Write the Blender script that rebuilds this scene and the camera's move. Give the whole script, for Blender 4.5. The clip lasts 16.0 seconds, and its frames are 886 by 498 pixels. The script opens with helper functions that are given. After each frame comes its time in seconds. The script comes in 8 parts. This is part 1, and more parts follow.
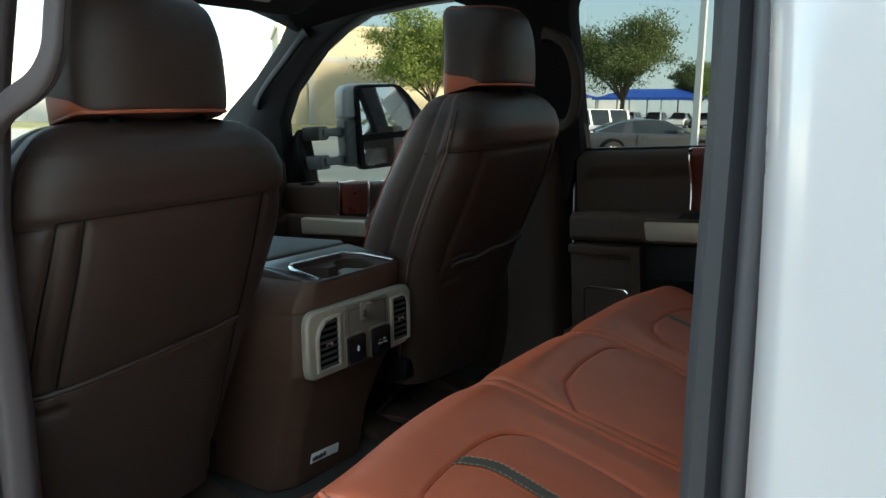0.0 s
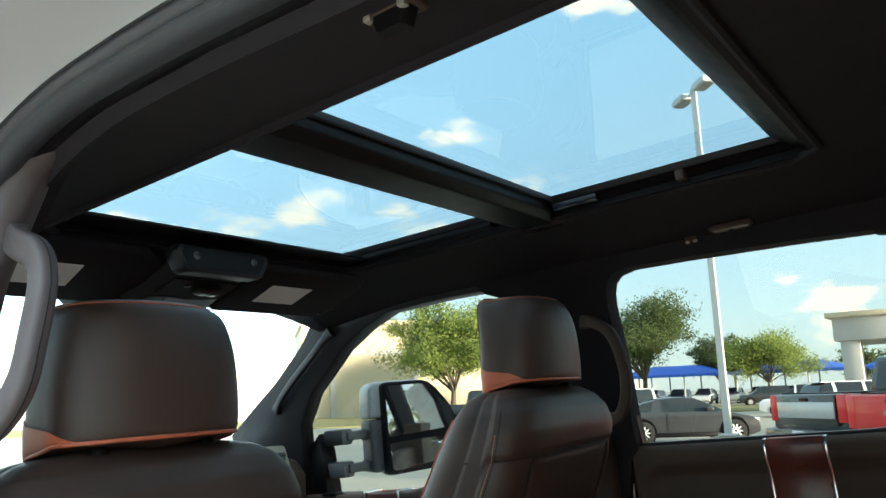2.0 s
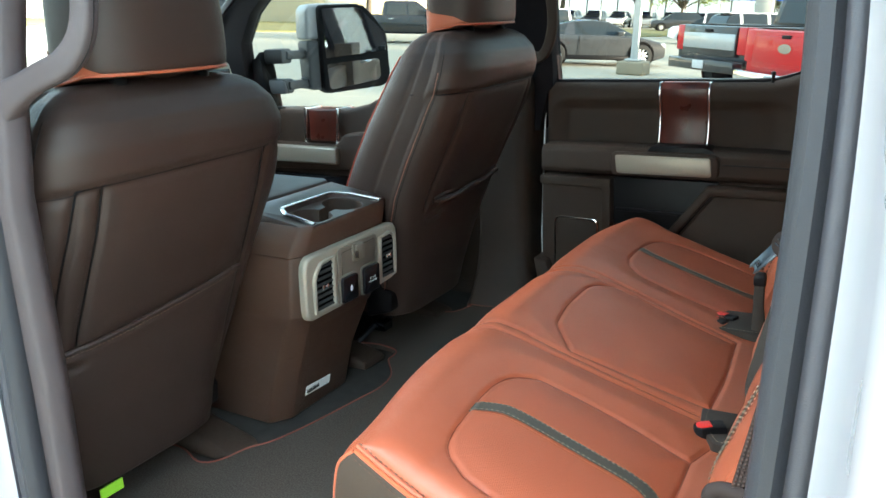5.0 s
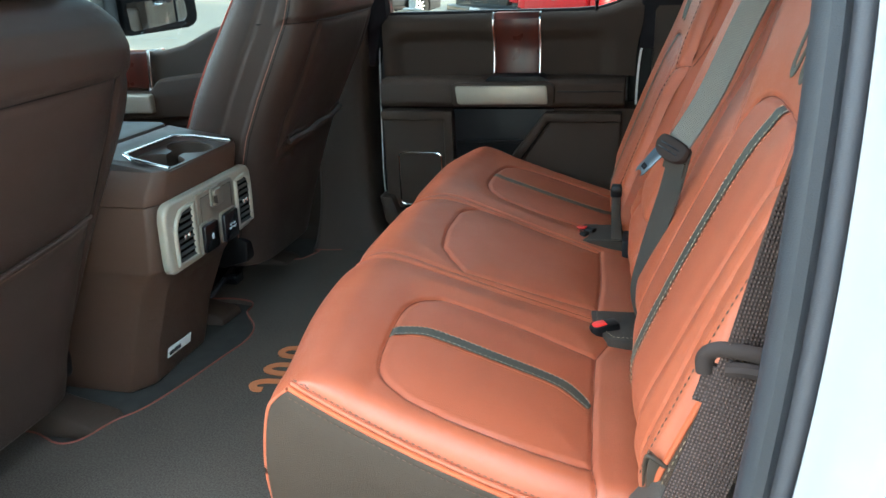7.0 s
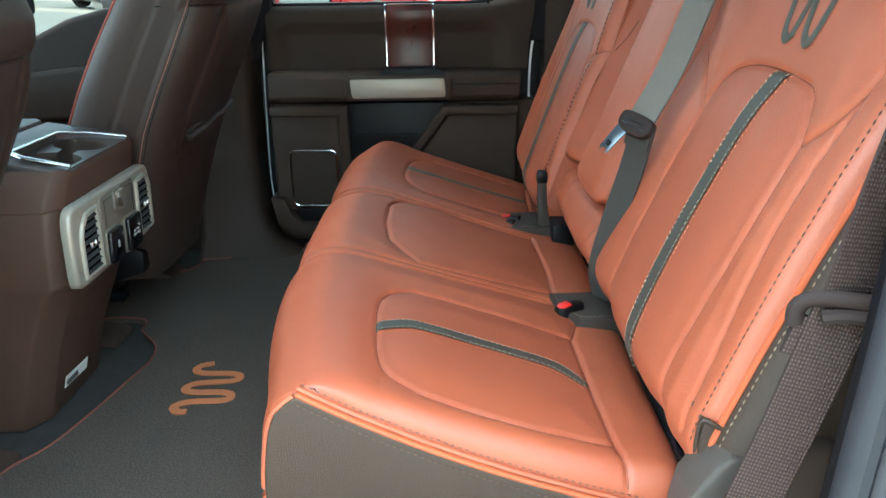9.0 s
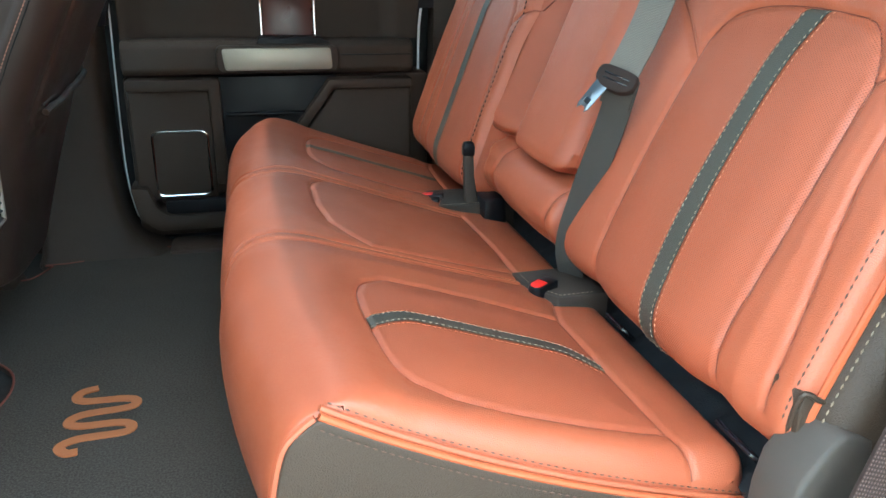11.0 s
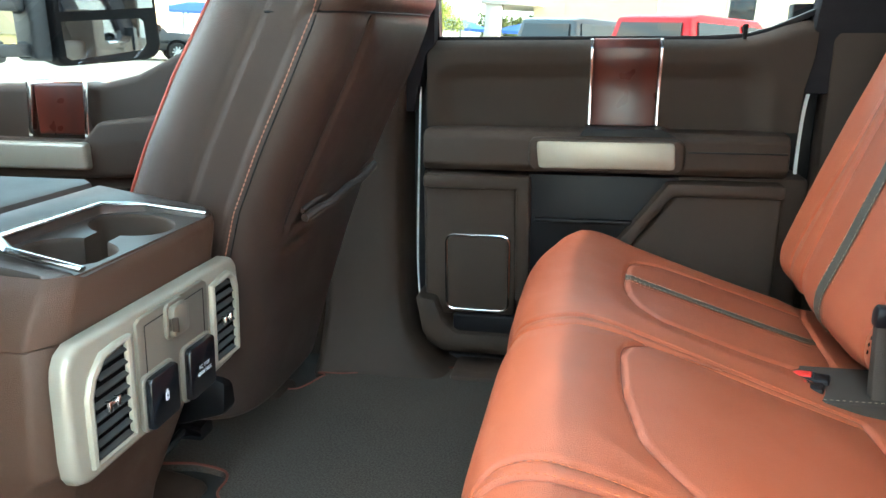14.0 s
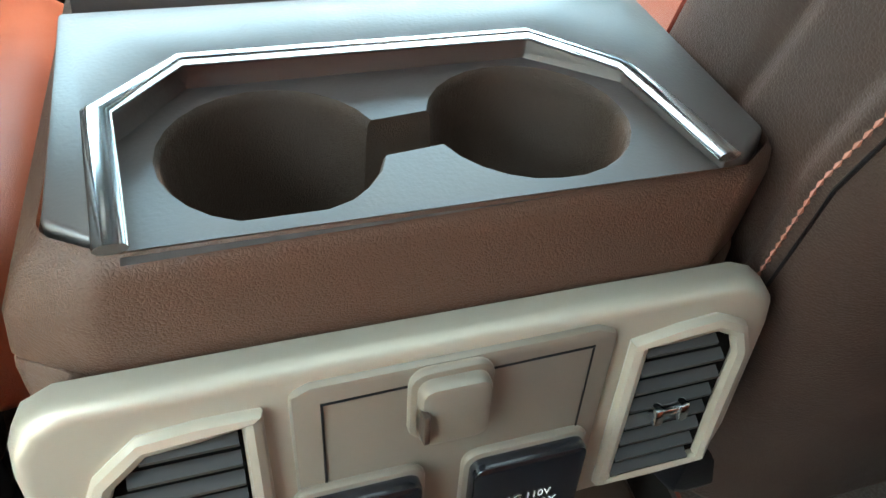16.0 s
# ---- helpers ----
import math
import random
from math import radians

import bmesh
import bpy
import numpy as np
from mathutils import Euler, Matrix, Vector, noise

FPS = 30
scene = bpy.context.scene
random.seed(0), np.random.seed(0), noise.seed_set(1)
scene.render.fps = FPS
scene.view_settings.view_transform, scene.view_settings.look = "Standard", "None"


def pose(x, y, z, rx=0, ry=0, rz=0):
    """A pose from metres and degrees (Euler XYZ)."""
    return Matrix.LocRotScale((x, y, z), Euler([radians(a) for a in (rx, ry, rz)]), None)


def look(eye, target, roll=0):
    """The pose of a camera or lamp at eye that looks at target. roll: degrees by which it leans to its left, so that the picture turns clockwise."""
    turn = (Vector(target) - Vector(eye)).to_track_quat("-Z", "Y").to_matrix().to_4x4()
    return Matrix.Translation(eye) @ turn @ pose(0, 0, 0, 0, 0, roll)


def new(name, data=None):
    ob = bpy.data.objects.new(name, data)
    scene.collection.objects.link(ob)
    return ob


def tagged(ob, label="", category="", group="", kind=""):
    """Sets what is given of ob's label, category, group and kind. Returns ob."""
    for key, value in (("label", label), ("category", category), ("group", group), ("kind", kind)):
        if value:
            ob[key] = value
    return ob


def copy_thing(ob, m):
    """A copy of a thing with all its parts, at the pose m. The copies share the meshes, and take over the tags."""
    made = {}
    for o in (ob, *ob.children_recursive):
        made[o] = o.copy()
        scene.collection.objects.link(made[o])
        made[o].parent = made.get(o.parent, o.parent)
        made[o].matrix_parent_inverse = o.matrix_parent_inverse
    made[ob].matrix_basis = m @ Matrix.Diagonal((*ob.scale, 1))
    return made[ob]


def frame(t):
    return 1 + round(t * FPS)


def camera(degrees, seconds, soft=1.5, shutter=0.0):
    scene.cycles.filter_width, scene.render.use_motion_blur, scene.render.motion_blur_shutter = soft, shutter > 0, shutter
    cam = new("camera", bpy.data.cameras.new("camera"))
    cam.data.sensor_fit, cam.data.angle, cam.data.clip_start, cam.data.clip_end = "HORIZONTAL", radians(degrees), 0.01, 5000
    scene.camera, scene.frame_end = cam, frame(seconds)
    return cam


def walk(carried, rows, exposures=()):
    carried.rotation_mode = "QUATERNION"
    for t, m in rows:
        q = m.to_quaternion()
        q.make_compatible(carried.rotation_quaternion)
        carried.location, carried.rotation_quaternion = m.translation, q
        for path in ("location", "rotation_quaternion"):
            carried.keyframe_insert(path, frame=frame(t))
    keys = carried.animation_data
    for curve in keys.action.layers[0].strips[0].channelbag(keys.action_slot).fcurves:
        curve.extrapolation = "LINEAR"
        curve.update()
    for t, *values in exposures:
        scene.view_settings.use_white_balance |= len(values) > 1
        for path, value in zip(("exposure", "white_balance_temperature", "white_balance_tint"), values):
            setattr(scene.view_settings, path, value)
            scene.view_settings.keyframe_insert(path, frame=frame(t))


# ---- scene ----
cam = camera(60.6, 16.0)
PATH = [
    (0, (0.227, -1.131, 1.578), (-0.91, 0.484, 1.264), -2.7),
    (0.5, (0.183, -1.14, 1.605), (-0.862, 0.551, 1.388), -2.4),
    (1, (0.121, -1.112, 1.609), (-0.912, 0.599, 1.665), -3.2),
    (1.5, (0.095, -1.038, 1.606), (-0.977, 0.624, 1.902), -4.5),
    (2, (0.098, -1.003, 1.612), (-1.027, 0.592, 2.045), -5.5),
    (2.5, (0.099, -0.991, 1.61), (-1.068, 0.574, 2.045), -5.1),
    (3, (0.122, -1.011, 1.621), (-1.08, 0.561, 1.913), -4.0),
    (3.5, (0.149, -1.063, 1.64), (-1.042, 0.543, 1.688), -3.3),
    (4, (0.166, -1.121, 1.655), (-0.968, 0.512, 1.439), -2.9),
    (4.5, (0.162, -1.175, 1.668), (-0.902, 0.461, 1.23), -2.5),
    (4.7, (0.163, -1.192, 1.673), (-0.871, 0.442, 1.162), -2.5),
    (6.8, (0.04, -1.26, 1.634), (-0.503, 0.531, 0.928), -2.5),
    (7, (0.009, -1.264, 1.627), (-0.461, 0.548, 0.923), -2.3),
    (7.5, (-0.085, -1.271, 1.613), (-0.385, 0.578, 0.911), -2.1),
    (8, (-0.152, -1.266, 1.602), (-0.323, 0.6, 0.902), -1.8),
    (8.5, (-0.183, -1.255, 1.593), (-0.269, 0.618, 0.897), -1.4),
    (9, (-0.204, -1.247, 1.581), (-0.225, 0.63, 0.89), -0.9),
    (9.2, (-0.214, -1.243, 1.578), (-0.209, 0.634, 0.89), -0.6),
    (11.5, (-0.428, -1.046, 1.493), (0.124, 0.739, 0.78), 1.1),
    (12, (-0.431, -1.023, 1.487), (0.153, 0.751, 0.771), 1.1),
    (12.5, (-0.41, -0.968, 1.48), (0.128, 0.824, 0.772), 0.8),
    (13, (-0.346, -0.864, 1.484), (-0.005, 0.996, 0.833), 0.2),
    (13.5, (-0.324, -0.771, 1.499), (-0.356, 1.147, 0.93), -0.9),
    (14, (-0.361, -0.661, 1.494), (-0.735, 1.232, 0.967), -0.2),
    (14.5, (-0.441, -0.494, 1.496), (-1.155, 1.276, 0.9), 2.6),
    (15, (-0.511, -0.365, 1.479), (-1.452, 1.214, 0.691), 6.1),
    (15.5, (-0.549, -0.198, 1.448), (-1.763, 1.06, 0.476), 7.5),
    (16, (-0.582, -0.059, 1.446), (-2.111, 0.48, 0.275), 2.8),
]
# the truck stands nose down on the sloping lot
CAB = pose(0, 0, 0, 0.9, -3.6, 0)
LIGHTNESS = [(0.0, 4.0, 7150, 13), (0.6, 4.68, 7150, 13), (1.2, 4.71, 7150, 13), (2.0, 4.66, 7150, 13), (3.0, 4.56, 7150, 13), (3.5, 4.85, 7150, 13), (4.0, 5.15, 7150, 13), (4.7, 5.48, 7150, 13), (6.8, 5.46, 6750, 11), (9.2, 5.52, 6750, 11), (12.0, 5.7, 6750, 11), (12.7, 5.8, 6750, 11), (13.5, 6.2, 7150, 13), (14.5, 6.57, 7150, 13), (15.2, 6.63, 7250, 13), (16.0, 6.50, 7900, 15)]
walk(cam, [(t, CAB @ look(eye, target, roll)) for t, eye, target, roll in PATH], LIGHTNESS)

# ---- world, sun ----
world = bpy.data.worlds.new("sky")
scene.world = world
world.use_nodes = True
wn, wl = world.node_tree.nodes, world.node_tree.links
wn.clear()
SUN_EL, SUN_AZ = radians(5), radians(-3)
w_out, w_bg = wn.new("ShaderNodeOutputWorld"), wn.new("ShaderNodeBackground")
sky = wn.new("ShaderNodeTexSky")
sky.sky_type, sky.sun_disc, sky.sun_elevation, sky.sun_rotation = "NISHITA", False, SUN_EL, radians(90) - SUN_AZ
sky.air_density, sky.dust_density, sky.ozone_density = 1.0, 0.6, 2.0
w_co, w_map = wn.new("ShaderNodeTexCoord"), wn.new("ShaderNodeMapping")
w_map.inputs["Scale"].default_value, w_map.inputs["Location"].default_value = (1.0, 1.0, 2.4), (0.0, 0.0, 0.0)
w_noise, w_ramp, w_mix = wn.new("ShaderNodeTexNoise"), wn.new("ShaderNodeValToRGB"), wn.new("ShaderNodeMixRGB")
w_noise.inputs["Scale"].default_value, w_noise.inputs["Detail"].default_value, w_noise.inputs["Roughness"].default_value = 4.2, 10, 0.60
w_ramp.color_ramp.elements[0].position, w_ramp.color_ramp.elements[1].position = 0.553, 0.612
w_mix.inputs["Color2"].default_value = (2.3, 2.15, 1.8, 1)
wl.new(w_co.outputs["Generated"], w_map.inputs["Vector"])
wl.new(w_map.outputs["Vector"], w_noise.inputs["Vector"])
wl.new(w_noise.outputs["Fac"], w_ramp.inputs["Fac"])
wl.new(w_ramp.outputs["Color"], w_mix.inputs["Fac"])
w_sep, w_el, w_blend = wn.new("ShaderNodeSeparateXYZ"), wn.new("ShaderNodeValToRGB"), wn.new("ShaderNodeMixRGB")
w_el.color_ramp.elements.new(0.16)
w_el.color_ramp.elements.new(0.45)
w_el.color_ramp.elements.new(0.64)
for e, c in zip(w_el.color_ramp.elements, ((1.12, 1.52, 1.66, 1), (0.92, 1.44, 1.76, 1), (0.72, 1.35, 1.75, 1), (0.72, 1.30, 1.78, 1), (2.0, 2.4, 2.7, 1))):
    e.color = c
w_blend.inputs["Fac"].default_value = 0.85
wl.new(w_co.outputs["Generated"], w_sep.inputs["Vector"])
wl.new(w_sep.outputs["Z"], w_el.inputs["Fac"])
wl.new(sky.outputs["Color"], w_blend.inputs["Color1"])
wl.new(w_el.outputs["Color"], w_blend.inputs["Color2"])
wl.new(w_blend.outputs["Color"], w_mix.inputs["Color1"])
w_face, w_pow, w_lift = (wn.new("ShaderNodeMath") for _ in range(3))
w_face.operation, w_pow.operation, w_lift.operation = "MULTIPLY", "POWER", "MULTIPLY_ADD"
w_face.use_clamp = True
w_face.inputs[1].default_value, w_pow.inputs[1].default_value = -1.0, 2.0
w_lift.inputs[1].default_value, w_lift.inputs[2].default_value = 0.25, 1.0
w_glow = wn.new("ShaderNodeVectorMath")
w_glow.operation = "SCALE"
wl.new(w_sep.outputs["X"], w_face.inputs[0])
wl.new(w_face.outputs["Value"], w_pow.inputs[0])
wl.new(w_pow.outputs["Value"], w_lift.inputs[0])
wl.new(w_mix.outputs["Color"], w_glow.inputs[0])
wl.new(w_lift.outputs["Value"], w_glow.inputs["Scale"])
wl.new(w_glow.outputs["Vector"], w_bg.inputs["Color"])
w_bg.inputs["Strength"].default_value = 0.15
wl.new(w_bg.outputs["Background"], w_out.inputs["Surface"])

sun = new("sun", bpy.data.lights.new("sun", "SUN"))
sun.data.energy, sun.data.angle, sun.data.color = 3.0, radians(4), (1.0, 0.90, 0.74)
SUN_DIR = Vector((math.cos(SUN_EL) * math.cos(SUN_AZ), math.cos(SUN_EL) * math.sin(SUN_AZ), math.sin(SUN_EL)))
sun.matrix_world = look(SUN_DIR * 50, (0, 0, 0))


# ---- materials ----
def material(name, color, rough=0.5, metal=0.0, vary=0.12, vscale=6.0, bump=0.0, bscale=300.0, kind="noise", coat=0.0, spec=0.5, island=0.0, objrand=0.0, detail_color=None, dscale=60.0, dmix=0.3, rvary=0.08):
    m = bpy.data.materials.new(name)
    m.use_nodes = True
    n, l = m.node_tree.nodes, m.node_tree.links
    b = n["Principled BSDF"]
    b.inputs["Roughness"].default_value, b.inputs["Metallic"].default_value = rough, metal
    b.inputs["Coat Weight"].default_value, b.inputs["Specular IOR Level"].default_value = coat, spec
    co = n.new("ShaderNodeTexCoord")
    big, mix = n.new("ShaderNodeTexNoise"), n.new("ShaderNodeMixRGB")
    big.inputs["Scale"].default_value, big.inputs["Detail"].default_value = vscale, 4
    l.new(co.outputs["Object"], big.inputs["Vector"])
    mix.inputs["Color1"].default_value = (*[c * (1 - vary) for c in color], 1)
    mix.inputs["Color2"].default_value = (*[min(1, c * (1 + vary)) for c in color], 1)
    l.new(big.outputs["Fac"], mix.inputs["Fac"])
    out = mix.outputs["Color"]
    if detail_color:
        d, dr, dm = n.new("ShaderNodeTexNoise"), n.new("ShaderNodeValToRGB"), n.new("ShaderNodeMixRGB")
        d.inputs["Scale"].default_value, d.inputs["Detail"].default_value = dscale, 5
        dr.color_ramp.elements[0].position, dr.color_ramp.elements[1].position = 0.5 - dmix / 2, 0.5 + dmix / 2
        dm.inputs["Color2"].default_value = (*detail_color, 1)
        l.new(co.outputs["Object"], d.inputs["Vector"])
        l.new(d.outputs["Fac"], dr.inputs["Fac"])
        l.new(dr.outputs["Color"], dm.inputs["Fac"])
        l.new(out, dm.inputs["Color1"])
        out = dm.outputs["Color"]
    if island or objrand:
        src = n.new("ShaderNodeNewGeometry").outputs["Random Per Island"] if island else n.new("ShaderNodeObjectInfo").outputs["Random"]
        hv, mr = n.new("ShaderNodeHueSaturation"), n.new("ShaderNodeMapRange")
        a = island or objrand
        mr.inputs["To Min"].default_value, mr.inputs["To Max"].default_value = 1 - a, 1 + a
        l.new(src, mr.inputs["Value"])
        l.new(mr.outputs["Result"], hv.inputs["Value"])
        l.new(out, hv.inputs["Color"])
        out = hv.outputs["Color"]
    l.new(out, b.inputs["Base Color"])
    if rvary:
        rm = n.new("ShaderNodeMapRange")
        rm.inputs["To Min"].default_value, rm.inputs["To Max"].default_value = max(0, rough - rvary), min(1, rough + rvary)
        rn = n.new("ShaderNodeTexNoise")
        rn.inputs["Scale"].default_value = vscale * 4.3
        l.new(co.outputs["Object"], rn.inputs["Vector"])
        l.new(rn.outputs["Fac"], rm.inputs["Value"])
        l.new(rm.outputs["Result"], b.inputs["Roughness"])
    if bump:
        bp = n.new("ShaderNodeBump")
        bp.inputs["Strength"].default_value, bp.inputs["Distance"].default_value = bump, 0.001
        if kind == "noise":
            t = n.new("ShaderNodeTexNoise")
            t.inputs["Scale"].default_value, t.inputs["Detail"].default_value = bscale, 3
            l.new(co.outputs["Object"], t.inputs["Vector"])
            l.new(t.outputs["Fac"], bp.inputs["Height"])
        elif kind == "grain":
            t = n.new("ShaderNodeTexVoronoi")
            t.feature = "DISTANCE_TO_EDGE"
            t.inputs["Scale"].default_value = bscale
            wob = n.new("ShaderNodeTexNoise")
            wob.inputs["Scale"].default_value = bscale * 0.4
            ad = n.new("ShaderNodeMixRGB")
            ad.blend_type, ad.inputs["Fac"].default_value = "ADD", 0.004
            l.new(co.outputs["Object"], wob.inputs["Vector"])
            l.new(co.outputs["Object"], ad.inputs["Color1"])
            l.new(wob.outputs["Color"], ad.inputs["Color2"])
            l.new(ad.outputs["Color"], t.inputs["Vector"])
            rp = n.new("ShaderNodeValToRGB")
            rp.color_ramp.elements[1].position = 0.25
            l.new(t.outputs["Distance"], rp.inputs["Fac"])
            l.new(rp.outputs["Color"], bp.inputs["Height"])
        elif kind == "dots":
            t = n.new("ShaderNodeTexVoronoi")
            t.voronoi_dimensions, t.inputs["Randomness"].default_value = "2D", 0.0
            t.inputs["Scale"].default_value = bscale
            mp = n.new("ShaderNodeMapping")
            mp.inputs["Rotation"].default_value = (0, 0, radians(38))
            l.new(co.outputs["UV"], mp.inputs["Vector"])
            l.new(mp.outputs["Vector"], t.inputs["Vector"])
            rp, dk = n.new("ShaderNodeValToRGB"), n.new("ShaderNodeMixRGB")
            rp.color_ramp.elements[0].position, rp.color_ramp.elements[1].position = 0.14, 0.36
            l.new(t.outputs["Distance"], rp.inputs["Fac"])
            l.new(rp.outputs["Color"], bp.inputs["Height"])
            dk.inputs["Color1"].default_value = (*[c * 0.62 for c in color], 1)
            l.new(rp.outputs["Color"], dk.inputs["Fac"])
            l.new(out, dk.inputs["Color2"])
            l.new(dk.outputs["Color"], b.inputs["Base Color"])
        elif kind == "weave":
            mp = n.new("ShaderNodeMapping")
            l.new(co.outputs["UV"], mp.inputs["Vector"])
            w1, w2 = n.new("ShaderNodeTexWave"), n.new("ShaderNodeTexWave")
            w1.inputs["Scale"].default_value, w2.inputs["Scale"].default_value = bscale, bscale * 0.8
            w1.bands_direction, w2.bands_direction = "X", "Y"
            w1.inputs["Distortion"].default_value, w2.inputs["Distortion"].default_value = 0.6, 0.6
            l.new(mp.outputs["Vector"], w1.inputs["Vector"])
            l.new(mp.outputs["Vector"], w2.inputs["Vector"])
            mu, dk = n.new("ShaderNodeMixRGB"), n.new("ShaderNodeMixRGB")
            mu.blend_type, mu.inputs["Fac"].default_value = "MULTIPLY", 1
            l.new(w1.outputs["Color"], mu.inputs["Color1"])
            l.new(w2.outputs["Color"], mu.inputs["Color2"])
            l.new(mu.outputs["Color"], bp.inputs["Height"])
            dk.inputs["Color1"].default_value = (*[c * (0.80 if dmix < 0.5 else 0.70) for c in color], 1)
            dk.inputs["Color2"].default_value = (*[min(1, c * (1.7 if dmix < 0.5 else 2.4)) for c in color], 1)
            l.new(mu.outputs["Color"], dk.inputs["Fac"])
            l.new(dk.outputs["Color"], b.inputs["Base Color"])
        elif kind == "wood":
            t = n.new("ShaderNodeTexWave")
            t.inputs["Scale"].default_value, t.inputs["Distortion"].default_value, t.inputs["Detail"].default_value = bscale, 7, 3
            l.new(co.outputs["Object"], t.inputs["Vector"])
            l.new(t.outputs["Fac"], mix.inputs["Fac"])
            l.new(t.outputs["Fac"], bp.inputs["Height"])
        l.new(bp.outputs["Normal"], b.inputs["Normal"])
    return m


def glass(name, tint, rough=0.0, ior=1.45):
    m = bpy.data.materials.new(name)
    m.use_nodes = True
    n, l = m.node_tree.nodes, m.node_tree.links
    n.clear()
    o, mx, tr, gl, fr = n.new("ShaderNodeOutputMaterial"), n.new("ShaderNodeMixShader"), n.new("ShaderNodeBsdfTransparent"), n.new("ShaderNodeBsdfGlossy"), n.new("ShaderNodeFresnel")
    tr.inputs["Color"].default_value, gl.inputs["Roughness"].default_value, fr.inputs["IOR"].default_value = (*tint, 1), rough, ior
    l.new(fr.outputs["Fac"], mx.inputs["Fac"])
    l.new(tr.outputs["BSDF"], mx.inputs[1])
    l.new(gl.outputs["BSDF"], mx.inputs[2])
    l.new(mx.outputs["Shader"], o.inputs["Surface"])
    return m


ORANGE, BROWN = (0.405, 0.094, 0.044), (0.042, 0.025, 0.020)
M_LEATHER = material("russet_leather", ORANGE, 0.36, vary=0.10, vscale=5, bump=0.25, bscale=520, kind="grain", detail_color=(0.36, 0.078, 0.035), dscale=14, dmix=0.5)
M_PERF = material("russet_perforated_leather", (0.395, 0.086, 0.039), 0.44, vary=0.08, vscale=5, bump=0.3, bscale=430, kind="dots")
M_SEAM = material("dark_russet_seam", (0.16, 0.030, 0.014), 0.6)
M_WELL = material("dark_brown_buckle_flap", (0.040, 0.028, 0.022), 0.7, spec=0.25, bump=0.4, bscale=420, kind="grain")
M_GAPCLOTH = material("charcoal_gap_cloth", (0.020, 0.020, 0.022), 0.9, vary=0.3, vscale=30, bump=0.8, bscale=500, spec=0.15)
M_THREAD_P = material("pale_russet_thread", (0.50, 0.19, 0.11), 0.8)
M_BELTPLASTIC = material("grey_brown_belt_plastic", (0.030, 0.020, 0.018), 0.7, bump=0.15, bscale=600, spec=0.1)
M_COVER = material("grey_taupe_cover_plastic", (0.058, 0.044, 0.036), 0.5, bump=0.4, bscale=900, kind="grain")
M_STRIPE = material("dark_green_grey_leather", (0.058, 0.049, 0.037), 0.5, bump=0.2, bscale=500, kind="grain")
M_BROWN = material("dark_brown_leather", BROWN, 0.40, spec=0.35, vary=0.14, vscale=4, bump=0.25, bscale=520, kind="grain")
M_TAUPE = material("taupe_leather", (0.046, 0.028, 0.019), 0.42, bump=0.35, bscale=420, kind="grain", spec=0.3)
M_PLASTIC = material("grained_dark_brown_plastic", (0.046, 0.028, 0.020), 0.5, spec=0.25, vary=0.1, bump=0.35, bscale=800, kind="grain")
M_CONSOLE = material("grained_brown_console_vinyl", (0.085, 0.043, 0.029), 0.42, spec=0.3, vary=0.1, bump=0.28, bscale=620, kind="grain")
M_BLACK = material("black_plastic", (0.006, 0.0055, 0.0065), 0.42, bump=0.2, bscale=600, spec=0.18)
M_GLOSSBLACK = material("gloss_black", (0.008, 0.008, 0.010), 0.15)
M_RUBBER = material("black_rubber_seal", (0.024, 0.024, 0.028), 0.5, bump=0.2, bscale=700, spec=0.3)
M_ARM = material("grey_mirror_arm_plastic", (0.10, 0.103, 0.108), 0.5, bump=0.2, bscale=500)
M_WEATHER = material("grey_weatherstrip", (0.040, 0.038, 0.044), 0.5, bump=0.2, bscale=700, spec=0.3)
M_PILLAR = material("mauve_brown_pillar_plastic", (0.056, 0.043, 0.044), 0.5, spec=0.3, bump=0.3, bscale=700, kind="grain")
M_CONSOLETOP = material("smooth_brown_console_top", (0.058, 0.043, 0.038), 0.40, vary=0.08, bump=0.15, bscale=500, spec=0.8, coat=0.0)
M_CONSOLETOP.node_tree.nodes["Principled BSDF"].inputs["IOR"].default_value = 1.6
M_STEEL = material("satin_steel", (0.10, 0.115, 0.13), 0.3, metal=1.0, vary=0.03)
M_OVERHEAD = material("dark_satin_overhead_plastic", (0.020, 0.019, 0.022), 0.4, spec=0.3, bump=0.2, bscale=700)
M_VENTSHADE = material("black_vent_shade", (0.002, 0.002, 0.002), 0.8, spec=0.05)
M_SLAT = material("dark_grey_vent_slat", (0.034, 0.032, 0.031), 0.45, spec=0.3)
M_REDPIPE = material("dark_red_piping", (0.32, 0.045, 0.025), 0.5)
M_THREAD_R = material("red_brown_thread", (0.36, 0.15, 0.11), 0.75)
M_WEBGREY = material("grey_green_belt_webbing", (0.055, 0.048, 0.042), 0.7, spec=0.2, bump=0.8, bscale=190, kind="weave")
M_SILVER = material("satin_silver_plastic", (0.37, 0.325, 0.262), 0.40, metal=0.35, vary=0.05, rvary=0.04)
M_TAN = material("satin_pewter_plastic", (0.20, 0.168, 0.133), 0.42, metal=0.3, vary=0.05)
M_CHROME = material("chrome", (0.86, 0.86, 0.86), 0.14, metal=1.0, vary=0.02, rvary=0.03)
M_WOOD = material("glossy_red_wood", (0.070, 0.013, 0.008), 0.30, vary=0.12, bump=0.01, bscale=7, kind="wood", coat=0.0)
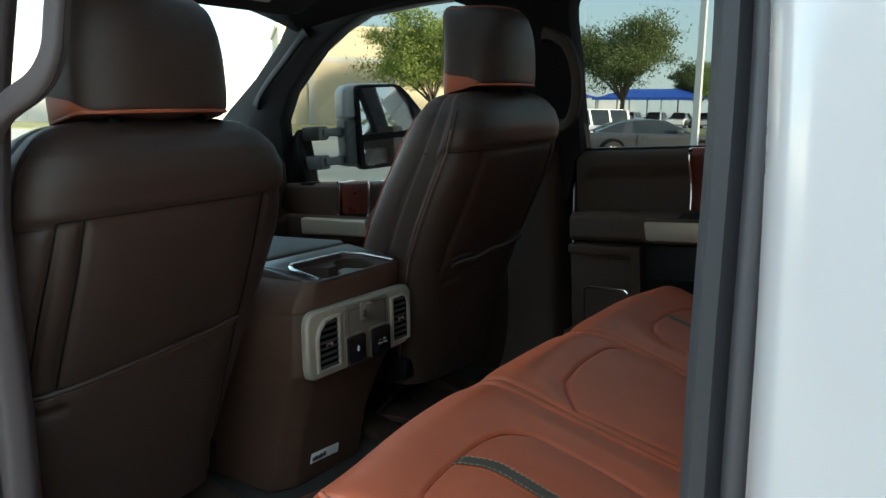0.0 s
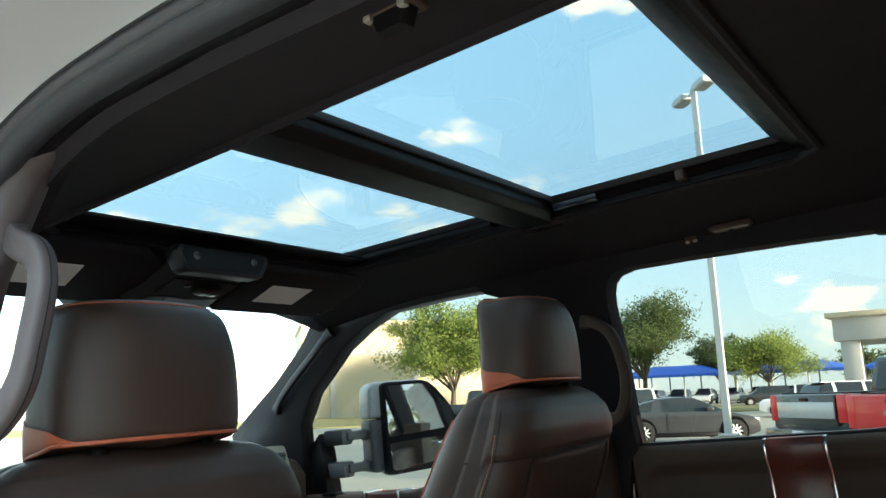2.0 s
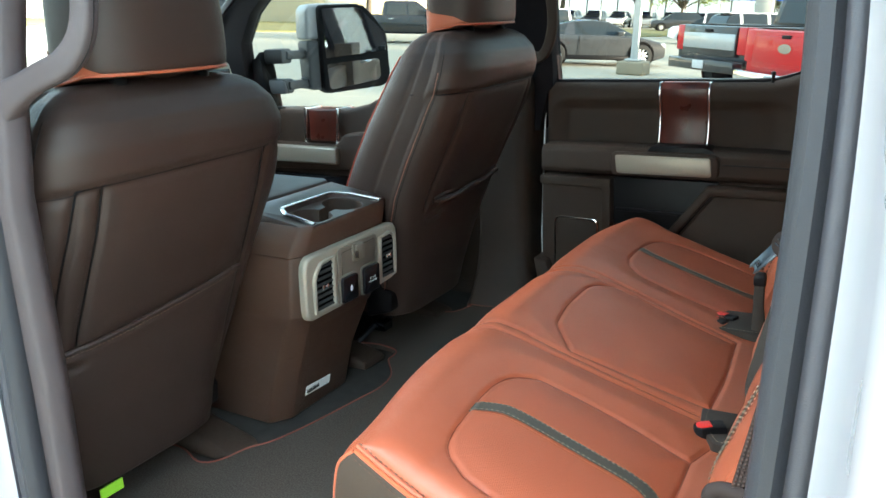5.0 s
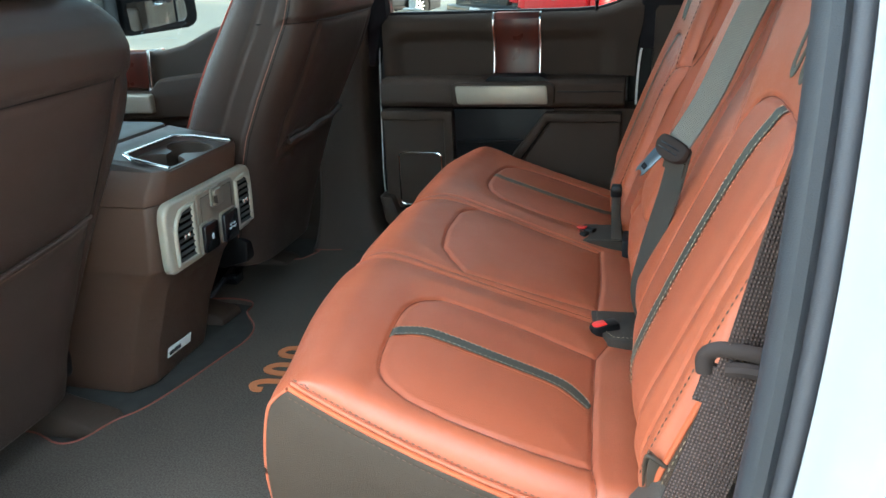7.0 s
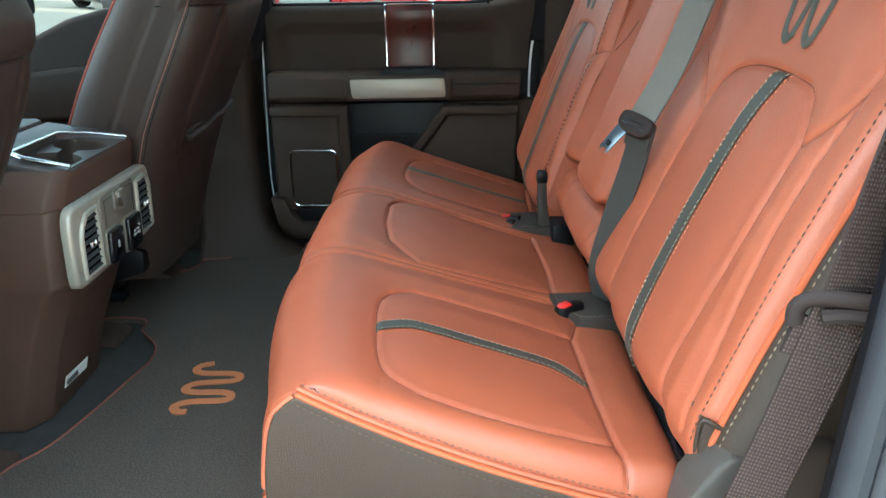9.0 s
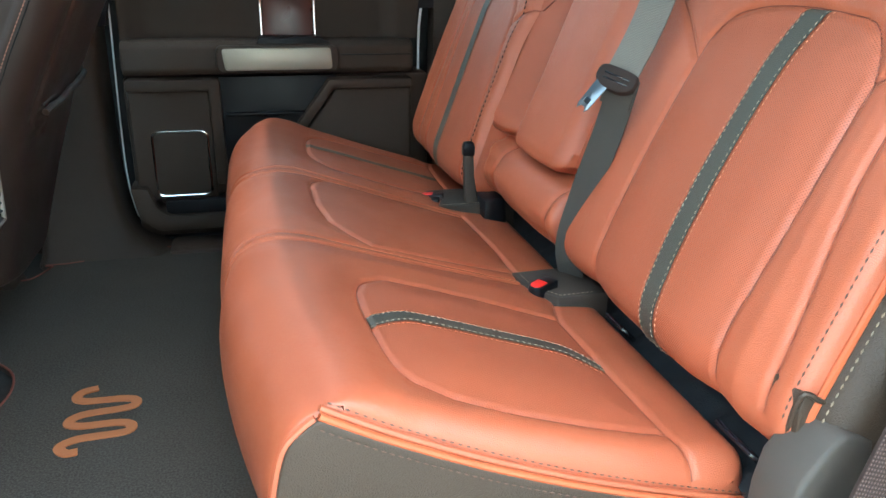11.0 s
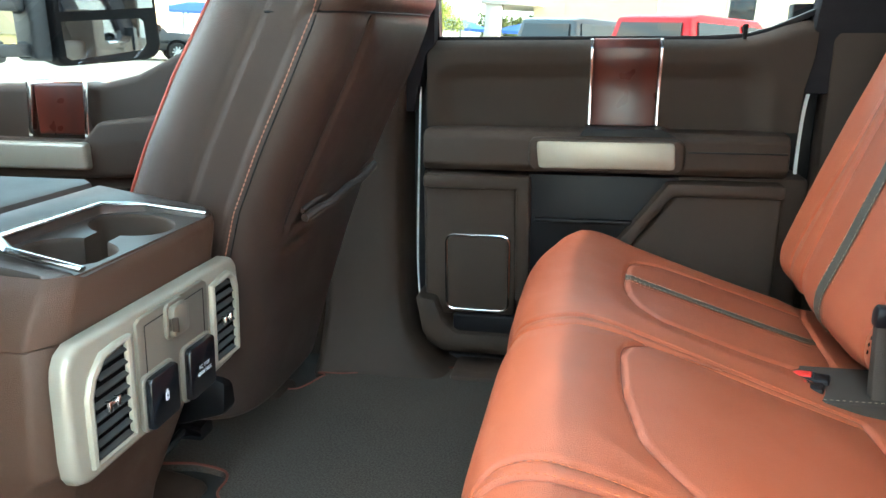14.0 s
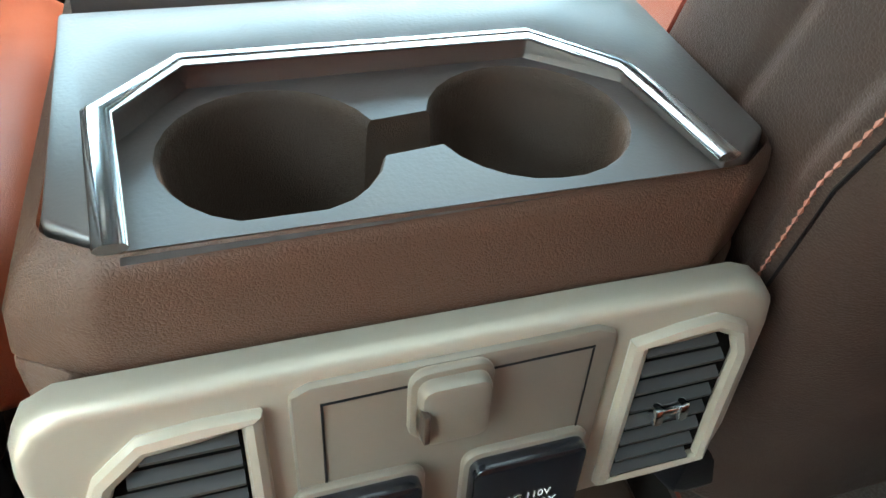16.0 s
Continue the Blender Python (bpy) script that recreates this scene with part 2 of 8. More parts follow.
M_CARPET = material("charcoal_carpet", (0.062, 0.044, 0.035), 0.95, vary=0.3, vscale=9, bump=1.0, bscale=420, detail_color=(0.092, 0.075, 0.063), dscale=330, dmix=0.25, spec=0.1)
M_CARPET2 = material("smooth_dark_carpet", (0.046, 0.042, 0.038), 0.95, vary=0.25, vscale=30, bump=0.7, bscale=600, spec=0.1)
M_LINER = material("dark_headliner_cloth", (0.019, 0.0165, 0.019), 0.9, vary=0.15, vscale=40, bump=0.5, bscale=900, spec=0.12)
# the truck's white paint, darkened in colour to dim its near side
M_BODY = material("dimmed_white_car_paint", (0.31, 0.295, 0.305), 0.22, vary=0.03, coat=0.5)
M_DARK_THREAD = material("dark_thread", (0.10, 0.05, 0.035), 0.8)
M_WHITE = material("white_car_paint", (0.80, 0.81, 0.83), 0.22, vary=0.03, coat=0.6)
M_THREAD = material("pale_thread", (0.27, 0.20, 0.14), 0.8)
M_THREAD_O = material("orange_thread", (0.55, 0.13, 0.04), 0.75)
M_PIPING = material("bright_orange_piping", (0.44, 0.088, 0.034), 0.45, spec=0.3)
M_WEB = material("taupe_belt_webbing", (0.052, 0.033, 0.029), 0.8, bump=1.0, bscale=105, kind="weave", spec=0.1, dmix=0.6)
M_WEBLIGHT = material("grey_belt_webbing", (0.15, 0.13, 0.11), 0.6, bump=0.8, bscale=190, kind="weave")
M_RED = material("red_buckle_button", (0.75, 0.02, 0.015), 0.35)
M_PAPER = material("white_paper_label", (0.75, 0.75, 0.73), 0.6, vary=0.03)
M_INK = material("dark_ink", (0.05, 0.05, 0.05), 0.6)
M_LIME = material("lime_tag", (0.35, 0.75, 0.05), 0.5)
M_LETTER = material("white_lettering", (0.8, 0.8, 0.8), 0.5)
M_MATLOGO = material("rust_mat_emblem", (0.50, 0.15, 0.055), 0.7, bump=0.5, bscale=600)
M_GLASS = glass("tinted_window_glass", (0.140, 0.157, 0.155))
M_CLEAR = glass("clear_window_glass", (0.40, 0.44, 0.45))
M_TINT = glass("tinted_roof_glass", (0.118, 0.148, 0.160), ior=1.5)
M_MIRROR = material("mirror_glass", (0.85, 0.87, 0.88), 0.02, metal=1.0, vary=0.0, rvary=0.0)
M_SCREEN = material("dark_screen", (0.01, 0.012, 0.015), 0.1)


# ---- mesh helpers ----
BASE = {}


def thing(name, base=(0, 0, 0), label="", category="", group="", kind="", outside=False):
    """An Empty at the base of a thing of the cab, or outside of it; its parts are given in the same coordinates as the base."""
    ob = new(name)
    ob.empty_display_size = 0.05
    ob.matrix_world = (Matrix() if outside else CAB) @ Matrix.Translation(base)
    BASE[ob.name] = Vector(base)
    return tagged(ob, label, category, group, kind)


def finish(bm, name, mats, angle=38):
    me = bpy.data.meshes.new(name)
    bmesh.ops.recalc_face_normals(bm, faces=bm.faces)
    bm.to_mesh(me)
    bm.free()
    for m in mats if isinstance(mats, (list, tuple)) else [mats]:
        me.materials.append(m)
    me.shade_smooth()
    me.set_sharp_from_angle(angle=radians(angle))
    return me


def part(name, bm, mats, parent, label="", angle=38, kind=""):
    base = BASE[parent.name]
    bmesh.ops.translate(bm, vec=-base, verts=bm.verts)
    ob = new(name, finish(bm, name, mats, angle))
    ob.parent = parent
    BASE[ob.name] = base
    return tagged(ob, label, kind=kind)


def solid(name, bm, mats, label="", category="", kind="structure", outside=False, angle=38):
    ob = new(name, finish(bm, name, mats, angle))
    ob.matrix_world = Matrix() if outside else CAB.copy()
    BASE[ob.name] = Vector((0, 0, 0))
    return tagged(ob, label, category, kind=kind)


def join(*bms):
    a = bms[0]
    for b in bms[1:]:
        me = bpy.data.meshes.new("tmp")
        b.to_mesh(me)
        b.free()
        a.from_mesh(me)
        bpy.data.meshes.remove(me)
    return a


def bevel(bm, w, seg=2, sharp=25):
    if w > 0:
        bm.normal_update()
        es = [e for e in bm.edges if len(e.link_faces) == 2 and e.calc_face_angle(0) > radians(sharp)]
        bmesh.ops.bevel(bm, geom=es, offset=w, segments=seg, profile=0.5, affect="EDGES", clamp_overlap=True)
    return bm


def box(lo, hi, w=0.0, seg=2):
    bm = bmesh.new()
    bmesh.ops.create_cube(bm, size=1)
    for v in bm.verts:
        v.co = Vector([(lo[i] + hi[i]) / 2 + v.co[i] * (hi[i] - lo[i]) for i in range(3)])
    return bevel(bm, w, seg)


def prism(pts, axis, a, b, w=0.0, seg=2):
    """A polygon of the two other axes, in order x, y, z, drawn out along axis from a to b."""
    bm = bmesh.new()
    k = "xyz".index(axis)

    def at(p, d):
        q = list(p)
        q.insert(k, d)
        return q
    lo, hi = [bm.verts.new(at(p, a)) for p in pts], [bm.verts.new(at(p, b)) for p in pts]
    n = len(pts)
    bm.faces.new(lo)
    bm.faces.new(hi[::-1])
    for i in range(n):
        bm.faces.new((lo[i], hi[i], hi[(i + 1) % n], lo[(i + 1) % n]))
    bmesh.ops.recalc_face_normals(bm, faces=bm.faces)
    return bevel(bm, w, seg)


def loft(rings, caps=True, closed=True):
    bm = bmesh.new()
    vs = [[bm.verts.new(p) for p in r] for r in rings]
    n = len(rings[0])
    for a, b in zip(vs, vs[1:]):
        for i in range(n if closed else n - 1):
            bm.faces.new((a[i], a[(i + 1) % n], b[(i + 1) % n], b[i]))
    if caps and closed:
        bm.faces.new(vs[0][::-1])
        bm.faces.new(vs[-1])
    return bm


def curve_points(pts, per=8, closed=False):
    """A Catmull-Rom curve through the points."""
    P = [np.array(p, float) for p in pts]
    n = len(P)
    out = []
    for i in range(n if closed else n - 1):
        p0, p1, p2, p3 = (P[(i + k) % n] if closed else P[min(max(i + k, 0), n - 1)] for k in (-1, 0, 1, 2))
        for j in range(per):
            t = j / per
            out.append(0.5 * (2 * p1 + (p2 - p0) * t + (2 * p0 - 5 * p1 + 4 * p2 - p3) * t * t + (3 * p1 - p0 - 3 * p2 + p3) * t ** 3))
    if not closed:
        out.append(P[-1])
    return out


def tube(path, r, n=8, closed=False, flat=(1.0, 1.0), up=(0, 0, 1)):
    """A tube along a path; flat: its two radii over r, across up and along it."""
    P = [Vector(p) for p in path]
    rings = []
    for i, p in enumerate(P):
        a, b = (P[i - 1] if i or closed else p), (P[(i + 1) % len(P)] if i < len(P) - 1 or closed else p)
        t = (b - a).normalized()
        side = t.cross(Vector(up))
        side = side.normalized() if side.length > 1e-4 else t.orthogonal().normalized()
        nrm = side.cross(t).normalized()
        rr = r[i] if isinstance(r, (list, tuple)) else r
        rings.append([p + side * (rr * flat[0] * math.cos(k * math.tau / n)) + nrm * (rr * flat[1] * math.sin(k * math.tau / n)) for k in range(n)])
    if closed:
        rings.append(rings[0])
        bm = loft(rings, caps=False)
        bmesh.ops.remove_doubles(bm, verts=bm.verts, dist=1e-5)
        return bm
    return loft(rings)


def ribbon(path, widths, across, th=0.0015):
    """A flat strap along a path, across: the direction of its width at each point."""
    bm = bmesh.new()
    uv = bm.loops.layers.uv.new("UVMap")
    P, rows, s = [Vector(p) for p in path], [], 0.0
    for i, p in enumerate(P):
        a, b = P[max(i - 1, 0)], P[min(i + 1, len(P) - 1)]
        t = (b - a).normalized()
        c = Vector(across[i] if isinstance(across[0], (list, tuple, Vector)) else across)
        c = (c - t * c.dot(t)).normalized()
        w = widths[i] if isinstance(widths, (list, tuple)) else widths
        nrm = t.cross(c).normalized()
        s += (p - P[i - 1]).length if i else 0
        rows.append(([bm.verts.new(p + c * (w * (k / 4 - 0.5)) + nrm * (th * sgn)) for sgn in (1, -1) for k in (range(5) if sgn > 0 else range(4, -1, -1))], s, w))
    for (a, sa, wa), (b, sb, wb) in zip(rows, rows[1:]):
        for i in range(10):
            j = (i + 1) % 10
            f = bm.faces.new((a[i], a[j], b[j], b[i]))
            for lp, (q, ss, ww) in zip(f.loops, ((i, sa, wa), (j, sa, wa), (j, sb, wb), (i, sb, wb))):
                lp[uv].uv = ((q if q < 5 else 9 - q) / 4 * ww, ss)
    bm.faces.new(rows[0][0][::-1])
    bm.faces.new(rows[-1][0])
    return bm


def rounded(w, h, r, n=5):
    """The outline of a rounded rectangle round the origin."""
    out = []
    for cx, cy, a0 in ((w / 2 - r, h / 2 - r, 0), (-w / 2 + r, h / 2 - r, 90), (-w / 2 + r, -h / 2 + r, 180), (w / 2 - r, -h / 2 + r, 270)):
        for k in range(n + 1):
            a = radians(a0 + 90 * k / n)
            out.append((cx + r * math.cos(a), cy + r * math.sin(a)))
    return out


def sheet(fn, us, vs, uvs=True, flip=False):
    """A surface of points fn(U, V) over two rows of numbers, with arrays U, V of the grid."""
    U, V = np.meshgrid(us, vs, indexing="ij")
    X, Y, Z = fn(U, V)
    bm = bmesh.new()
    layer = bm.loops.layers.uv.new("UVMap")
    nu, nv = len(us), len(vs)
    grid = [[bm.verts.new((X[i, j], Y[i, j], Z[i, j])) for j in range(nv)] for i in range(nu)]
    for i in range(nu - 1):
        for j in range(nv - 1):
            f = bm.faces.new((grid[i][j], grid[i + 1][j], grid[i + 1][j + 1], grid[i][j + 1]))
            for lp, (a, b) in zip(f.loops, ((i, j), (i + 1, j), (i + 1, j + 1), (i, j + 1))):
                lp[layer].uv = (U[a, b], V[a, b])
    return bm


def lathe(profile, centre, axis="z", n=24, caps=True):
    """A turned shape: profile of (radius, height)."""
    k = "xyz".index(axis)
    rings = []
    for r, h in profile:
        ring = []
        for i in range(n):
            a = math.tau * i / n
            p = [r * math.cos(a), r * math.sin(a)]
            p.insert(k, h)
            ring.append(Vector(p) + Vector(centre))
        rings.append(ring)
    return loft(rings, caps)


# ---- cab shell ----
YC = 0.05


def lean(bm, side=1):
    """The sides of the cab lean in above the belt line."""
    for v in bm.verts:
        if v.co.z > 1.49:
            v.co.y -= side * 0.302 * (v.co.z - 1.49)
    return bm


def side_prism(pts, y0, y1, w=0.004, side=1, cuts=True):
    bm = prism(pts, "y", y0, y1, 0)
    if cuts:
        for z in (1.49, 1.6, 1.7, 1.8, 1.9):
            bmesh.ops.bisect_plane(bm, geom=bm.verts[:] + bm.edges[:] + bm.faces[:], plane_co=(0, 0, z), plane_no=(0, 0, 1))
    lean(bm, side)
    return bevel(bm, w, 2)


floor = solid("floor", box((-2.3, -0.74, 0.78), (0.42, 0.84, 0.836), 0.004), M_CARPET2, "dark smooth carpeted truck cab floor", "floor")
solid("wall_rear", box((0.42, -0.80, 0.80), (0.47, 0.90, 2.04), 0.01), M_PLASTIC, "dark plastic rear wall of the cab", "wall")
solid("wall_front", box((-2.55, -0.9, 0.6), (-2.3, 1.0, 1.30), 0.01), M_BLACK, "dark firewall under the dashboard", "wall")

# roof lining with the opening of the glass roof
OX0, OX1, OY0, OY1 = -1.195, -0.10, -0.36, 0.42


def liner_z(x, y):
    d = np.maximum(0, np.where(y > YC, y - YC - 0.42, YC - y - 0.36))
    return 2.005 - np.where(y > YC, 0.36, 0.30) * d ** 1.3 - 0.10 * np.maximum(0, -1.2 - x) ** 1.2 - 0.05 * np.maximum(0, x - 0.1)


xs = sorted(set(np.round(np.r_[np.linspace(-1.62, OX0, 9), np.linspace(OX0, OX1, 17), np.linspace(OX1, 0.44, 9)], 4)))
ys = sorted(set(np.round(np.r_[np.linspace(-0.62, OY0, 10), np.linspace(OY0, OY1, 13), np.linspace(OY1, 0.72, 12)], 4)))
bm = sheet(lambda U, V: (U, V, liner_z(U, V)), xs, ys)
bmesh.ops.delete(bm, geom=[f for f in bm.faces if OX0 < f.calc_center_median().x < OX1 and OY0 < f.calc_center_median().y < OY1], context="FACES")
edge = [e for e in bm.edges if e.is_boundary and all(OX0 - 0.001 <= v.co.x <= OX1 + 0.001 and OY0 - 0.001 <= v.co.y <= OY1 + 0.001 for v in e.verts)]
r = bmesh.ops.extrude_edge_only(bm, edges=edge)
for v in [g for g in r["geom"] if isinstance(g, bmesh.types.BMVert)]:
    v.co.z = 2.022
    v.co.x += 0.012 * (1 if v.co.x > -0.6 else -1)
    v.co.y += 0.012 * (1 if v.co.y > 0 else -1)
ceiling = solid("ceiling", bm, M_LINER, "dark cloth roof lining round a large glass roof", "ceiling")
# raised moulding round the opening
ring = [(OX0 - 0.02, OY0 + 0.03), (OX0 + 0.03, OY0 - 0.02), (OX1 - 0.03, OY0 - 0.02), (OX1 + 0.02, OY0 + 0.03), (OX1 + 0.02, OY1 - 0.03), (OX1 - 0.03, OY1 + 0.02), (OX0 + 0.03, OY1 + 0.02), (OX0 - 0.02, OY1 - 0.03)]
solid("trim_roof_opening", tube([(x, y, float(liner_z(np.array(x), np.array(y))) - 0.001) for x, y in ring], 0.008, 8, closed=True), M_LINER, "soft rolled edge of the roof opening", "trim")
# outer roof skin with its hole
bm = bmesh.new()
for lo, hi in (((-1.7, -0.66, 2.085), (-1.50, 0.76, 2.10)), ((0.05, -0.66, 2.085), (0.5, 0.76, 2.10)), ((-1.50, -0.66, 2.085), (0.05, -0.58, 2.10)), ((-1.50, 0.63, 2.085), (0.05, 0.76, 2.10))):
    bm = join(bm, box(lo, hi))
solid("roof_skin", bm, M_WHITE, "white painted outer roof panel", "roof")


def roof_glass():
    g = thing("panoramic_sunroof", (-0.62, 0.02, 2.03), "two-pane tinted glass roof with black rails and cross bar", "sunroof")
    for x0, x1 in ((-1.27, -0.70), (-0.64, -0.13)):
        p = part("glass_pane", sheet(lambda U, V: (U, V, 2.052 + 0.0 * U), [x0, x1], [-0.50, 0.47]), M_TINT, g, "tinted glass pane")
        if p.data.polygons[0].normal.z > 0:
            p.data.flip_normals()
        p.visible_shadow = False
    part("cross_bar", prism([(-0.718, 2.012), (-0.700, 2.000), (-0.622, 2.000), (-0.606, 2.016), (-0.606, 2.046), (-0.718, 2.046)], "y", -0.51, 0.49, 0.004), M_BLACK, g)
    part("bar_seal", box((-0.605, -0.48, 2.034), (-0.597, 0.45, 2.047), 0.003), M_RUBBER, g)
    part("bar_seal", box((-0.727, -0.48, 2.034), (-0.719, 0.45, 2.047), 0.003), M_RUBBER, g)
    for y0, y1 in ((0.395, 0.50), (-0.52, -0.455)):
        s = 1 if y0 > 0 else -1
        yi = y0 if s > 0 else y1
        yo = y1 if s > 0 else y0
        part("side_rail", prism([(yi, 2.046), (yi + s * 0.006, 2.032), (yi + s * 0.02, 2.030), (yi + s * 0.03, 2.022), (yo, 2.022), (yo, 2.050)], "x", -1.29, -0.10, 0.002), M_BLACK, g)
        for k in range(4):
            part("rail_rib", box((-1.22, yi + s * (0.012 + 0.011 * k) - 0.002, 2.020 - 0.0018 * k), (-0.76, yi + s * (0.012 + 0.011 * k) + 0.002, 2.032), 0.001), M_BLACK, g)
        part("slide_shoe", box((-0.60, min(yi + s * 0.004, yi + s * 0.04), 2.014), (-0.50, max(yi + s * 0.004, yi + s * 0.04), 2.03), 0.003), M_GLOSSBLACK, g)
        part("slide_shoe", box((-0.335, min(yi + s * 0.004, yi + s * 0.03), 2.012), (-0.318, max(yi + s * 0.004, yi + s * 0.03), 2.032), 0.003), M_PLASTIC, g)
    part("front_frame", prism([(-1.30, 2.02), (-1.30, 2.05), (-1.225, 2.05), (-1.215, 2.043), (-1.19, 2.03), (-1.14, 2.025), (-1.14, 2.018)], "y", -0.52, 0.50, 0.002), M_BLACK, g)
    part("rear_frame", prism([(-0.08, 2.02), (-0.08, 2.05), (-0.15, 2.05), (-0.155, 2.043), (-0.115, 2.02)], "y", -0.52, 0.50, 0.002), M_BLACK, g)


roof_glass()

# ---- far side of the cab ----
B_UP = [(-0.715, 1.36), (-0.69, 1.47), (-0.672, 1.49), (-0.654, 1.72), (-0.650, 1.845), (-0.645, 1.875), (-0.635, 1.898), (-0.617, 1.912), (-0.58, 1.920), (-0.50, 1.925), (-0.48, 2.01), (-1.05, 2.01), (-0.985, 1.925), (-0.935, 1.905), (-0.918, 1.85), (-0.885, 1.50), (-0.87, 1.36)]
C_UP = [(0.012, 1.40), (0.016, 1.53), (0.030, 1.76), (0.030, 1.81), (0.022, 1.848), (0.004, 1.874), (-0.022, 1.888), (-0.06, 1.894), (-0.08, 2.01), (0.44, 2.01), (0.44, 1.40)]
A_UP = [(-1.05, 2.01), (-1.0, 1.935), (-1.12, 1.937), (-1.33, 1.932), (-1.44, 1.897), (-1.553, 1.846), (-1.735, 1.725), (-1.82, 1.63), (-1.855, 1.50), (-1.86, 1.40), (-2.20, 1.40), (-2.18, 1.62), (-2.053, 1.690), (-1.877, 1.782), (-1.725, 1.878), (-1.645, 1.945), (-1.585, 2.01)]
TOP = [(-1.05, 2.01), (-0.985, 1.935), (-0.635, 1.922), (-0.44, 1.917), (-0.21, 1.907), (-0.06, 1.898), (-0.022, 1.890), (0.004, 1.876), (0.022, 1.850), (0.034, 1.81), (0.06, 1.80), (0.06, 2.01)]
solid("wall_pillar_b_far", side_prism(B_UP, 0.835, 0.90, 0.005), M_LINER, "dark upper door pillar trim", "pillar")
solid("wall_pillar_c_far", side_prism(C_UP, 0.845, 0.90, 0.006), M_LINER, "dark rear corner pillar trim", "pillar")
solid("wall_pillar_a_far", side_prism(A_UP, 0.842, 0.90, 0.012), M_OVERHEAD, "dark windscreen pillar trim", "pillar")
solid("wall_rail_far", side_prism(TOP, 0.832, 0.90, 0.006), M_LINER, "dark roof rail over the door", "roof rail")
bm = loft([[(xa, y + 0.03, z), (xa + 0.018, y, z), (xb - 0.030, y, z), (xb - 0.008, y + 0.010, z), (xb, y + 0.035, z), (xb + 0.004, 0.95, z), (xa - 0.01, 0.95, z)] for z, xa, xb, y in ((0.80, -0.915, -0.575, 0.672), (0.84, -0.905, -0.600, 0.678), (0.858, -0.90, -0.640, 0.690), (0.88, -0.90, -0.680, 0.708), (0.91, -0.90, -0.706, 0.728), (0.95, -0.90, -0.722, 0.748), (1.00, -0.90, -0.730, 0.762), (1.06, -0.90, -0.733, 0.770), (1.20, -0.90, -0.733, 0.774), (1.30, -0.90, -0.732, 0.778), (1.48, -0.89, -0.728, 0.80), (1.60, -0.89, -0.722, 0.83))])
solid("wall_pillar_b_far_lower", bevel(bm, 0.008, 2, 15), M_PLASTIC, "brown plastic lower door pillar trim", "pillar")
solid("sill_far_front", box((-2.2, 0.80, 0.76), (-0.86, 0.955, 0.885), 0.01), M_PLASTIC, "brown plastic front door sill cover", "sill")
solid("sill_far_rear", box((-0.62, 0.69, 0.80), (0.42, 0.80, 0.862), 0.015), M_PLASTIC, "brown plastic door sill cover", "sill")
# black fillers added to block the bright bar and white body in the gap
solid("sill_far_filler", box((-0.76, 0.802, 0.78), (0.05, 0.928, 0.8585), 0.004), M_RUBBER, "black filler strip added under the far rear door", "door seal")
solid("wall_door_gap_front", box((-0.745, 0.905, 0.84), (-0.655, 0.928, 1.495), 0.003), M_RUBBER, "black filler strip added in front of the far rear door", "door seal")
# slivers of white body seen in the door gap
gap = curve_points([(-0.672, 0.845, 1.60), (-0.700, 0.862, 1.50), (-0.708, 0.858, 1.33), (-0.713, 0.85, 1.10), (-0.712, 0.848, 1.00), (-0.702, 0.846, 0.92), (-0.686, 0.842, 0.872)], 6)
solid("trim_door_gap", ribbon(gap, 0.0036, (1, 0, 0.35), 0.002), M_WHITE, "white painted body edge in the door gap", "body edge")
gap2 = curve_points([(0.040, 0.858, 1.55), (0.038, 0.856, 1.46), (0.020, 0.855, 1.39), (0.014, 0.852, 1.29), (0.016, 0.85, 1.15)], 6)
solid("trim_door_gap_rear", ribbon(gap2, 0.006, (1, 0, 0), 0.002), M_WHITE, "white painted body edge behind the door", "body edge")
solid("wall_door_gap_far", box((-0.01, 0.90, 0.80), (0.08, 0.94, 1.56), 0.004), M_BLACK, "black seal behind the far door", "door seal")
solid("wall_quarter_far", box((0.05, 0.84, 0.80), (0.44, 0.93, 1.52), 0.01), M_PLASTIC, "dark plastic quarter trim beside the rear seat", "wall")


def pane(pts, inward):
    """A single sheet of glass whose face looks inward."""
    bm = bmesh.new()
    f = bm.faces.new([bm.verts.new(p) for p in pts])
    f.normal_update()
    if f.normal.dot(Vector(inward)) < 0:
        f.normal_flip()
    return bm


def side_pane(pts, y, side=1):
    return pane([(x, y - side * 0.302 * (z - 1.49), z) for x, z in pts], (0, -side, 0))


def window(name, pts, y, label, side=1, mat=M_GLASS):
    me = bpy.data.meshes.new(name)
    side_pane(pts, y, side).to_mesh(me)
    me.materials.append(mat)
    w = new(name, me)
    w.matrix_world = CAB.copy()
    w.visible_shadow = False
    return tagged(w, label, "window", kind="structure")



window("window_1", [(-0.70, 1.46), (-0.70, 1.97), (0.16, 1.97), (0.16, 1.46)], 0.885, "clear glass of the far rear door")
window("window_2", [(-1.90, 1.38), (-1.90, 1.62), (-1.45, 1.94), (-0.88, 1.96), (-0.88, 1.46), (-1.2, 1.38)], 0.885, "clear glass of the far front door")
me = bpy.data.meshes.new("windscreen")
pane(((-1.50, -0.62, 1.985), (-1.50, 0.72, 1.985), (-2.30, 0.86, 1.42), (-2.30, -0.76, 1.42)), (1, 0, -0.5)).to_mesh(me)
me.materials.append(M_CLEAR)
ws = tagged(new("window_windscreen", me), "clear raked windscreen", "window", kind="structure")
ws.matrix_world = CAB.copy()
ws.visible_shadow = False
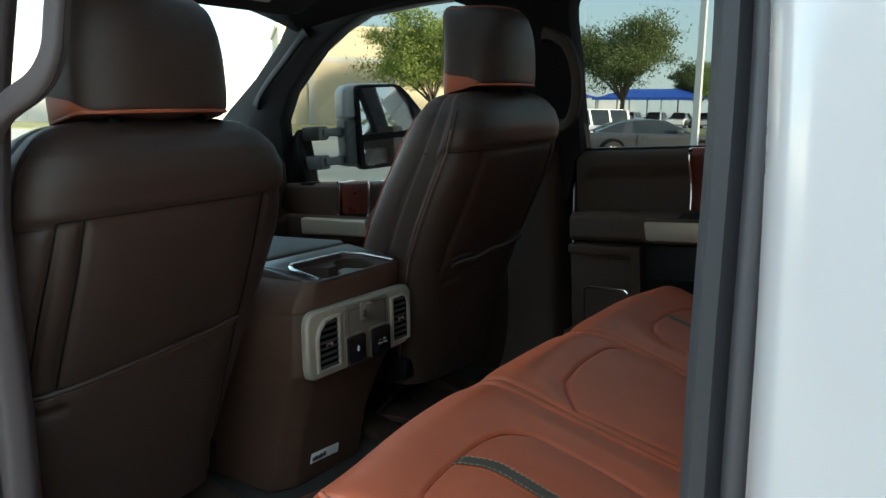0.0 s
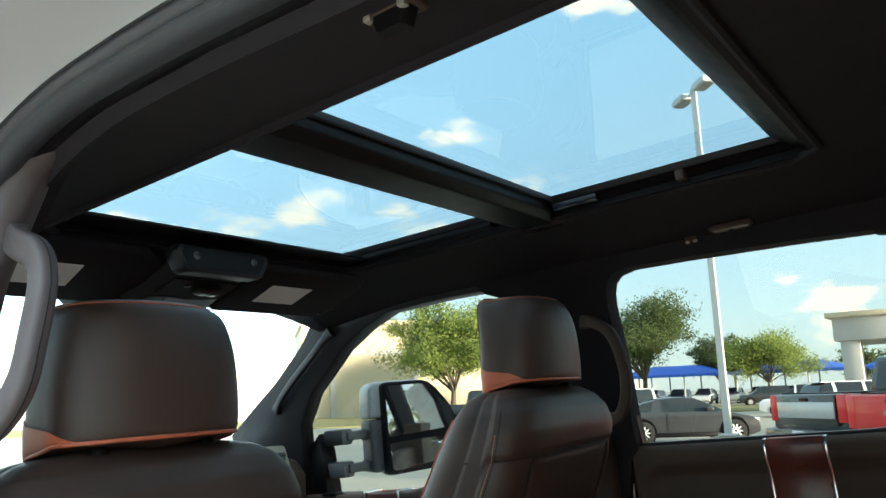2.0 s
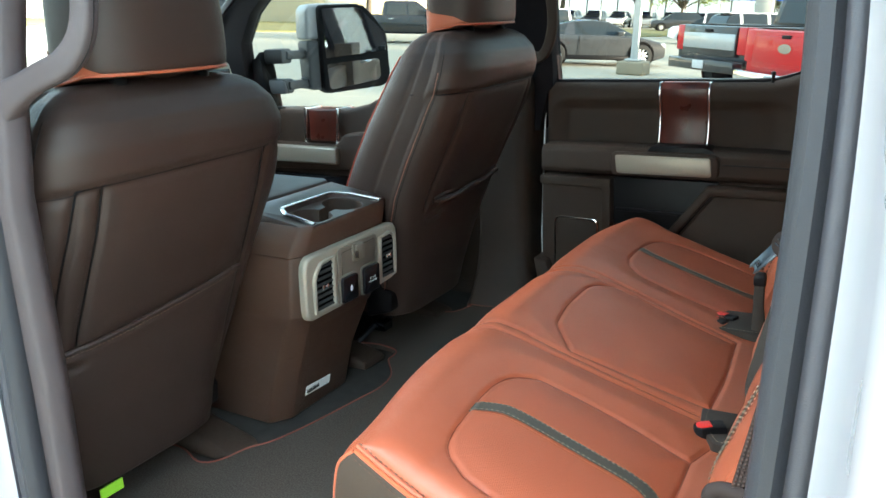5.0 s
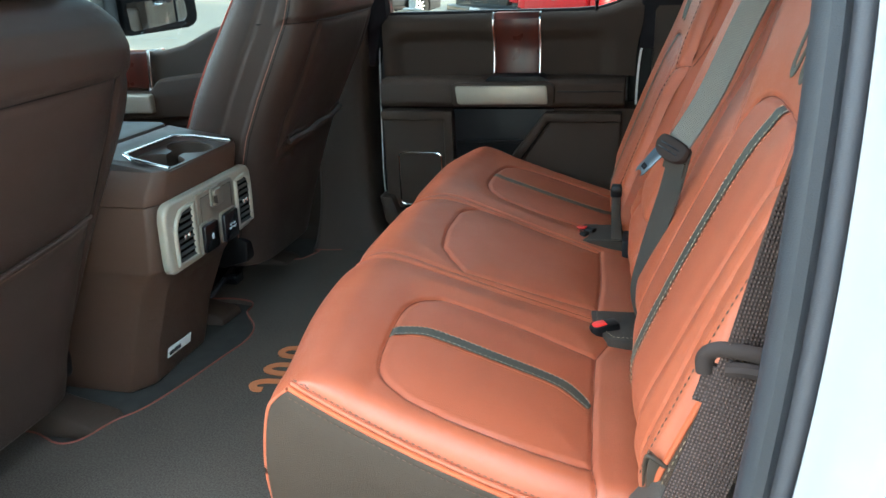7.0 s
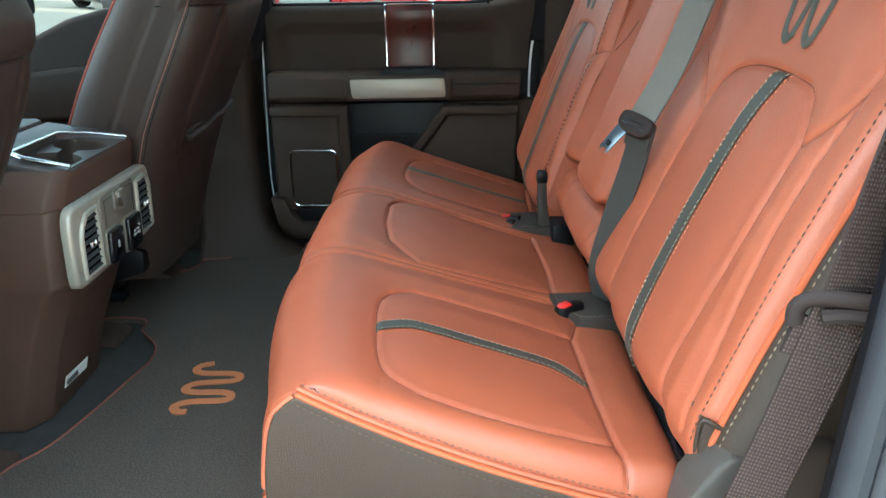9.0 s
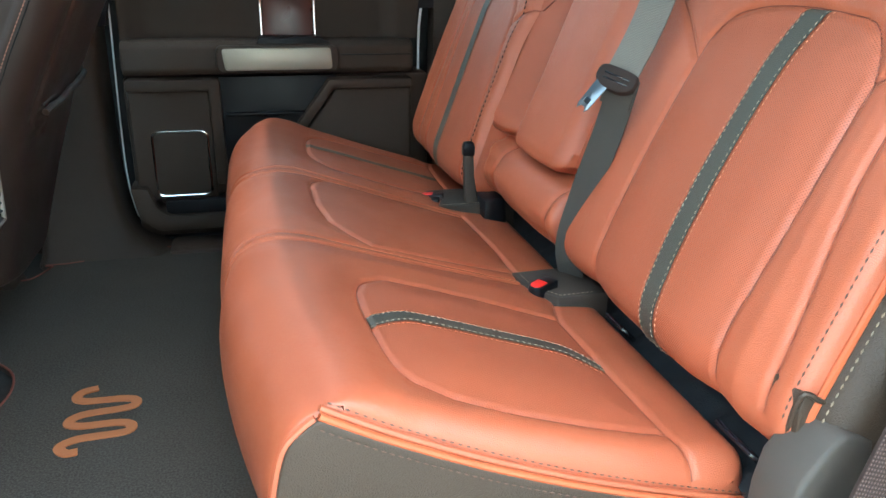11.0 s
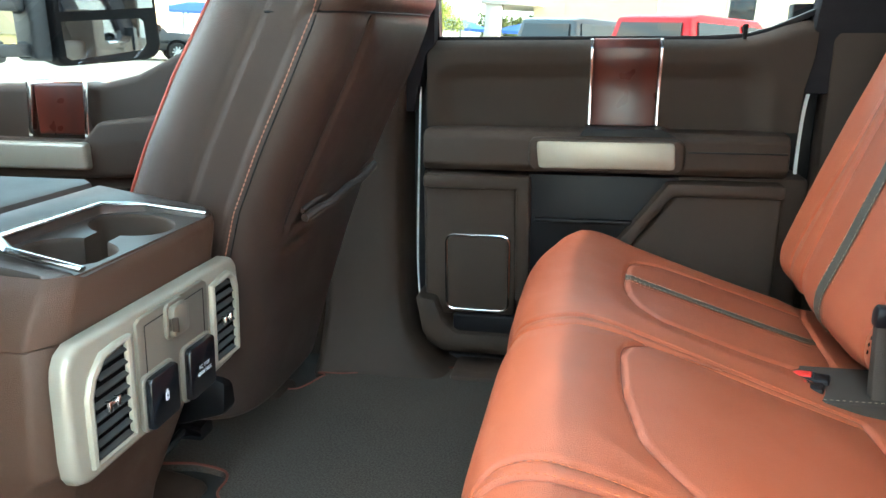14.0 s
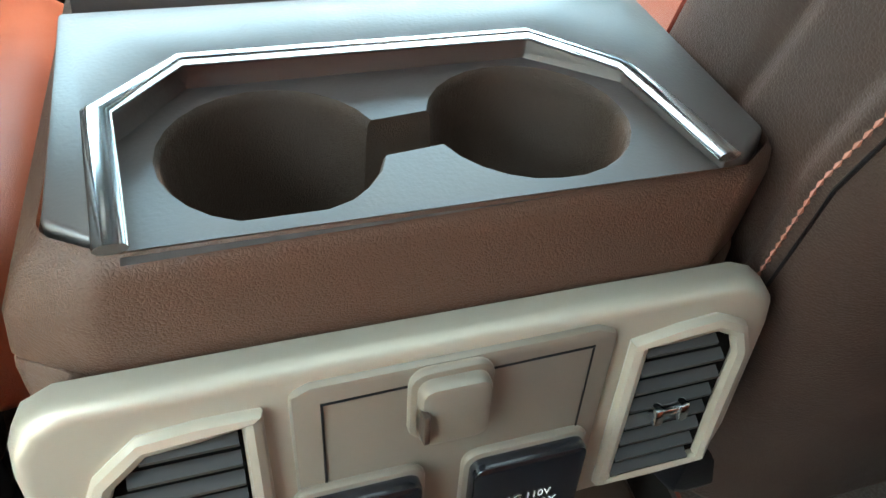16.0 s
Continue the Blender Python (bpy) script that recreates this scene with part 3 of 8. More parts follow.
solid("trim_header", box((-1.60, -0.62, 1.958), (-1.46, 0.72, 2.03), 0.02), M_LINER, "dark trim over the windscreen", "trim")
# outer body below the windows
solid("body_far", box((-2.6, 0.93, 0.45), (0.6, 0.99, 1.40), 0.03), M_WHITE, "white painted body side", "body panel")
solid("body_bonnet", box((-3.9, -0.85, 0.9), (-2.3, 0.95, 1.36), 0.08, 3), M_WHITE, "white painted bonnet", "bonnet")


def sweep_x(profile, x0, x1, w=0.0):
    return prism(profile, "x", x0, x1, w)


def rear_door():
    d = thing("rear_door", (-0.33, 0.85, 0.87), "dark brown plastic rear door trim with wood inlay and silver pull", "car door")
    zs = np.r_[1.330, np.linspace(1.334, 1.484, 34), 1.490, 1.495, 1.497]

    def swell(x, z):
        """The depth of the upper panel: a shallow hollow with rounded ends under a rolled top."""
        q = np.hypot(np.maximum(0, np.maximum(-0.615 - x, x + 0.105)) / 0.050, np.maximum(0, np.maximum(1.345 - z, z - 1.405)) / 0.040)
        hollow = np.clip(1.35 - q, 0, 1)
        hollow = hollow * hollow * (3 - 2 * hollow)
        top = np.clip((z - 1.472) / 0.025, 0, 1)
        return 0.838 + 0.016 * hollow + 0.016 * top ** 2.5

    def shape(U, V):
        """The panel climbs towards its rear edge, which curves in below."""
        f = np.clip((V - 1.330) / 0.167, 0, 1)
        end = 0.008 + 0.016 / (1 + np.exp(-(V - 1.425) / 0.014))
        X = -0.688 + (U + 0.688) * (end + 0.688) / 0.710
        lift = np.interp(X, (-0.13, -0.098, -0.061, -0.029, -0.001, 0.024), (0, 0.003, 0.012, 0.024, 0.031, 0.034))
        return X, swell(X, V), V + lift * f ** 2
    xs_ = np.linspace(-0.688, 0.022, 100)
    front = sheet(shape, xs_, zs)
    back = prism([(-0.687, 1.330), (0.006, 1.330), (0.010, 1.40), (0.022, 1.45), (0.0235, 1.529), (-0.001, 1.526), (-0.029, 1.519), (-0.061, 1.507), (-0.098, 1.498), (-0.13, 1.4955), (-0.687, 1.4955)], "y", 0.857, 0.93)
    part("upper_panel", join(front, back), M_PLASTIC, d, angle=60)
    wp = [(0.93, 1.336), (0.838, 1.338), (0.845, 1.37), (0.846, 1.41), (0.838, 1.438), (0.829, 1.458), (0.828, 1.482), (0.838, 1.499), (0.93, 1.502)]
    wood = part("wood_trim", bevel(sweep_x(wp, -0.366, -0.248), 0.002, 2), M_WOOD, d, "glossy red-brown wood inlay")
    cp = [(y - 0.004 if y < 0.9 else y, z) for y, z in wp]
    for x in (-0.370, -0.244):
        part("chrome_strip", bevel(sweep_x(cp, x - 0.0033, x + 0.0033), 0.002, 2), M_CHROME, wood, "bright chrome strip")
    # arm rest with the pull
    arm = [(0.93, 1.334), (0.792, 1.330), (0.776, 1.318), (0.772, 1.268), (0.784, 1.254), (0.93, 1.250)]
    part("armrest", bevel(sweep_x(arm, -0.684, -0.015), 0.005, 2), M_PLASTIC, d)
    part("armrest_seam", box((-0.19, 0.7705, 1.297), (-0.02, 0.776, 1.300), 0.0005), M_BLACK, d)
    part("pull_recess", prism([(-0.392, 1.318), (-0.376, 1.336), (-0.238, 1.338), (-0.205, 1.322), (-0.205, 1.31), (-0.392, 1.31)], "y", 0.784, 0.86, 0.002), M_BLACK, d, "black recess behind the pull")
    h = part("pull_handle", prism([(-0.478, 1.312), (-0.470, 1.322), (-0.208, 1.322), (-0.196, 1.311), (-0.196, 1.272), (-0.207, 1.259), (-0.466, 1.259), (-0.478, 1.274)], "y", 0.755, 0.80, 0.008, 3), M_PLASTIC, d, "dark end caps of the pull")
    part("silver_face", prism([(-0.466, 1.318), (-0.214, 1.319), (-0.210, 1.266), (-0.460, 1.2645)], "y", 0.750, 0.79, 0.010, 2), M_SILVER, h, "satin silver bar")
    # lower part
    part("lower_panel", box((-0.69, 0.80, 0.86), (0.03, 0.93, 1.252), 0.012), M_PLASTIC, d)
    part("pocket_back", box((-0.48, 0.785, 1.00), (-0.20, 0.81, 1.25), 0.003), M_BLACK, d, "dark open storage pocket")
    part("pocket_ledge", box((-0.465, 0.772, 1.158), (-0.28, 0.80, 1.166), 0.002), M_BLACK, d)
    L = [(-0.68, 1.248), (-0.474, 1.248), (-0.470, 1.0), (-0.497, 1.0), (-0.500, 1.222), (-0.68, 1.222)]
    part("frame_ridge", prism(L, "y", 0.752, 0.81, 0.006, 2), M_PLASTIC, d)
    part("speaker_panel", box((-0.68, 0.768, 0.96), (-0.497, 0.82, 1.224), 0.008, 3), M_PLASTIC, d)
    Rr = [(-0.02, 1.244), (-0.222, 1.244), (-0.345, 1.08), (-0.315, 1.08), (-0.212, 1.220), (-0.02, 1.220)]
    part("frame_ridge", prism(Rr, "y", 0.752, 0.81, 0.006, 2), M_PLASTIC, d)
    part("lower_rear_panel", prism([(-0.02, 1.222), (-0.205, 1.222), (-0.31, 1.08), (-0.31, 0.95), (-0.02, 0.95)], "y", 0.768, 0.82, 0.008, 3), M_PLASTIC, d)
    part("map_pocket", prism([(-0.695, 1.005), (-0.655, 1.000), (-0.64, 0.955), (-0.61, 0.932), (-0.05, 0.932), (-0.05, 0.895), (-0.64, 0.895), (-0.68, 0.925)], "y", 0.735, 0.82, 0.008, 2), M_PLASTIC, d)
    part("pocket_inner", box((-0.62, 0.752, 0.93), (-0.2, 0.80, 0.965), 0.003), M_BLACK, d)
    sp = part("speaker_grille", prism([(x - 0.573, z + 1.052) for x, z in rounded(0.118, 0.148, 0.014)], "y", 0.762, 0.80, 0.002), M_PLASTIC, d, "dark cloth speaker grille")
    part("chrome_frame", tube([(x - 0.573, 0.762, z + 1.052) for x, z in rounded(0.124, 0.154, 0.016)], 0.0032, 8, closed=True, up=(0, 1, 0)), M_CHROME, sp, "thin chrome frame")
    part("lock_pin", lathe([(0.004, 0), (0.004, 0.018), (0.0055, 0.02), (0.0055, 0.026), (0.002, 0.028)], (-0.098, 0.852, 1.497), "z", 12), M_BLACK, d, "black lock pin")
    part("window_seal", side_prism([(-0.69, 1.494), (-0.69, 1.504), (-0.16, 1.504), (-0.09, 1.508), (-0.05, 1.519), (0.02, 1.550), (0.02, 1.540), (-0.045, 1.508), (-0.1, 1.497)], 0.868, 0.90, 0.001), M_RUBBER, d, "black window seal")
    part("window_channel", side_prism([(-0.70, 1.49), (-0.684, 1.93), (-0.655, 1.93), (-0.668, 1.49)], 0.868, 0.90, 0.002), M_BLACK, d, "black window channel")


rear_door()


def front_door():
    d = thing("front_door", (-1.3, 0.85, 0.87), "dark plastic front door trim with wood inlay and silver pull", "car door")
    part("panel", prism([(-1.86, 0.87), (-1.86, 1.405), (-1.40, 1.408), (-1.30, 1.43), (-1.20, 1.475), (-1.10, 1.50), (-0.87, 1.505), (-0.87, 0.87)], "y", 0.80, 0.92, 0.016, 3), M_PLASTIC, d)
    wp = [(-1.535, 1.412), (-1.405, 1.414), (-1.425, 1.305), (-1.535, 1.305)]
    w = part("wood_trim", prism(wp, "y", 0.785, 0.86, 0.006, 3), M_WOOD, d, "glossy red-brown wood inlay")
    for x in (-1.54, -1.405):
        part("chrome_strip", prism([(x - 0.006, 1.418), (x + 0.006, 1.418), (x - 0.006, 1.30), (x - 0.016, 1.30)], "y", 0.779, 0.86, 0.002), M_CHROME, w)
    part("pull_handle", box((-1.70, 0.745, 1.235), (-1.40, 0.80, 1.292), 0.008, 3), M_SILVER, d, "satin silver bar")
    part("armrest", prism([(-1.86, 1.30), (-1.42, 1.295), (-1.38, 1.335), (-1.14, 1.36), (-0.9, 1.36), (-0.9, 1.23), (-1.86, 1.20)], "y", 0.765, 0.82, 0.012, 3), M_PLASTIC, d)
    part("latch_lever", box((-1.775, 0.79, 1.25), (-1.745, 0.805, 1.30), 0.004), M_CHROME, d)
    part("switch", box((-1.74, 0.80, 1.402), (-1.68, 0.84, 1.412), 0.003), M_BLACK, d)
    part("pocket", box((-1.80, 0.772, 1.0), (-1.0, 0.81, 1.19), 0.01), M_GLOSSBLACK, d)


front_door()

# ---- near side: open doorway ----
OPEN = [(-0.10, -0.775, 0.842), (0.02, -0.768, 0.885), (0.085, -0.76, 1.02), (0.111, -0.752, 1.25), (0.122, -0.745, 1.45), (0.126, -0.715, 1.65), (0.112, -0.680, 1.81), (0.055, -0.660, 1.895),
        (-0.08, -0.650, 1.925), (-0.28, -0.648, 1.938), (-0.46, -0.648, 1.945), (-0.60, -0.652, 1.936), (-0.700, -0.660, 1.895), (-0.745, -0.675, 1.80), (-0.758, -0.695, 1.66), (-0.762, -0.715, 1.50), (-0.767, -0.728, 1.25), (-0.765, -0.738, 1.02), (-0.72, -0.758, 0.90), (-0.60, -0.772, 0.845), (-0.35, -0.776, 0.838)]
opening = curve_points(OPEN, 8, closed=True)
seal = solid("trim_door_seal", tube(opening, 0.0125, 10, closed=True, up=(0, 1, 0), flat=(1.0, 1.3)), M_RUBBER, "black rubber seal round the open rear doorway", "door seal")
cen = np.array((-0.30, 0.0, 1.38))


def jamb(p, out, dy):
    d = np.array((p[0] - cen[0], 0, p[2] - cen[2]))
    d = d / np.linalg.norm(d)
    return np.array(p) + d * out + np.array((0, dy, 0))


RUBBER = ((0.004, 0.012), (0.005, 0.004), (0.007, -0.003), (0.010, -0.009), (0.014, -0.013), (0.018, -0.015), (0.022, -0.014), (0.025, -0.012), (0.026, -0.020))
solid("trim_door_seal_outer", loft([[jamb(p, o, dy) for p in opening] for o, dy in RUBBER], caps=False), M_WEATHER, "dark grey rubber weatherstrip round the doorway", "door seal", angle=85)
STEPS = ((0.024, -0.017), (0.030, -0.030), (0.036, -0.060), (0.042, -0.085), (0.046, -0.120), (0.058, -0.138), (0.074, -0.142), (0.30, -0.150), (0.32, -0.02))
bm = loft([[jamb(p, o, dy) for p in opening] for o, dy in STEPS], caps=False)
solid("body_near", bm, M_BODY, "white painted body round the open rear doorway, dimmed in colour", "body panel", angle=50)
lip = tube([jamb(p, 0.002, 0.016) for p in opening], 0.012, 8, closed=True, up=(0, 1, 0), flat=(0.7, 1.6))
solid("trim_door_lip", lip, M_BLACK, "black inner lip of the doorway seal", "door seal")
# inner trims of the near side
bm = loft([[(-0.86, -0.72, z), (-0.86, y + 0.02, z), (-0.84, y, z), (x - 0.02, y, z), (x, y - 0.02, z), (x - 0.005, y - 0.045, z)] for x, y, z in ((-0.73, -0.685, 0.83), (-0.735, -0.68, 1.0), (-0.725, -0.675, 1.25), (-0.725, -0.672, 1.49), (-0.718, -0.652, 1.66), (-0.708, -0.630, 1.79), (-0.672, -0.605, 1.90), (-0.60, -0.585, 1.955))])
solid("wall_pillar_b_near", bevel(bm, 0.006, 2, 15), M_PILLAR, "mauve-brown plastic door pillar trim", "pillar")
bm = loft([[(p[0], p[1] + 0.010, p[2] + 0.006), (p[0], p[1] + 0.045, p[2] - 0.012), (p[0], p[1] + 0.075, p[2] + 0.018), (p[0], p[1] + 0.09, p[2] + 0.07)] for p in sorted([tuple(q) for q in opening if q[2] > 1.83])])
solid("wall_rail_near", bm, M_LINER, "dark roof rail trim over the open doorway", "roof rail")
bm = loft([[(0.44, y - 0.06, z), (0.140 + dx, y - 0.020, z), (0.142 + dx, y - 0.004, z), (0.18 + dx, y + 0.002, z), (0.44, y + 0.004, z)] for z, y, dx in ((0.84, -0.76, -0.06), (1.1, -0.745, -0.015), (1.45, -0.735, 0.0), (1.65, -0.705, 0.003), (1.82, -0.66, -0.01), (1.95, -0.62, -0.06))])
solid("wall_pillar_c_near", bevel(bm, 0.006, 2, 15), M_PLASTIC, "dark plastic corner trim behind the seat", "pillar")
solid("sill_near", box((-0.72, -0.775, 0.79), (0.05, -0.70, 0.842), 0.012), M_PLASTIC, "dark plastic door sill cover", "sill")
solid("body_sill_near", box((-0.8, -0.93, 0.55), (0.3, -0.775, 0.825), 0.03), M_BODY, "white painted sill under the doorway, dimmed in colour", "body panel")
# near front door, shut
solid("wall_front_door_near", side_prism([(-2.1, 0.85), (-2.1, 1.45), (-0.80, 1.49), (-0.80, 0.85)], -0.78, -0.70, 0.01, -1), M_PLASTIC, "dark plastic front door trim", "car door")
solid("wall_pillar_a_near", side_prism(A_UP, -0.80, -0.715, 0.01, -1), M_LINER, "dark windscreen pillar trim", "pillar")
window("window_3", [(-1.90, 1.38), (-1.90, 1.62), (-1.45, 1.94), (-0.83, 1.96), (-0.83, 1.46)], -0.79, "clear glass of the near front door", -1, M_CLEAR)


def grab_handle(path, label, r=0.0155, mat=M_PILLAR):
    """A broad flat bar with rounded corners that flares into its feet."""
    g = thing("grab_handle", path[0], label, "grab handle")
    P = [Vector(p) for p in curve_points(path, 7)]
    n, rings = len(P), []
    for i, p in enumerate(P):
        t = (P[min(i + 1, n - 1)] - P[max(i - 1, 0)]).normalized()
        side = t.cross(Vector((0, 1, 0))).normalized()
        out = side.cross(t).normalized()
        k = 1 + 0.7 * (max(0, 1 - i / 7) ** 2 + max(0, 1 - (n - 1 - i) / 7) ** 2)
        ring = []
        for q in range(24):
            a = math.tau * q / 24
            c, sn = math.cos(a), math.sin(a)
            ring.append(p + side * (r * k * math.copysign(abs(c) ** 0.55, c)) + out * (r * 0.62 * k * math.copysign(abs(sn) ** 0.55, sn)))
        rings.append(ring)
    bar = part("bar", loft(rings), mat, g, angle=60)
    for sg in (-1, 1):
        line = [rings[i][0 if sg > 0 else 12] for i in range(8, n - 8)]
        part("parting_line", tube(line, r * 0.05, 6), M_BLACK, bar)


grab_handle([(-0.730, -0.628, 1.848), (-0.670, -0.648, 1.822), (-0.606, -0.660, 1.794), (-0.583, -0.667, 1.762), (-0.586, -0.673, 1.715), (-0.594, -0.678, 1.676), (-0.622, -0.683, 1.648), (-0.680, -0.687, 1.628), (-0.735, -0.690, 1.606)], "mauve-brown plastic grab handle on the door pillar")
grab_handle([(-0.725, 0.745, 1.815), (-0.687, 0.722, 1.803), (-0.652, 0.718, 1.777), (-0.632, 0.718, 1.725), (-0.627, 0.720, 1.661), (-0.640, 0.725, 1.605), (-0.667, 0.738, 1.575), (-0.715, 0.765, 1.57)], "dark plastic grab handle on the far door pillar", 0.014, M_PLASTIC)
grab_handle([(-1.56, 0.705, 1.905), (-1.61, 0.700, 1.868), (-1.68, 0.712, 1.825), (-1.77, 0.730, 1.775), (-1.86, 0.752, 1.720), (-1.90, 0.772, 1.690)], "dark plastic grab handle along the windscreen pillar", 0.012, M_OVERHEAD)


def coat_hook(x, y, z, lamp, big=True):
    h = thing("coat_hook", (x, y, z), "dark plastic coat hook folded against the roof lining", "coat hook")
    w = 0.030 if big else 0.014
    part("base", box((x - w, y - 0.5 * w, z - 0.006), (x + w, y + 0.5 * w, z + 0.012), 0.005, 3), M_PLASTIC, h)
    if big:
        part("hook", loft([[(x + dx * k, y + dy, z + dz) for dx, dz in ((-0.024, -0.004), (-0.016, -0.022), (0.016, -0.022), (0.024, -0.004))] for k, dy in ((0.8, -0.012), (1.0, -0.006), (1.0, 0.004))]), M_BLACK, h)
    for sx in (-0.4, 0.4):
        part("screw_cap", box((x + sx * w * 1.6 - 0.004, y - 0.5 * w - 0.002, z - 0.010), (x + sx * w * 1.6 + 0.004, y - 0.5 * w + 0.006, z - 0.004), 0.001), M_SILVER, h)
    l = thing("reading_lamp", lamp, "slim pale roof reading lamp", "lamp")
    lx, ly, lz = lamp
    part("housing", box((lx - 0.045, ly - 0.013, lz - 0.006), (lx + 0.045, ly + 0.013, lz + 0.008), 0.005, 3), M_PLASTIC, l)
    part("lens", box((lx - 0.038, ly - 0.009, lz - 0.009), (lx + 0.038, ly + 0.009, lz), 0.003, 2), M_TAN, l, "frosted pale lens")
    part("button", lathe([(0.005, 0), (0.005, 0.003)], (lx, ly, lz - 0.0105), "z", 12), M_GLOSSBLACK, l)


coat_hook(-0.41, 0.69, 1.952, (-0.315, 0.665, 1.958), False)
coat_hook(-0.27, -0.52, 1.966, (-0.17, -0.53, 1.962))


# ---- upholstery helpers ----
def poly_dist(U, V, lines):
    """The distance of every grid point from the nearest of some polylines."""
    D = np.full(U.shape, 1e3)
    for line in lines:
        for (a0, b0), (a1, b1) in zip(line, line[1:]):
            du, dv = a1 - a0, b1 - b0
            t = np.clip(((U - a0) * du + (V - b0) * dv) / (du * du + dv * dv + 1e-12), 0, 1)
            D = np.minimum(D, np.hypot(U - a0 - t * du, V - b0 - t * dv))
    return D


class Padded:
    """A padded surface over a profile of (x, z) points, drawn out along y, with sewn seams pressed into it."""

    def __init__(self, profile, y0, y1, seams, r=0.03, depth=0.006, puff=0.005, width=0.0055, bow=0.0):
        P = np.array(curve_points(profile, 14))
        self.S = np.r_[0, np.cumsum(np.hypot(*np.diff(P, axis=0).T))]
        self.P, self.y0, self.y1, self.r, self.depth, self.puff, self.width, self.bow = P, y0, y1, r, depth, puff, width, bow
        T = np.gradient(P, self.S, axis=0)
        T /= np.linalg.norm(T, axis=1)[:, None]
        self.N = np.stack([-T[:, 1], T[:, 0]], 1)
        self.seams = seams
        self.warp = None
        self.drop = None

    def height(self, U, V):
        D = poly_dist(U, V, self.seams) if self.seams else np.full(U.shape, 1.0)
        h = -self.depth * np.exp(-(D / self.width) ** 2) + self.puff * (1 - np.exp(-(D / 0.035) ** 2))
        e = np.maximum(0, self.r - np.minimum(U - self.y0, self.y1 - U))
        e = np.minimum(e, self.r * 0.999)
        h = h - (self.r - np.sqrt(self.r ** 2 - e ** 2)) * (self.drop(V) if self.drop else 1.0)
        m = (2 * (U - self.y0) / (self.y1 - self.y0) - 1)
        return h + self.bow * (1 - m ** 2)

    def __call__(self, U, V, lift=0.0):
        U, V = np.asarray(U, float), np.asarray(V, float)
        h = self.height(U, V) + lift
        x, z = np.interp(V, self.S, self.P[:, 0]), np.interp(V, self.S, self.P[:, 1])
        nx, nz = np.interp(V, self.S, self.N[:, 0]), np.interp(V, self.S, self.N[:, 1])
        if self.warp:
            x = x + self.warp(U, V)
        return x + nx * h, U, z + nz * h

    def s_at(self, value, axis, lo=0.0):
        """The length along the profile at which its x or z has a value, past lo."""
        k = self.S >= lo
        v, s = self.P[k, axis], self.S[k]
        return float(np.interp(value, v, s))

    def mesh(self, step=0.006, s0=None, s1=None):
        ny, ns = int((self.y1 - self.y0) / step), int(((s1 or self.S[-1]) - (s0 or 0)) / step)
        return sheet(self, np.linspace(self.y0, self.y1, ny), np.linspace(s0 or 0, s1 or self.S[-1], ns))

    def line(self, pts, per=10, lift=0.001):
        q = np.array(curve_points(pts, per))
        X, Y, Z = self(q[:, 0], q[:, 1], lift)
        return [Vector(p) for p in zip(X, Y, Z)]

    def patch(self, left, right, n=(30, 60), lift=0.0008):
        """A patch between two curves of (y, s)."""
        L, R = np.array(curve_points(left, 12)), np.array(curve_points(right, 12))
        tl, tr = np.linspace(0, 1, len(L)), np.linspace(0, 1, len(R))

        def f(A, B):
            u = (1 - A) * np.interp(B, tl, L[:, 0]) + A * np.interp(B, tr, R[:, 0])
            v = (1 - A) * np.interp(B, tl, L[:, 1]) + A * np.interp(B, tr, R[:, 1])
            self.uv = (u, v)
            return self(u, v, lift)
        A, B = np.linspace(0, 1, n[0]), np.linspace(0, 1, n[1])
        bm = sheet(f, A, B)
        u, v = self.uv
        layer = bm.loops.layers.uv.active
        flat = [(u[i, j], v[i, j]) for i in range(n[0]) for j in range(n[1])]
        bm.verts.index_update()
        for fc in bm.faces:
            for lp in fc.loops:
                lp[layer].uv = flat[lp.vert.index]
        return bm


def stitches(path, length=0.0045, gap=0.0032, r=0.0007):
    """A row of short threads along a path."""
    P = [Vector(p) for p in path]
    S = [0.0]
    for a, b in zip(P, P[1:]):
        S.append(S[-1] + (b - a).length)
    X = np.array([tuple(p) for p in P])
    verts, faces, s = [], [], 0.0
    while s + length < S[-1]:
        a, b = [Vector([np.interp(q, S, X[:, k]) for k in range(3)]) for q in (s, s + length)]
        t = (b - a).normalized()
        o = t.orthogonal().normalized()
        o2 = t.cross(o)
        base = len(verts)
        mid = (a + b) / 2
        for c, rr in ((a, 0.3), (mid, 1.0), (b, 0.3)):
            verts += [c + o * r * rr, c + o2 * r * rr, c - o * r * rr, c - o2 * r * rr]
        for k in range(2):
            for i in range(4):
                faces.append((base + 4 * k + i, base + 4 * k + (i + 1) % 4, base + 4 * k + 4 + (i + 1) % 4, base + 4 * k + 4 + i))
        s += length + gap
    bm = bmesh.new()
    vs = [bm.verts.new(v) for v in verts]
    for f in faces:
        bm.faces.new([vs[i] for i in f])
    return bm


def mirrored(lines, c):
    return [[(2 * c - a, b) for a, b in l] for l in lines]


def inside(U, V, poly):
    """Which grid points lie in a polygon."""
    odd = np.zeros(U.shape, bool)
    for (a0, b0), (a1, b1) in zip(poly, poly[1:] + poly[:1]):
        if b0 != b1:
            odd ^= ((V < b0) != (V < b1)) & (U < a0 + (V - b0) * (a1 - a0) / (b1 - b0))
    return odd


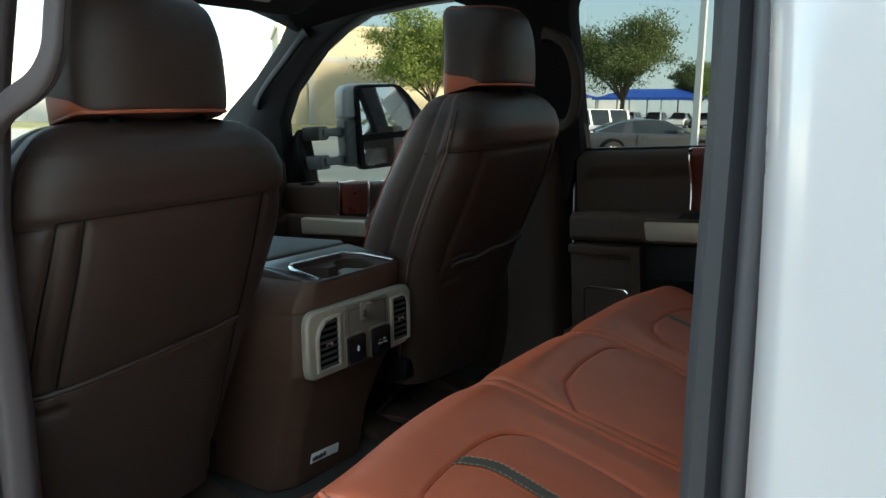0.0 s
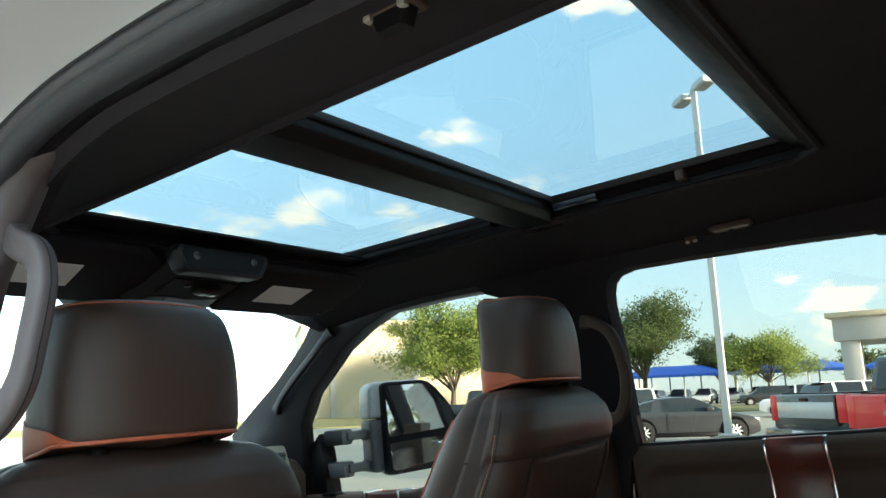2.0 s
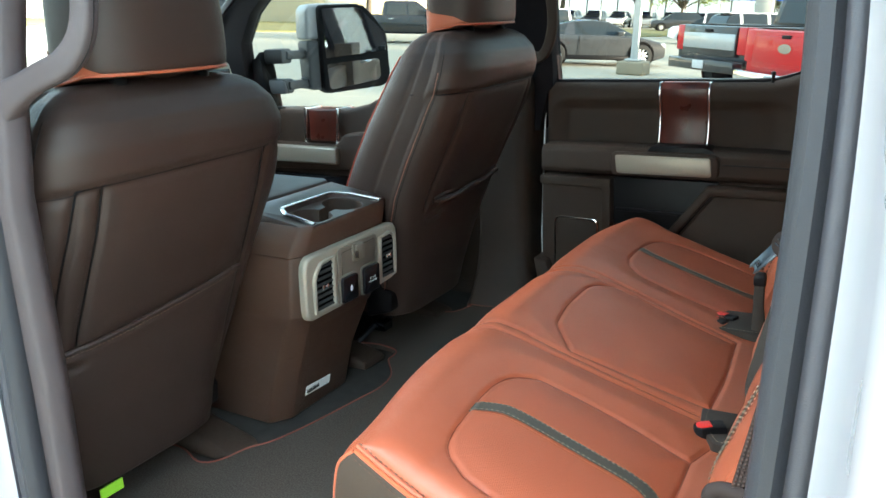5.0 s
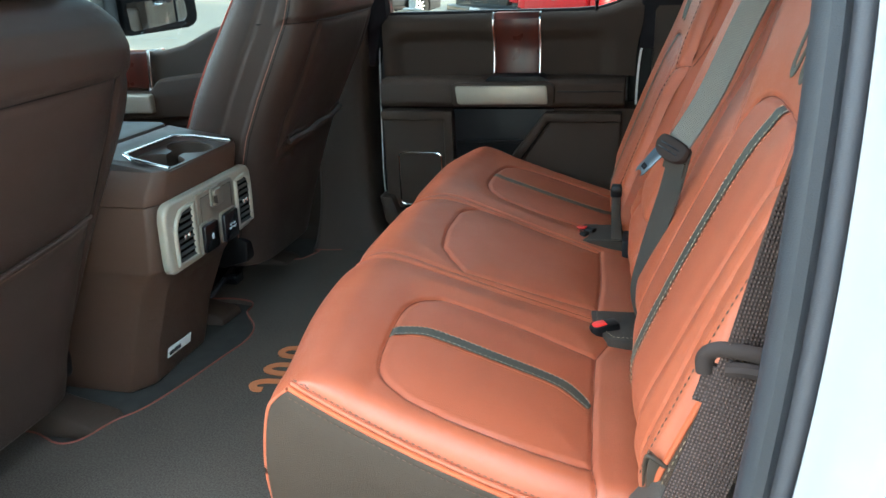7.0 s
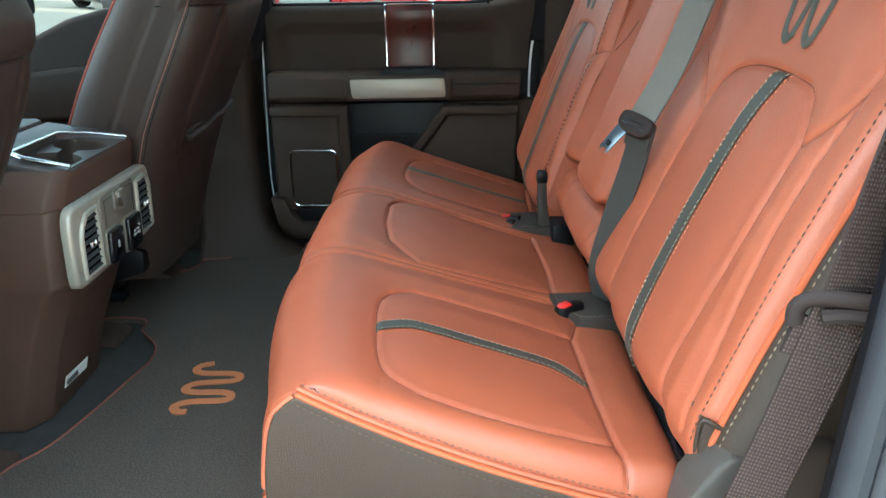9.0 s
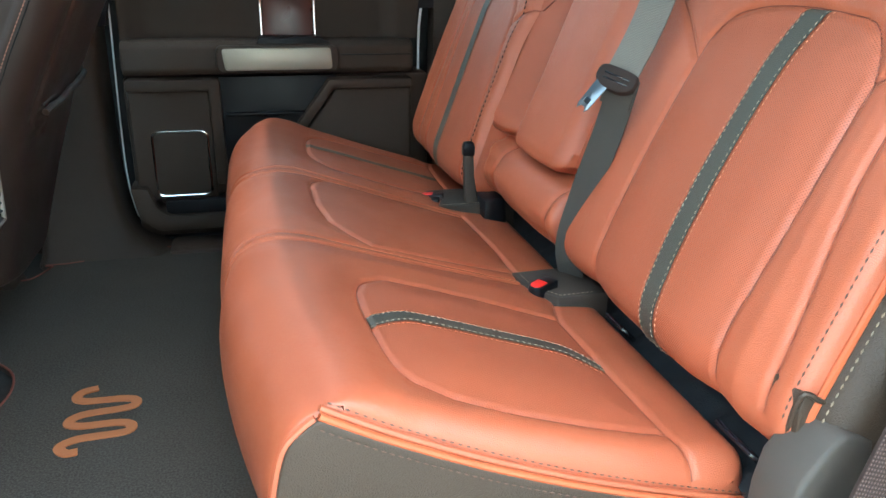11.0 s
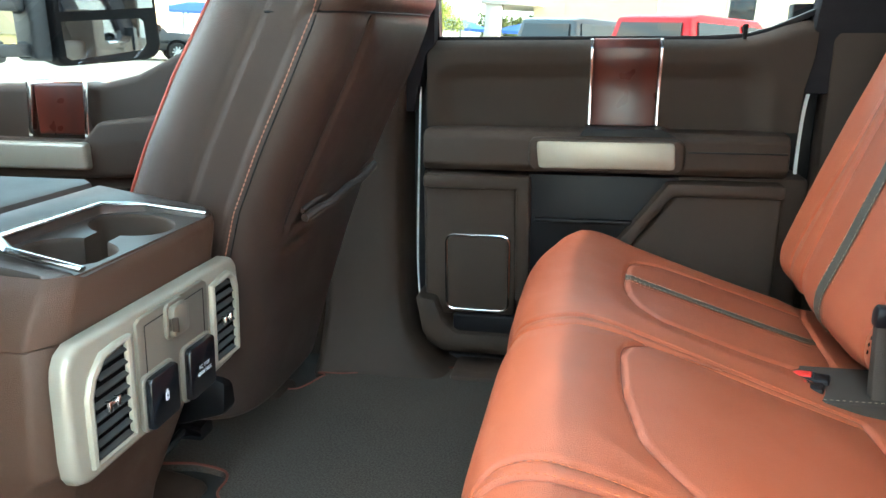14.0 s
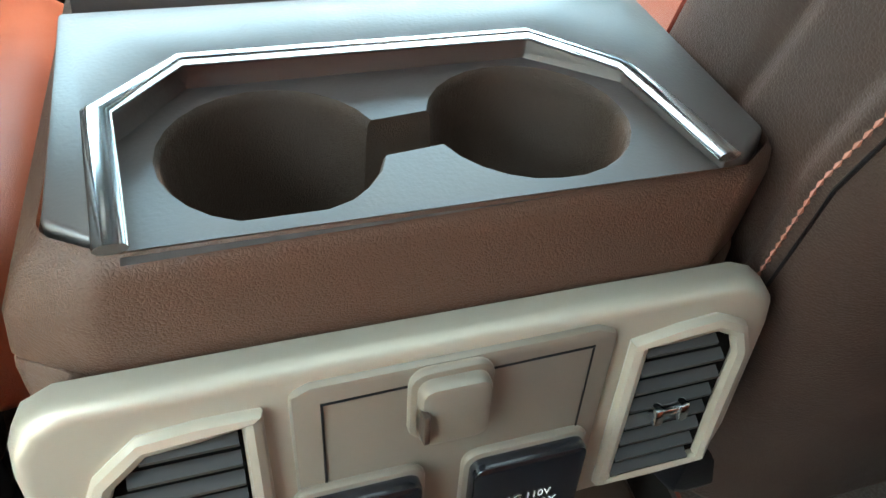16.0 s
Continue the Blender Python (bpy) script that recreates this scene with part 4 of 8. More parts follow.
def skins(pad, regions, step=0.0036):
    """The padded surface cut into the panel outside all regions and one panel for each region."""
    us = np.linspace(pad.y0, pad.y1, int((pad.y1 - pad.y0) / step))
    vs = np.linspace(0, pad.S[-1], int(pad.S[-1] / step))
    U, V = np.meshgrid(us, vs, indexing="ij")
    X, Y, Z = pad(U, V)
    cu, cv = (U[:-1, :-1] + U[1:, 1:]) / 2, (V[:-1, :-1] + V[1:, 1:]) / 2
    nv = len(vs)
    rest, masks = np.ones(cu.shape, bool), []
    for poly in regions:
        m = inside(cu, cv, poly) & rest
        rest &= ~m
        masks.append(m)
    co, uv, made = np.stack([X, Y, Z], -1).reshape(-1, 3), np.stack([U, V], -1).reshape(-1, 2), []
    for m in [rest] + masks:
        i, j = np.nonzero(m)
        q = np.stack([i * nv + j, (i + 1) * nv + j, (i + 1) * nv + j + 1, i * nv + j + 1], 1)
        used, back = np.unique(q, return_inverse=True)
        me = bpy.data.meshes.new("tmp")
        me.from_pydata(co[used].tolist(), [], back.reshape(-1, 4).tolist())
        layer = me.uv_layers.new(name="UVMap")
        layer.data.foreach_set("uv", uv[q.reshape(-1)].reshape(-1))
        bm = bmesh.new()
        bm.from_mesh(me)
        bpy.data.meshes.remove(me)
        made.append(bm)
    return made


def sewn(pad, seams, parent, r=0.0009):
    """Thin dark seam lines lying in the creases."""
    for l in seams:
        part("seam", tube(pad.line(l, 12, 0.0003), r, 6), M_SEAM, parent)


def panel_outline(*lines):
    """One closed outline out of several curves laid end to end."""
    return [tuple(p) for l in lines for p in curve_points(l, 8)]


# ---- rear bench ----
def rear_bench():
    b = thing("rear_bench_seat", (0.0, 0.06, 0.84), "russet leather rear bench seat with dark stripes and perforated inserts", "car seat")
    Y0, Y1, CY = -0.553, 0.660, 0.040
    prof = [(-0.385, 0.925), (-0.425, 0.94), (-0.452, 0.985), (-0.464, 1.06), (-0.458, 1.12), (-0.437, 1.157), (-0.395, 1.172), (-0.345, 1.168), (-0.27, 1.145), (-0.15, 1.105), (-0.04, 1.070), (0.020, 1.054), (0.050, 1.042), (0.060, 1.005)]
    pad = Padded(prof, Y0, Y1, [], r=0.036, depth=0.0042, puff=0.0055, width=0.0036)
    k = int(np.argmax(pad.P[:, 1]))
    lo = pad.S[k]

    def xy(*pts):
        return [(y, pad.s_at(x, 0, lo)) for x, y in pts]
    inner = xy((-0.027, -0.239), (-0.124, -0.226), (-0.200, -0.225), (-0.262, -0.230))
    nose = xy((-0.262, -0.230), (-0.290, -0.256), (-0.303, -0.293), (-0.305, -0.334), (-0.302, -0.387), (-0.298, -0.429), (-0.290, -0.460), (-0.274, -0.484), (-0.241, -0.503))
    outer = xy((-0.241, -0.503), (-0.186, -0.510), (-0.103, -0.510), (-0.017, -0.503))
    tail = xy((-0.017, -0.503), (-0.023, -0.384), (-0.027, -0.239))
    valley = xy((-0.262, -0.230), (-0.317, -0.201), (-0.35, -0.185))
    ears = [xy((-0.017, -0.503), (-0.005, -0.548)), xy((-0.027, -0.239), (-0.012, -0.185))]
    near = [inner, nose, outer, tail] + ears
    s395 = pad.s_at(-0.392, 0, lo)
    split_a = [(-0.150, s395 - 0.13), (-0.128, s395 - 0.09), (-0.113, s395 - 0.045), (-0.113, s395 - 0.01)] + xy((-0.368, -0.120), (-0.313, -0.124), (-0.223, -0.120), (-0.125, -0.113), (-0.042, -0.108))
    split_b = [(-0.172, s395 - 0.13), (-0.152, s395 - 0.09), (-0.141, s395 - 0.045), (-0.142, s395 - 0.01)] + xy((-0.368, -0.147), (-0.313, -0.148), (-0.223, -0.141), (-0.125, -0.131), (-0.042, -0.124))
    mid = [xy((-0.255, -0.108), (-0.287, -0.070), (-0.307, -0.040), (-0.320, 0.042), (-0.320, 0.140), (-0.308, 0.178), (-0.285, 0.200)), xy((-0.285, 0.200), (-0.181, 0.214), (-0.042, 0.205)), xy((-0.042, 0.205), (-0.032, 0.048), (-0.033, -0.075)), xy((-0.033, -0.075), (-0.15, -0.092), (-0.255, -0.108))]
    split = [split_a, split_b]
    pad.seams = near + split + mid + mirrored(near, CY) + mirrored(split, CY)
    # the ends fall further the nearer they are to the back
    pad.drop = lambda V: np.interp(V, [lo - 0.08, lo - 0.02, lo + 0.06, lo + 0.13, lo + 0.26, pad.S[-1]], [0.25, 0.10, 0.60, 0.92, 1.15, 1.20])
    # the front edge rounds off at the ends
    pad.warp = lambda U, V: (0.006 + 0.046 * np.exp(-((U - Y0) / 0.19) ** 2) + 0.03 * np.exp(-((Y1 - U) / 0.10) ** 2)) * np.clip((lo + 0.10 - V) / 0.14, 0, 1)
    outline = panel_outline(inner, nose, outer, tail)
    far_outline = mirrored([outline], CY)[0]
    body, ins_a, ins_b, ins_m = skins(pad, [outline, far_outline, panel_outline(*mid)])
    rim = bmesh.ops.extrude_edge_only(body, edges=[e for e in body.edges if e.is_boundary and all(v.co.y < Y0 + 0.002 or v.co.y > Y1 - 0.002 for v in e.verts)])
    for v in [g for g in rim["geom"] if isinstance(g, bmesh.types.BMVert)]:
        v.co.z -= 0.05
        v.co.x += 0.02 if v.co.x < -0.35 else 0.0
        v.co.y += 0.008 if v.co.y < 0 else -0.008
    cushion = part("seat_cushion", body, M_LEATHER, b, "russet leather cushion", angle=80)
    part("perforated_insert", ins_a, M_PERF, cushion, "finely perforated russet leather", angle=80)
    part("perforated_insert", ins_b, M_PERF, cushion, "finely perforated russet leather", angle=80)
    part("centre_insert", ins_m, M_LEATHER, cushion, "smooth russet leather", angle=80)
    sewn(pad, near + mirrored(near, CY) + mid, cushion)
    sewn(pad, split + mirrored(split, CY), cushion, 0.0007)
    for c in (0, 1):
        m = (lambda l: l) if c == 0 else (lambda l: mirrored([l], CY)[0])
        sl, sr = m(xy((-0.3045, -0.362), (-0.27, -0.342), (-0.24, -0.337), (-0.157, -0.337), (-0.075, -0.340), (-0.045, -0.351), (-0.026, -0.372))), m(xy((-0.303, -0.387), (-0.27, -0.366), (-0.24, -0.360), (-0.157, -0.360), (-0.085, -0.362), (-0.058, -0.370), (-0.030, -0.386)))
        part("dark_stripe", pad.patch(sl, sr, (6, 60), 0.0018), M_STRIPE, cushion, "dark grey-green leather stripe")
        for e, d in ((sl, 1), (sr, -1)):
            d = d if c == 0 else -d
            part("stitching", stitches(pad.line([(y - 0.0026 * d, s) for y, s in e], 30, 0.0026)), M_THREAD, cushion, kind="stuff")
            part("stitching", stitches(pad.line([(y + 0.0034 * d, s) for y, s in e], 30, 0.0008), 0.0035, 0.0028, 0.0006), M_THREAD_O, cushion, kind="stuff")
        for l in split:
            part("stitching", stitches(pad.line([(y - 0.0045 if l is split_a else y + 0.0045, s) for y, s in m(l)], 30, 0.0010), 0.004, 0.003, 0.0006), M_THREAD_O, cushion, kind="stuff")
    # taupe ends with double piping
    edge = [(-0.368, 1.166), (-0.349, 1.155), (-0.304, 1.131), (-0.227, 1.095), (-0.147, 1.063), (-0.086, 1.042), (-0.035, 1.026), (0.055, 1.000)]
    fore = [(-0.370, 1.164), (-0.384, 1.153), (-0.398, 1.134), (-0.408, 1.085), (-0.411, 1.03), (-0.400, 0.960)]
    for y, s in ((Y0, -1), (Y1, 1)):
        dx, dz = (0.0, 0.0) if s < 0 else (0.03, -0.04)
        poly = curve_points([(-0.315, 0.90), (-0.36, 0.925)] + fore[::-1], 3) + curve_points(edge, 3)[1:] + [(0.062, 0.93), (-0.10, 0.90)]
        part("end_panel", prism([(x + dx, z + dz) for x, z in poly], "y", min(y + s * 0.007, y - s * 0.05), max(y + s * 0.007, y - s * 0.05), 0.010, 3), M_TAUPE, b, "taupe leather end panel")
        line = [Vector((x + dx, y + s * 0.004, z + dz + 0.001)) for x, z in curve_points(edge, 6)]
        part("piping", tube(line, 0.0034, 8), M_PIPING, b, "bright orange piping")
        part("piping", tube([p + Vector((0.001, -s * 0.003, 0.0062)) for p in line], 0.0034, 8), M_LEATHER, b)
        welt = [Vector((x + dx - 0.001, y + s * 0.002, z + dz)) for x, z in curve_points(fore, 6)]
        part("front_welt", tube(welt, 0.0036, 8), M_LEATHER, b, "russet welt down the front corner")
        part("stitching", stitches([p + Vector((0.0, s * 0.0045, -0.010)) for p in line], 0.0050, 0.0030, 0.0010), M_DARK_THREAD, b, kind="stuff")
        part("stitching", stitches([p + Vector((0.0, -s * 0.0015, 0.0150)) for p in line[3:]], 0.0048, 0.0034, 0.0009), M_DARK_THREAD, b, kind="stuff")
    part("seat_base", box((-0.36, -0.50, 0.838), (0.25, 0.62, 0.96), 0.02), M_BLACK, b, "black seat base")
    part("gap_cloth", sheet(lambda U, V: (U, V, 1.015 + 0.55 * np.maximum(0, U - 0.05) + 0.003 * np.sin(V * 70 + 40 * U) + 0.002 * np.sin(V * 160)), np.linspace(0.045, 0.19, 14), np.linspace(-0.60, 0.70, 180)), M_GAPCLOTH, b, "wrinkled charcoal cloth in the gap")
    for ya, yb in ((-0.26, -0.205), (-0.545, -0.475), (0.50, 0.57)):
        part("anchor_bar", tube(curve_points([(0.075, ya, 1.035), (0.058, ya + 0.006, 1.052), (0.058, yb - 0.006, 1.052), (0.075, yb, 1.035)], 5), 0.0035, 8), M_GLOSSBLACK, b, "gloss black anchor bar")

    # backrests
    bprof = [(0.14, 1.094), (0.085, 1.090), (0.052, 1.096), (0.037, 1.112), (0.034, 1.135), (0.042, 1.165), (0.083, 1.27), (0.125, 1.37), (0.167, 1.465), (0.204, 1.56), (0.238, 1.66), (0.262, 1.715), (0.30, 1.745), (0.36, 1.75)]

    def bench_back(y0, y1, mir):
        # the far back stands a little more upright
        pr = [(x - 0.056 - 0.04 * (z - 1.12), z) for x, z in bprof] if mir else bprof
        bk = Padded(pr[::-1], y0, y1, [], r=0.024, depth=0.0045, puff=0.006, width=0.0038, bow=0.004)
        bk.N = -bk.N if bk.N[len(bk.N) // 2, 0] > 0 else bk.N

        def yz(*pts):
            zz, ss = bk.P[::-1, 1], bk.S[::-1]
            up = np.argmin(zz)
            l = [(y, float(np.interp(z, zz[up:], ss[up:]))) for y, z in pts]
            return mirrored([l], 0.040)[0] if mir else l
        left = yz((-0.208, 1.10), (-0.208, 1.20), (-0.213, 1.30), (-0.224, 1.400), (-0.227, 1.423))
        arch = yz((-0.227, 1.423), (-0.248, 1.450), (-0.287, 1.464), (-0.342, 1.470), (-0.406, 1.469), (-0.460, 1.464), (-0.478, 1.455), (-0.493, 1.436), (-0.505, 1.411))
        right = yz((-0.505, 1.411), (-0.503, 1.367), (-0.501, 1.302), (-0.496, 1.227), (-0.491, 1.170), (-0.497, 1.116), (-0.50, 1.095))
        vee = yz((-0.224, 1.400), (-0.190, 1.424), (-0.158, 1.446), (-0.120, 1.47), (-0.095, 1.50))
        wing = yz((-0.505, 1.411), (-0.535, 1.437), (-0.561, 1.473), (-0.578, 1.52), (-0.585, 1.58))
        bolster = yz((-0.572, 1.13), (-0.569, 1.18), (-0.563, 1.228), (-0.553, 1.288), (-0.547, 1.34), (-0.549, 1.40), (-0.561, 1.473))
        bk.seams = [left, arch, right, vee, wing, bolster]
        foot = yz((-0.50, 1.095), (-0.35, 1.093), (-0.208, 1.10))
        skin, ins = skins(bk, [panel_outline(left, arch, right, foot)])
        o = part("backrest", skin, M_LEATHER, b, "russet leather backrest", angle=80)
        part("perforated_insert", ins, M_PERF, o, "finely perforated russet leather", angle=80)
        sewn(bk, bk.seams, o)
        sl = yz((-0.374, 1.4685), (-0.364, 1.42), (-0.357, 1.36), (-0.350, 1.28), (-0.349, 1.20), (-0.357, 1.115), (-0.36, 1.097))
        sr = yz((-0.408, 1.4680), (-0.397, 1.42), (-0.388, 1.36), (-0.382, 1.28), (-0.381, 1.20), (-0.388, 1.115), (-0.391, 1.097))
        part("dark_stripe", bk.patch(sl, sr, (6, 70), 0.0018), M_STRIPE, o, "dark grey-green leather stripe")
        for e, d in ((sl, 0.003), (sr, -0.003)):
            d = -d if mir else d
            part("stitching", stitches(bk.line([(y - d, s) for y, s in e], 30, 0.0026)), M_THREAD, o, kind="stuff")
            part("stitching", stitches(bk.line([(y + d * 1.3, s) for y, s in e], 30, 0.0010), 0.0042, 0.003, 0.0007), M_THREAD_P, o, kind="stuff")
        # serpentine emblem: two hooks
        for k in range(2):
            q = -0.050 * k
            pts = [(-0.338 + q, 1.580), (-0.345 + q, 1.555), (-0.351 + q, 1.530), (-0.357 + q, 1.508), (-0.368 + q, 1.500), (-0.379 + q, 1.510), (-0.385 + q, 1.535), (-0.390 + q, 1.575)]
            part("emblem", tube(bk.line(yz(*pts), 8, 0.0006), 0.0062, 8, flat=(1, 0.22), up=(0.9, 0, -0.36)), M_STRIPE, o, "dark embossed serpentine emblem")
        return bk, o
    bk, o = bench_back(-0.611, -0.085, False)
    bf, of = bench_back(0.250, 0.730, True)
    # taupe outer edges of the backrests, with piping
    for pad_, y, s in ((bk, -0.611, -1), (bf, 0.730, 1)):
        q = np.linspace(float(np.interp(1.135, pad_.P[::-1, 1][14:], pad_.S[::-1][14:])), 0.15, 40)
        X, Y, Z = pad_(np.full(40, y - s * 0.0005), q)
        line = [Vector((x + 0.001, y + s * 0.001, z)) for x, z in zip(X, Z)]
        rings = [[p + Vector((dx, s * dy, -0.3 * dx)) for dx, dy in ((0.0, -0.004), (0.002, 0.008), (0.006, 0.018), (0.013, 0.027), (0.028, 0.034), (0.10, 0.036), (0.10, -0.004))] for p in line]
        part("side_panel", loft(rings), M_TAUPE, b, "taupe leather side panel", angle=80)
        part("piping", tube(line, 0.0040, 8), M_PIPING, b, "bright orange piping")
        part("stitching", stitches([p + Vector((0.0022, s * 0.0110, 0.0)) for p in line], 0.0052, 0.0034, 0.0010), M_THREAD, b, kind="stuff")
        X, Y, Z = pad_(np.full(40, y - s * 0.012), q, 0.0008)
        part("stitching", stitches([Vector(p) for p in zip(X, Y, Z)], 0.0055, 0.0030, 0.0010), M_DARK_THREAD, b, kind="stuff")
    core = [(x - 0.056 - 0.04 * (z - 1.12) + 0.014, z + 0.004) for x, z in bprof[2:-1]]
    part("back_core", prism(core + [(0.36, 1.70), (0.22, 1.10)], "y", 0.256, 0.70), M_LEATHER, of)
    # stitched inner edge of the far back
    X, Y, Z = bf(np.full(40, 0.268), np.linspace(bf.S[-1] - 0.13, 0.15, 40), 0.001)
    part("stitching", stitches([Vector(p) for p in zip(X, Y, Z)], 0.006, 0.0035, 0.0014), M_BLACK, of, kind="stuff")
    # centre section with fold-down arm rest
    cb = Padded(bprof[::-1], -0.082, 0.266, [], r=0.020, depth=0.004, puff=0.005, width=0.006)
    cb.N = -cb.N if cb.N[len(cb.N) // 2, 0] > 0 else cb.N
    zz, ss = cb.P[::-1, 1], cb.S[::-1]
    up = int(np.argmin(zz))

    def cz(*pts):
        return [(y, float(np.interp(z, zz[up:], ss[up:]))) for y, z in pts]
    fold = [cz((0.185, 1.21), (0.200, 1.19), (0.208, 1.15), (0.208, 1.11)), cz((-0.070, 1.20), (-0.055, 1.17), (-0.050, 1.12)), cz((0.215, 1.62), (0.205, 1.40), (0.190, 1.26), (0.185, 1.21))]
    cb.seams = fold
    dip = float(np.interp(1.205, zz[up:], ss[up:]))
    cb.warp = lambda U, V: 0.030 * np.exp(-((V - dip) / 0.012) ** 2) - 0.020 * np.exp(-((V - float(np.interp(1.155, zz[up:], ss[up:]))) / 0.045) ** 2) - 0.052 * np.clip((U - 0.175) / 0.09, 0, 1) ** 1.6 * np.clip((float(np.interp(1.17, zz[up:], ss[up:])) - V) / 0.08, 0, 1)
    centre, = skins(cb, [])
    co = part("centre_back", centre, M_LEATHER, b, "russet leather centre backrest", angle=80)
    sewn(cb, fold[:2], co, 0.0006)
    core = [(x + 0.020, z) for x, z in bprof[3:-1]]
    part("centre_core", prism(core + [(0.36, 1.70), (0.20, 1.11)], "y", -0.090, 0.290), M_LEATHER, co)
    ar = Padded([(0.30, 1.735), (0.225, 1.69), (0.188, 1.61), (0.152, 1.52), (0.112, 1.42), (0.073, 1.32), (0.045, 1.252), (0.037, 1.230), (0.042, 1.214), (0.085, 1.205)], -0.058, 0.166, [], r=0.034, puff=0, bow=0.006)
    ar.N = -ar.N if ar.N[len(ar.N) // 2, 0] > 0 else ar.N
    rest, = skins(ar, [])
    part("fold_down_armrest", rest, M_LEATHER, b, "smooth russet leather fold-down armrest", angle=80)
    # buckle wells
    for y0, y1, x0 in ((-0.190, -0.082, -0.036), (0.222, 0.335, -0.125)):
        f = part("buckle_well", prism([(x0 - 0.008, y1 - 0.006), (x0, y0 + 0.045), (x0 + 0.028, y0), (0.07, y0 + 0.004), (0.07, y1)], "z", 1.02, 1.0745 if x0 > -0.1 else 1.084, 0.003), M_WELL, b, "dark brown leather buckle flap")
        z = 1.0752 if x0 > -0.1 else 1.0847
        part("stitching", stitches([Vector(p) for p in ((x0 + 0.002, y1 - 0.010, z), (x0 + 0.006, y0 + 0.047, z), (x0 + 0.032, y0 + 0.006, z), (0.05, y0 + 0.009, z))], 0.004, 0.003, 0.0006), M_THREAD, f, kind="stuff")
    return b


rear_bench()


def buckle(x, y, z, turn, label):
    """A buckle lying in its well, the red button forward."""
    k = thing("seat_belt_buckle", (x, y, z - 0.01), label, "seat belt buckle")
    m = Matrix.Translation((x, y, z)) @ Euler((0, radians(-6), radians(turn))).to_matrix().to_4x4()
    hexa = [(-0.016, -0.006), (-0.008, -0.012), (0.030, -0.012), (0.030, 0.012), (-0.008, 0.012), (-0.016, 0.006)]
    bm = prism(hexa, "z", -0.020, 0.006, 0.003, 2)
    bm.transform(m)
    part("housing", bm, M_BLACK, k)
    bm = prism([(u * 0.62 - 0.002 if u < 0.02 else 0.010, v * 0.74) for u, v in hexa], "z", -0.01, 0.0085, 0.0015, 2)
    bm.transform(m)
    part("button", bm, M_RED, k, "red release button")
    bm = tube([(u * 0.70 - 0.002 if u < 0.02 else 0.012, v * 0.84, 0.0062) for u, v in hexa], 0.0011, 6, closed=True)
    bm.transform(m)
    part("button_edge", bm, M_BLACK, k)


buckle(-0.026, -0.158, 1.077, 28, "black seat belt buckle with a red release button")
buckle(-0.100, 0.262, 1.082, -20, "black seat belt buckle with a red release button")
buckle(-0.086, 0.290, 1.082, -20, "black seat belt buckle with a red release button")


